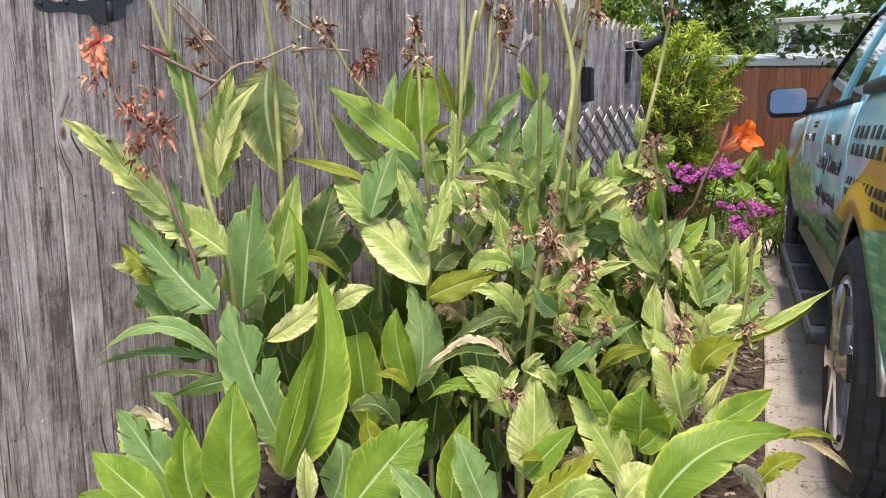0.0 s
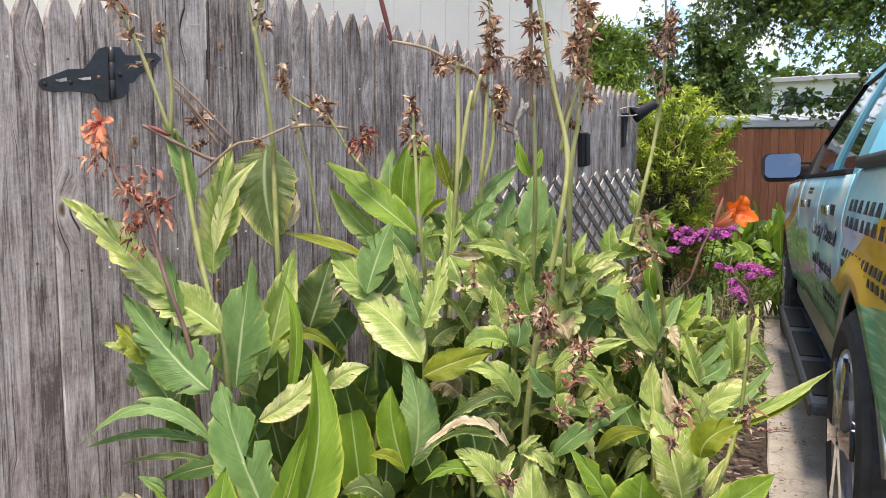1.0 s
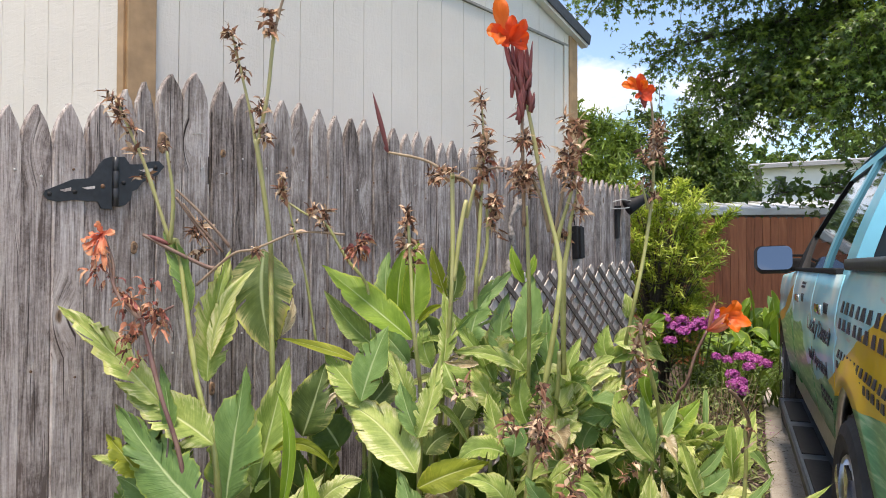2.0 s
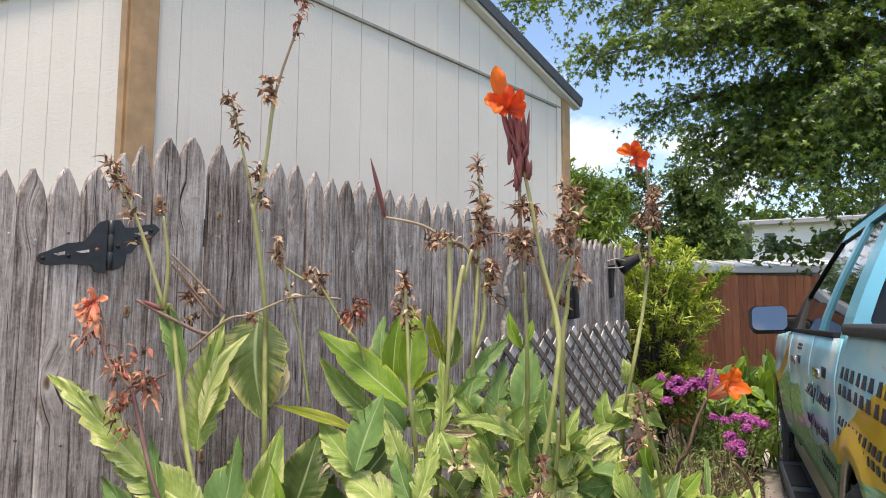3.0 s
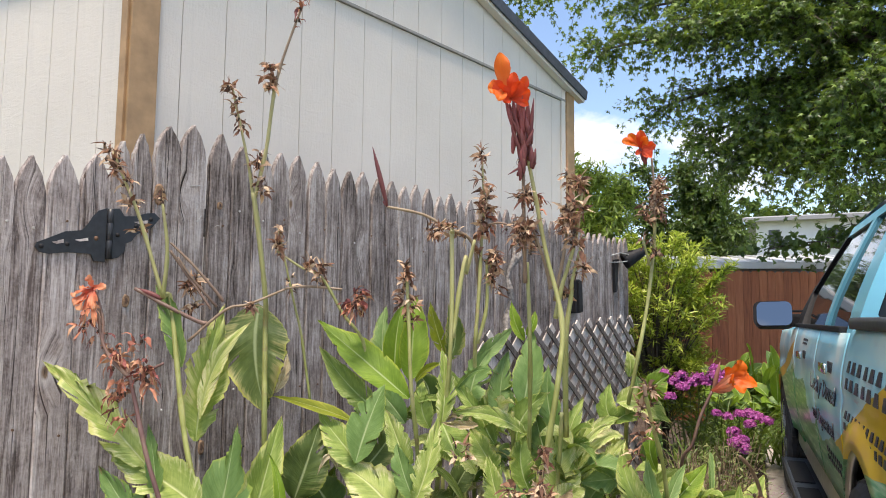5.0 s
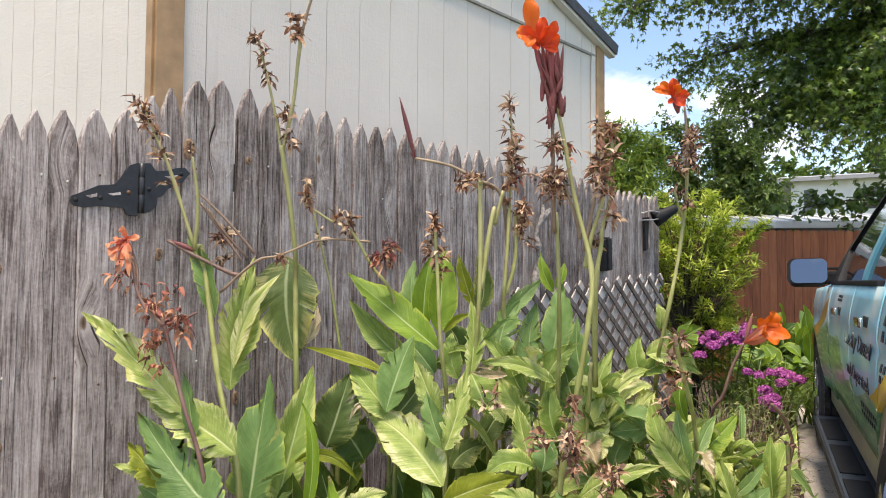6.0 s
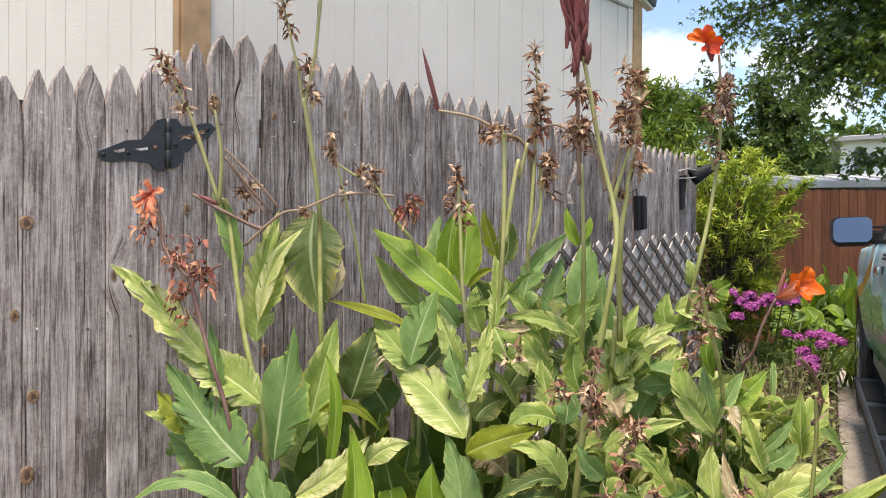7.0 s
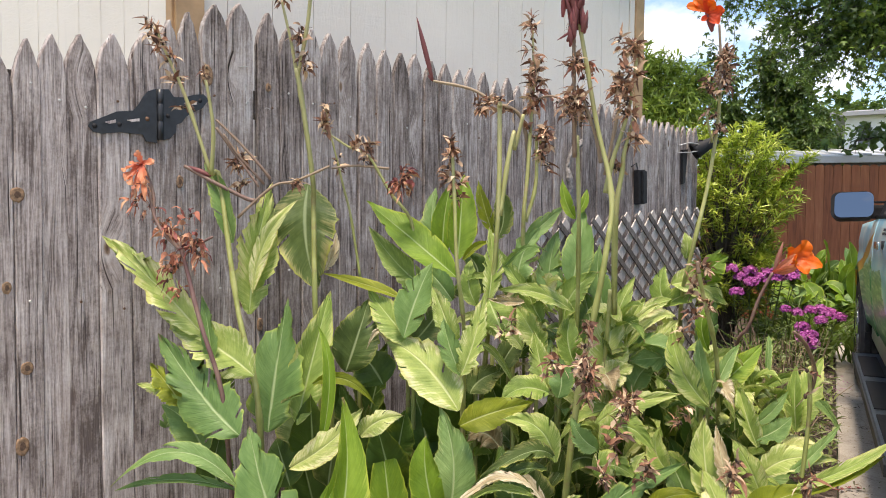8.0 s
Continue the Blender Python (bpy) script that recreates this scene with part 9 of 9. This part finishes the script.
c.stem([(-0.022, 2.482, 0.015), (-0.022, 2.482, 0.222), (0.008, 2.442, 0.603), (0.122, 2.178, 0.945), (0.163, 2.140, 1.087), (0.182, 2.198, 1.278), (0.196, 2.226, 1.446), (0.213, 2.200, 1.556)], 0.0078, 0.0049, "g")
c.stem([(0.212, 2.201, 1.547), (0.216, 2.189, 1.644), (0.215, 2.173, 1.742)], 0.0047, 0.0033, "p")
c.stem([(0.191, 2.207, 1.414), (0.179, 2.186, 1.494)], 0.0047, 0.0029, "g")
c.petals((0.189, 2.151, 1.768), "orange-red flower on a tall stalk", M_RED, [((0.230, 2.165, 1.781), 0.038, (0.879, -0.477, -0.013)), ((0.221, 2.153, 1.738), 0.038, (0.809, -0.513, -0.287)), ((0.197, 2.124, 1.820), 0.038, (0.572, -0.817, 0.078)), ((0.183, 2.125, 1.747), 0.020, (0.391, -0.895, -0.216))])
c.petals((0.185, 2.147, 1.778), "orange-red flower on a tall stalk", M_ORANGE, [((0.150, 2.096, 1.787), 0.038, (0.227, -0.896, 0.383)), ((0.163, 2.114, 1.810), 0.033, (0.385, -0.862, 0.330)), ((0.218, 2.130, 1.797), 0.036, (0.708, -0.685, 0.170))])
c.bud((0.198, 2.164, 1.722), (0.184, 2.145, 1.786), 0.0119, M_REDTUBE, "flower_tube")
c.bud((0.200, 2.165, 1.724), (0.198, 2.155, 1.783), 0.0109, M_REDTUBE, "flower_tube")
c.bud((0.197, 2.163, 1.726), (0.210, 2.165, 1.771), 0.0100, M_REDTUBE, "flower_tube")
c.dry_head((0.220, 2.202, 1.582), 0.143, 0.0418, 57)
c.dry_head((0.185, 2.183, 1.538), 0.088, 0.0396, 29)
c.dry_head((0.233, 2.209, 1.591), 0.099, 0.0286, 18)
c.dry_head((0.206, 2.209, 1.467), 0.055, 0.033, 13)
c = Canna(0.214, 2.460, "canna stalk with a bright orange open flower")
c.stem([(0.214, 2.460, 0.015), (0.228, 2.370, 0.300), (0.254, 2.260, 0.600), (0.286, 2.175, 0.832), (0.320, 2.165, 0.893), (0.344, 2.170, 0.974), (0.375, 2.181, 1.047)], 0.0057, 0.0042, "p")
c.bud((0.378, 2.183, 1.049), (0.398, 2.185, 1.131), 0.0134, M_PINKBUD)
c.petals((0.375, 2.181, 1.047), "salmon tube of the orange flower", M_SALMON, [((0.433, 2.189, 1.099), 0.023, (0.400, -0.901, 0.166)), ((0.440, 2.186, 1.073), 0.028, (0.548, -0.776, -0.312)), ((0.424, 2.189, 1.062), 0.023, (0.508, -0.716, -0.480))], 1.2)
c.petals((0.410, 2.200, 1.083), "bright orange trumpet flower with a salmon tube", M_ORANGE, [((0.416, 2.163, 1.116), 0.040, (0.588, -0.698, 0.408)), ((0.451, 2.221, 1.135), 0.058, (0.874, -0.481, 0.074)), ((0.456, 2.254, 1.101), 0.047, (0.955, -0.288, 0.067)), ((0.484, 2.242, 1.068), 0.053, (0.890, -0.351, 0.291)), ((0.461, 2.192, 1.047), 0.051, (0.846, -0.477, 0.238)), ((0.439, 2.159, 1.083), 0.042, (0.723, -0.691, -0.018))])
c.leaf((0.107, 2.137, 0.998), (0.233, 2.235, 0.936), 0.089, (0.339, -0.750, 0.568), "P", (0.0, 0.0, 0.03), 0.35, 0.25)
c.leaf((0.170, 2.209, 0.811), (0.209, 2.214, 0.961), 0.070, (0.768, -0.618, 0.167), "B", (0.0, -0.01, 0.0), 0.35, 0.25)
c.leaf((0.173, 2.183, 0.999), (0.242, 2.220, 1.084), 0.084, (0.693, -0.675, 0.255), "G", (0.0, -0.02, 0.01), 0.60, 0.25)
c.dry_head((0.121, 1.476, 0.842), 0.055, 0.0374, 13, (0.3, 0.2, 1))
c.dry_head((0.251, 1.523, 0.717), 0.055, 0.0374, 16, (0.3, 0.2, 1))
c.dry_head((0.331, 1.690, 0.749), 0.055, 0.0374, 13, (0.3, 0.2, 1))
c.dry_head((0.483, 1.588, 0.682), 0.055, 0.0374, 16, (0.3, 0.2, 1))
c.dry_head((0.621, 1.566, 0.685), 0.055, 0.0323, 13, (0.3, 0.2, 1))
c.dry_head((0.210, 1.277, 0.522), 0.055, 0.0374, 11, (0.3, 0.2, 1))
c.dry_head((-0.039, 1.528, 0.941), 0.055, 0.0374, 9, (0.3, 0.2, 1))
c.dry_head((0.319, 1.535, 0.649), 0.055, 0.0374, 13, (0.3, 0.2, 1))
c.dry_head((0.305, 1.784, 0.939), 0.055, 0.0323, 11, (0.3, 0.2, 1))
c.dry_head((0.264, 1.572, 0.787), 0.055, 0.0374, 18, (0.3, 0.2, 1))
c.dry_head((0.254, 1.461, 0.648), 0.055, 0.0323, 11, (0.3, 0.2, 1))
c.dry_head((0.482, 1.552, 0.631), 0.055, 0.0374, 9, (0.3, 0.2, 1))
c.leaf((0.167, 2.365, 0.924), (0.075, 2.389, 1.062), 0.098, (0.34, -0.92, 0.19), "D", (-0.011, -0.022, 0.004), 0.5, 0.2)


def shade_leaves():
    """Lower leaves behind the front row, shade put into their dark colour, shared out among the plants along the fence.
    """
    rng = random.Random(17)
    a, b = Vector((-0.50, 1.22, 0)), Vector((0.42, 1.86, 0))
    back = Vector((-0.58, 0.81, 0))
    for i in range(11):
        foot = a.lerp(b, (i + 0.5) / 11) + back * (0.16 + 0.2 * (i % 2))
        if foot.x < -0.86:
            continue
        p = Canna(round(foot.x, 3), round(foot.y, 3), "canna plant behind the front row, leaves coloured dark for shade")
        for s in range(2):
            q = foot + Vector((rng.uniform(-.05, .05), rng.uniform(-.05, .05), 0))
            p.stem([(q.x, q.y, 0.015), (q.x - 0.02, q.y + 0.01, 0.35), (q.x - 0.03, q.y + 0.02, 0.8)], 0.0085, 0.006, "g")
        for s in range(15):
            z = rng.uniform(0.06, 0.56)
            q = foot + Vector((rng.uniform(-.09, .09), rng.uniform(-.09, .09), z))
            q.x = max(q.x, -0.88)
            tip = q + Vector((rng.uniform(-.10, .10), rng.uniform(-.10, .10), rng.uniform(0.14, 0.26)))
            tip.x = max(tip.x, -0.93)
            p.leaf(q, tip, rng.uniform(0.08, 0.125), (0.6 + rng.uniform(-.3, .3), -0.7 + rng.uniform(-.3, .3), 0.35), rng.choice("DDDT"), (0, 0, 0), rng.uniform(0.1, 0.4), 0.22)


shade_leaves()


def thatch():
    """Worn, half-dry leaves that hang crosswise in the thick of the clump towards the driveway."""
    rng = random.Random(29)
    a, b = Vector((-0.16, 1.66, 0)), Vector((0.52, 1.98, 0))
    back = Vector((-0.45, 0.89, 0))
    for i in range(9):
        foot = a.lerp(b, (i + 0.5) / 9) + back * (0.02 + 0.16 * (i % 3))
        p = Canna(round(foot.x, 3), round(foot.y, 3), "weathered canna plant with hanging half-dry striped leaves")
        p.stem([(foot.x, foot.y, 0.015), (foot.x - 0.01, foot.y, 0.4), (foot.x - 0.02, foot.y + 0.01, 0.86 - 0.02 * i)], 0.008, 0.005, "g")
        high = 1.02 - 0.036 * i
        for s in range(34):
            q = foot + Vector((rng.uniform(-.05, .05), rng.uniform(-.06, .06), rng.uniform(0.28, high)))
            d = Vector((rng.uniform(-1, 1), rng.uniform(-1, 0.5), 0)).normalized()
            ln = rng.uniform(0.10, 0.21)
            tip = q + d * ln * 0.8 + Vector((0, 0, ln * rng.uniform(-0.55, 0.75)))
            face = Vector((0.35, -0.55, 0.7)) + rnd_dir(rng) * 0.55
            p.leaf(q, tip, rng.choice((0.02, 0.03, 0.045, 0.06, 0.075)), face, rng.choice("SSSTBPPPPX"), (0, 0, ln * rng.uniform(0.08, 0.3)), rng.uniform(0.3, 0.8), rng.uniform(0.2, 0.6))


thatch()

# ---- broad-leaved plants by the back fence ----


def broadleaf_plant(x, y, n, h, seed):
    rng = random.Random(seed)
    t = thing("broadleaf_plant", "lush green plant with large oval glossy leaves", "plant", "broad-leaved plants", Matrix.Translation((x, y, 0.0)))
    for i in range(n):
        a = rng.uniform(0, 2 * math.pi)
        d = Vector((math.cos(a), math.sin(a), 0))
        top = h * rng.uniform(0.35, 1.0)
        b0 = d * rng.uniform(0.02, 0.16) + Vector((0, 0, top * 0.55))
        tip = b0 + d * rng.uniform(0.10, 0.24) + Vector((0, 0, top * 0.45 * rng.uniform(-0.2, 1.0)))
        f = (Vector((0, 0, 1)) - d * rng.uniform(0.0, 0.8) + Vector((0.3, -0.6, 0))).normalized()
        blade(t, b0, tip, rng.uniform(0.13, 0.20), f, M_LEAF[rng.choice("GGDB")], (0, 0, rng.uniform(0.02, 0.06)), 0.05, 0.2, seed * 100 + i, nu=12, nv=4)
        bm = bmesh.new()
        add_tube(bm, [d * 0.02, b0 * 0.6, b0], [0.008, 0.007, 0.005], 5, False)
        part("stalk", bm, M_STALK["g"], t)


for i, (x, y, h) in enumerate(((-1.22, 8.45, 0.98), (-1.0, 8.3, 1.08), (-0.78, 8.35, 1.08), (-0.6, 8.5, 1.06), (-1.0, 7.9, 0.75), (-0.75, 7.95, 0.75), (-0.55, 8.1, 0.9), (-0.35, 8.6, 1.0))):
    broadleaf_plant(x, y, 26, h, 200 + i)
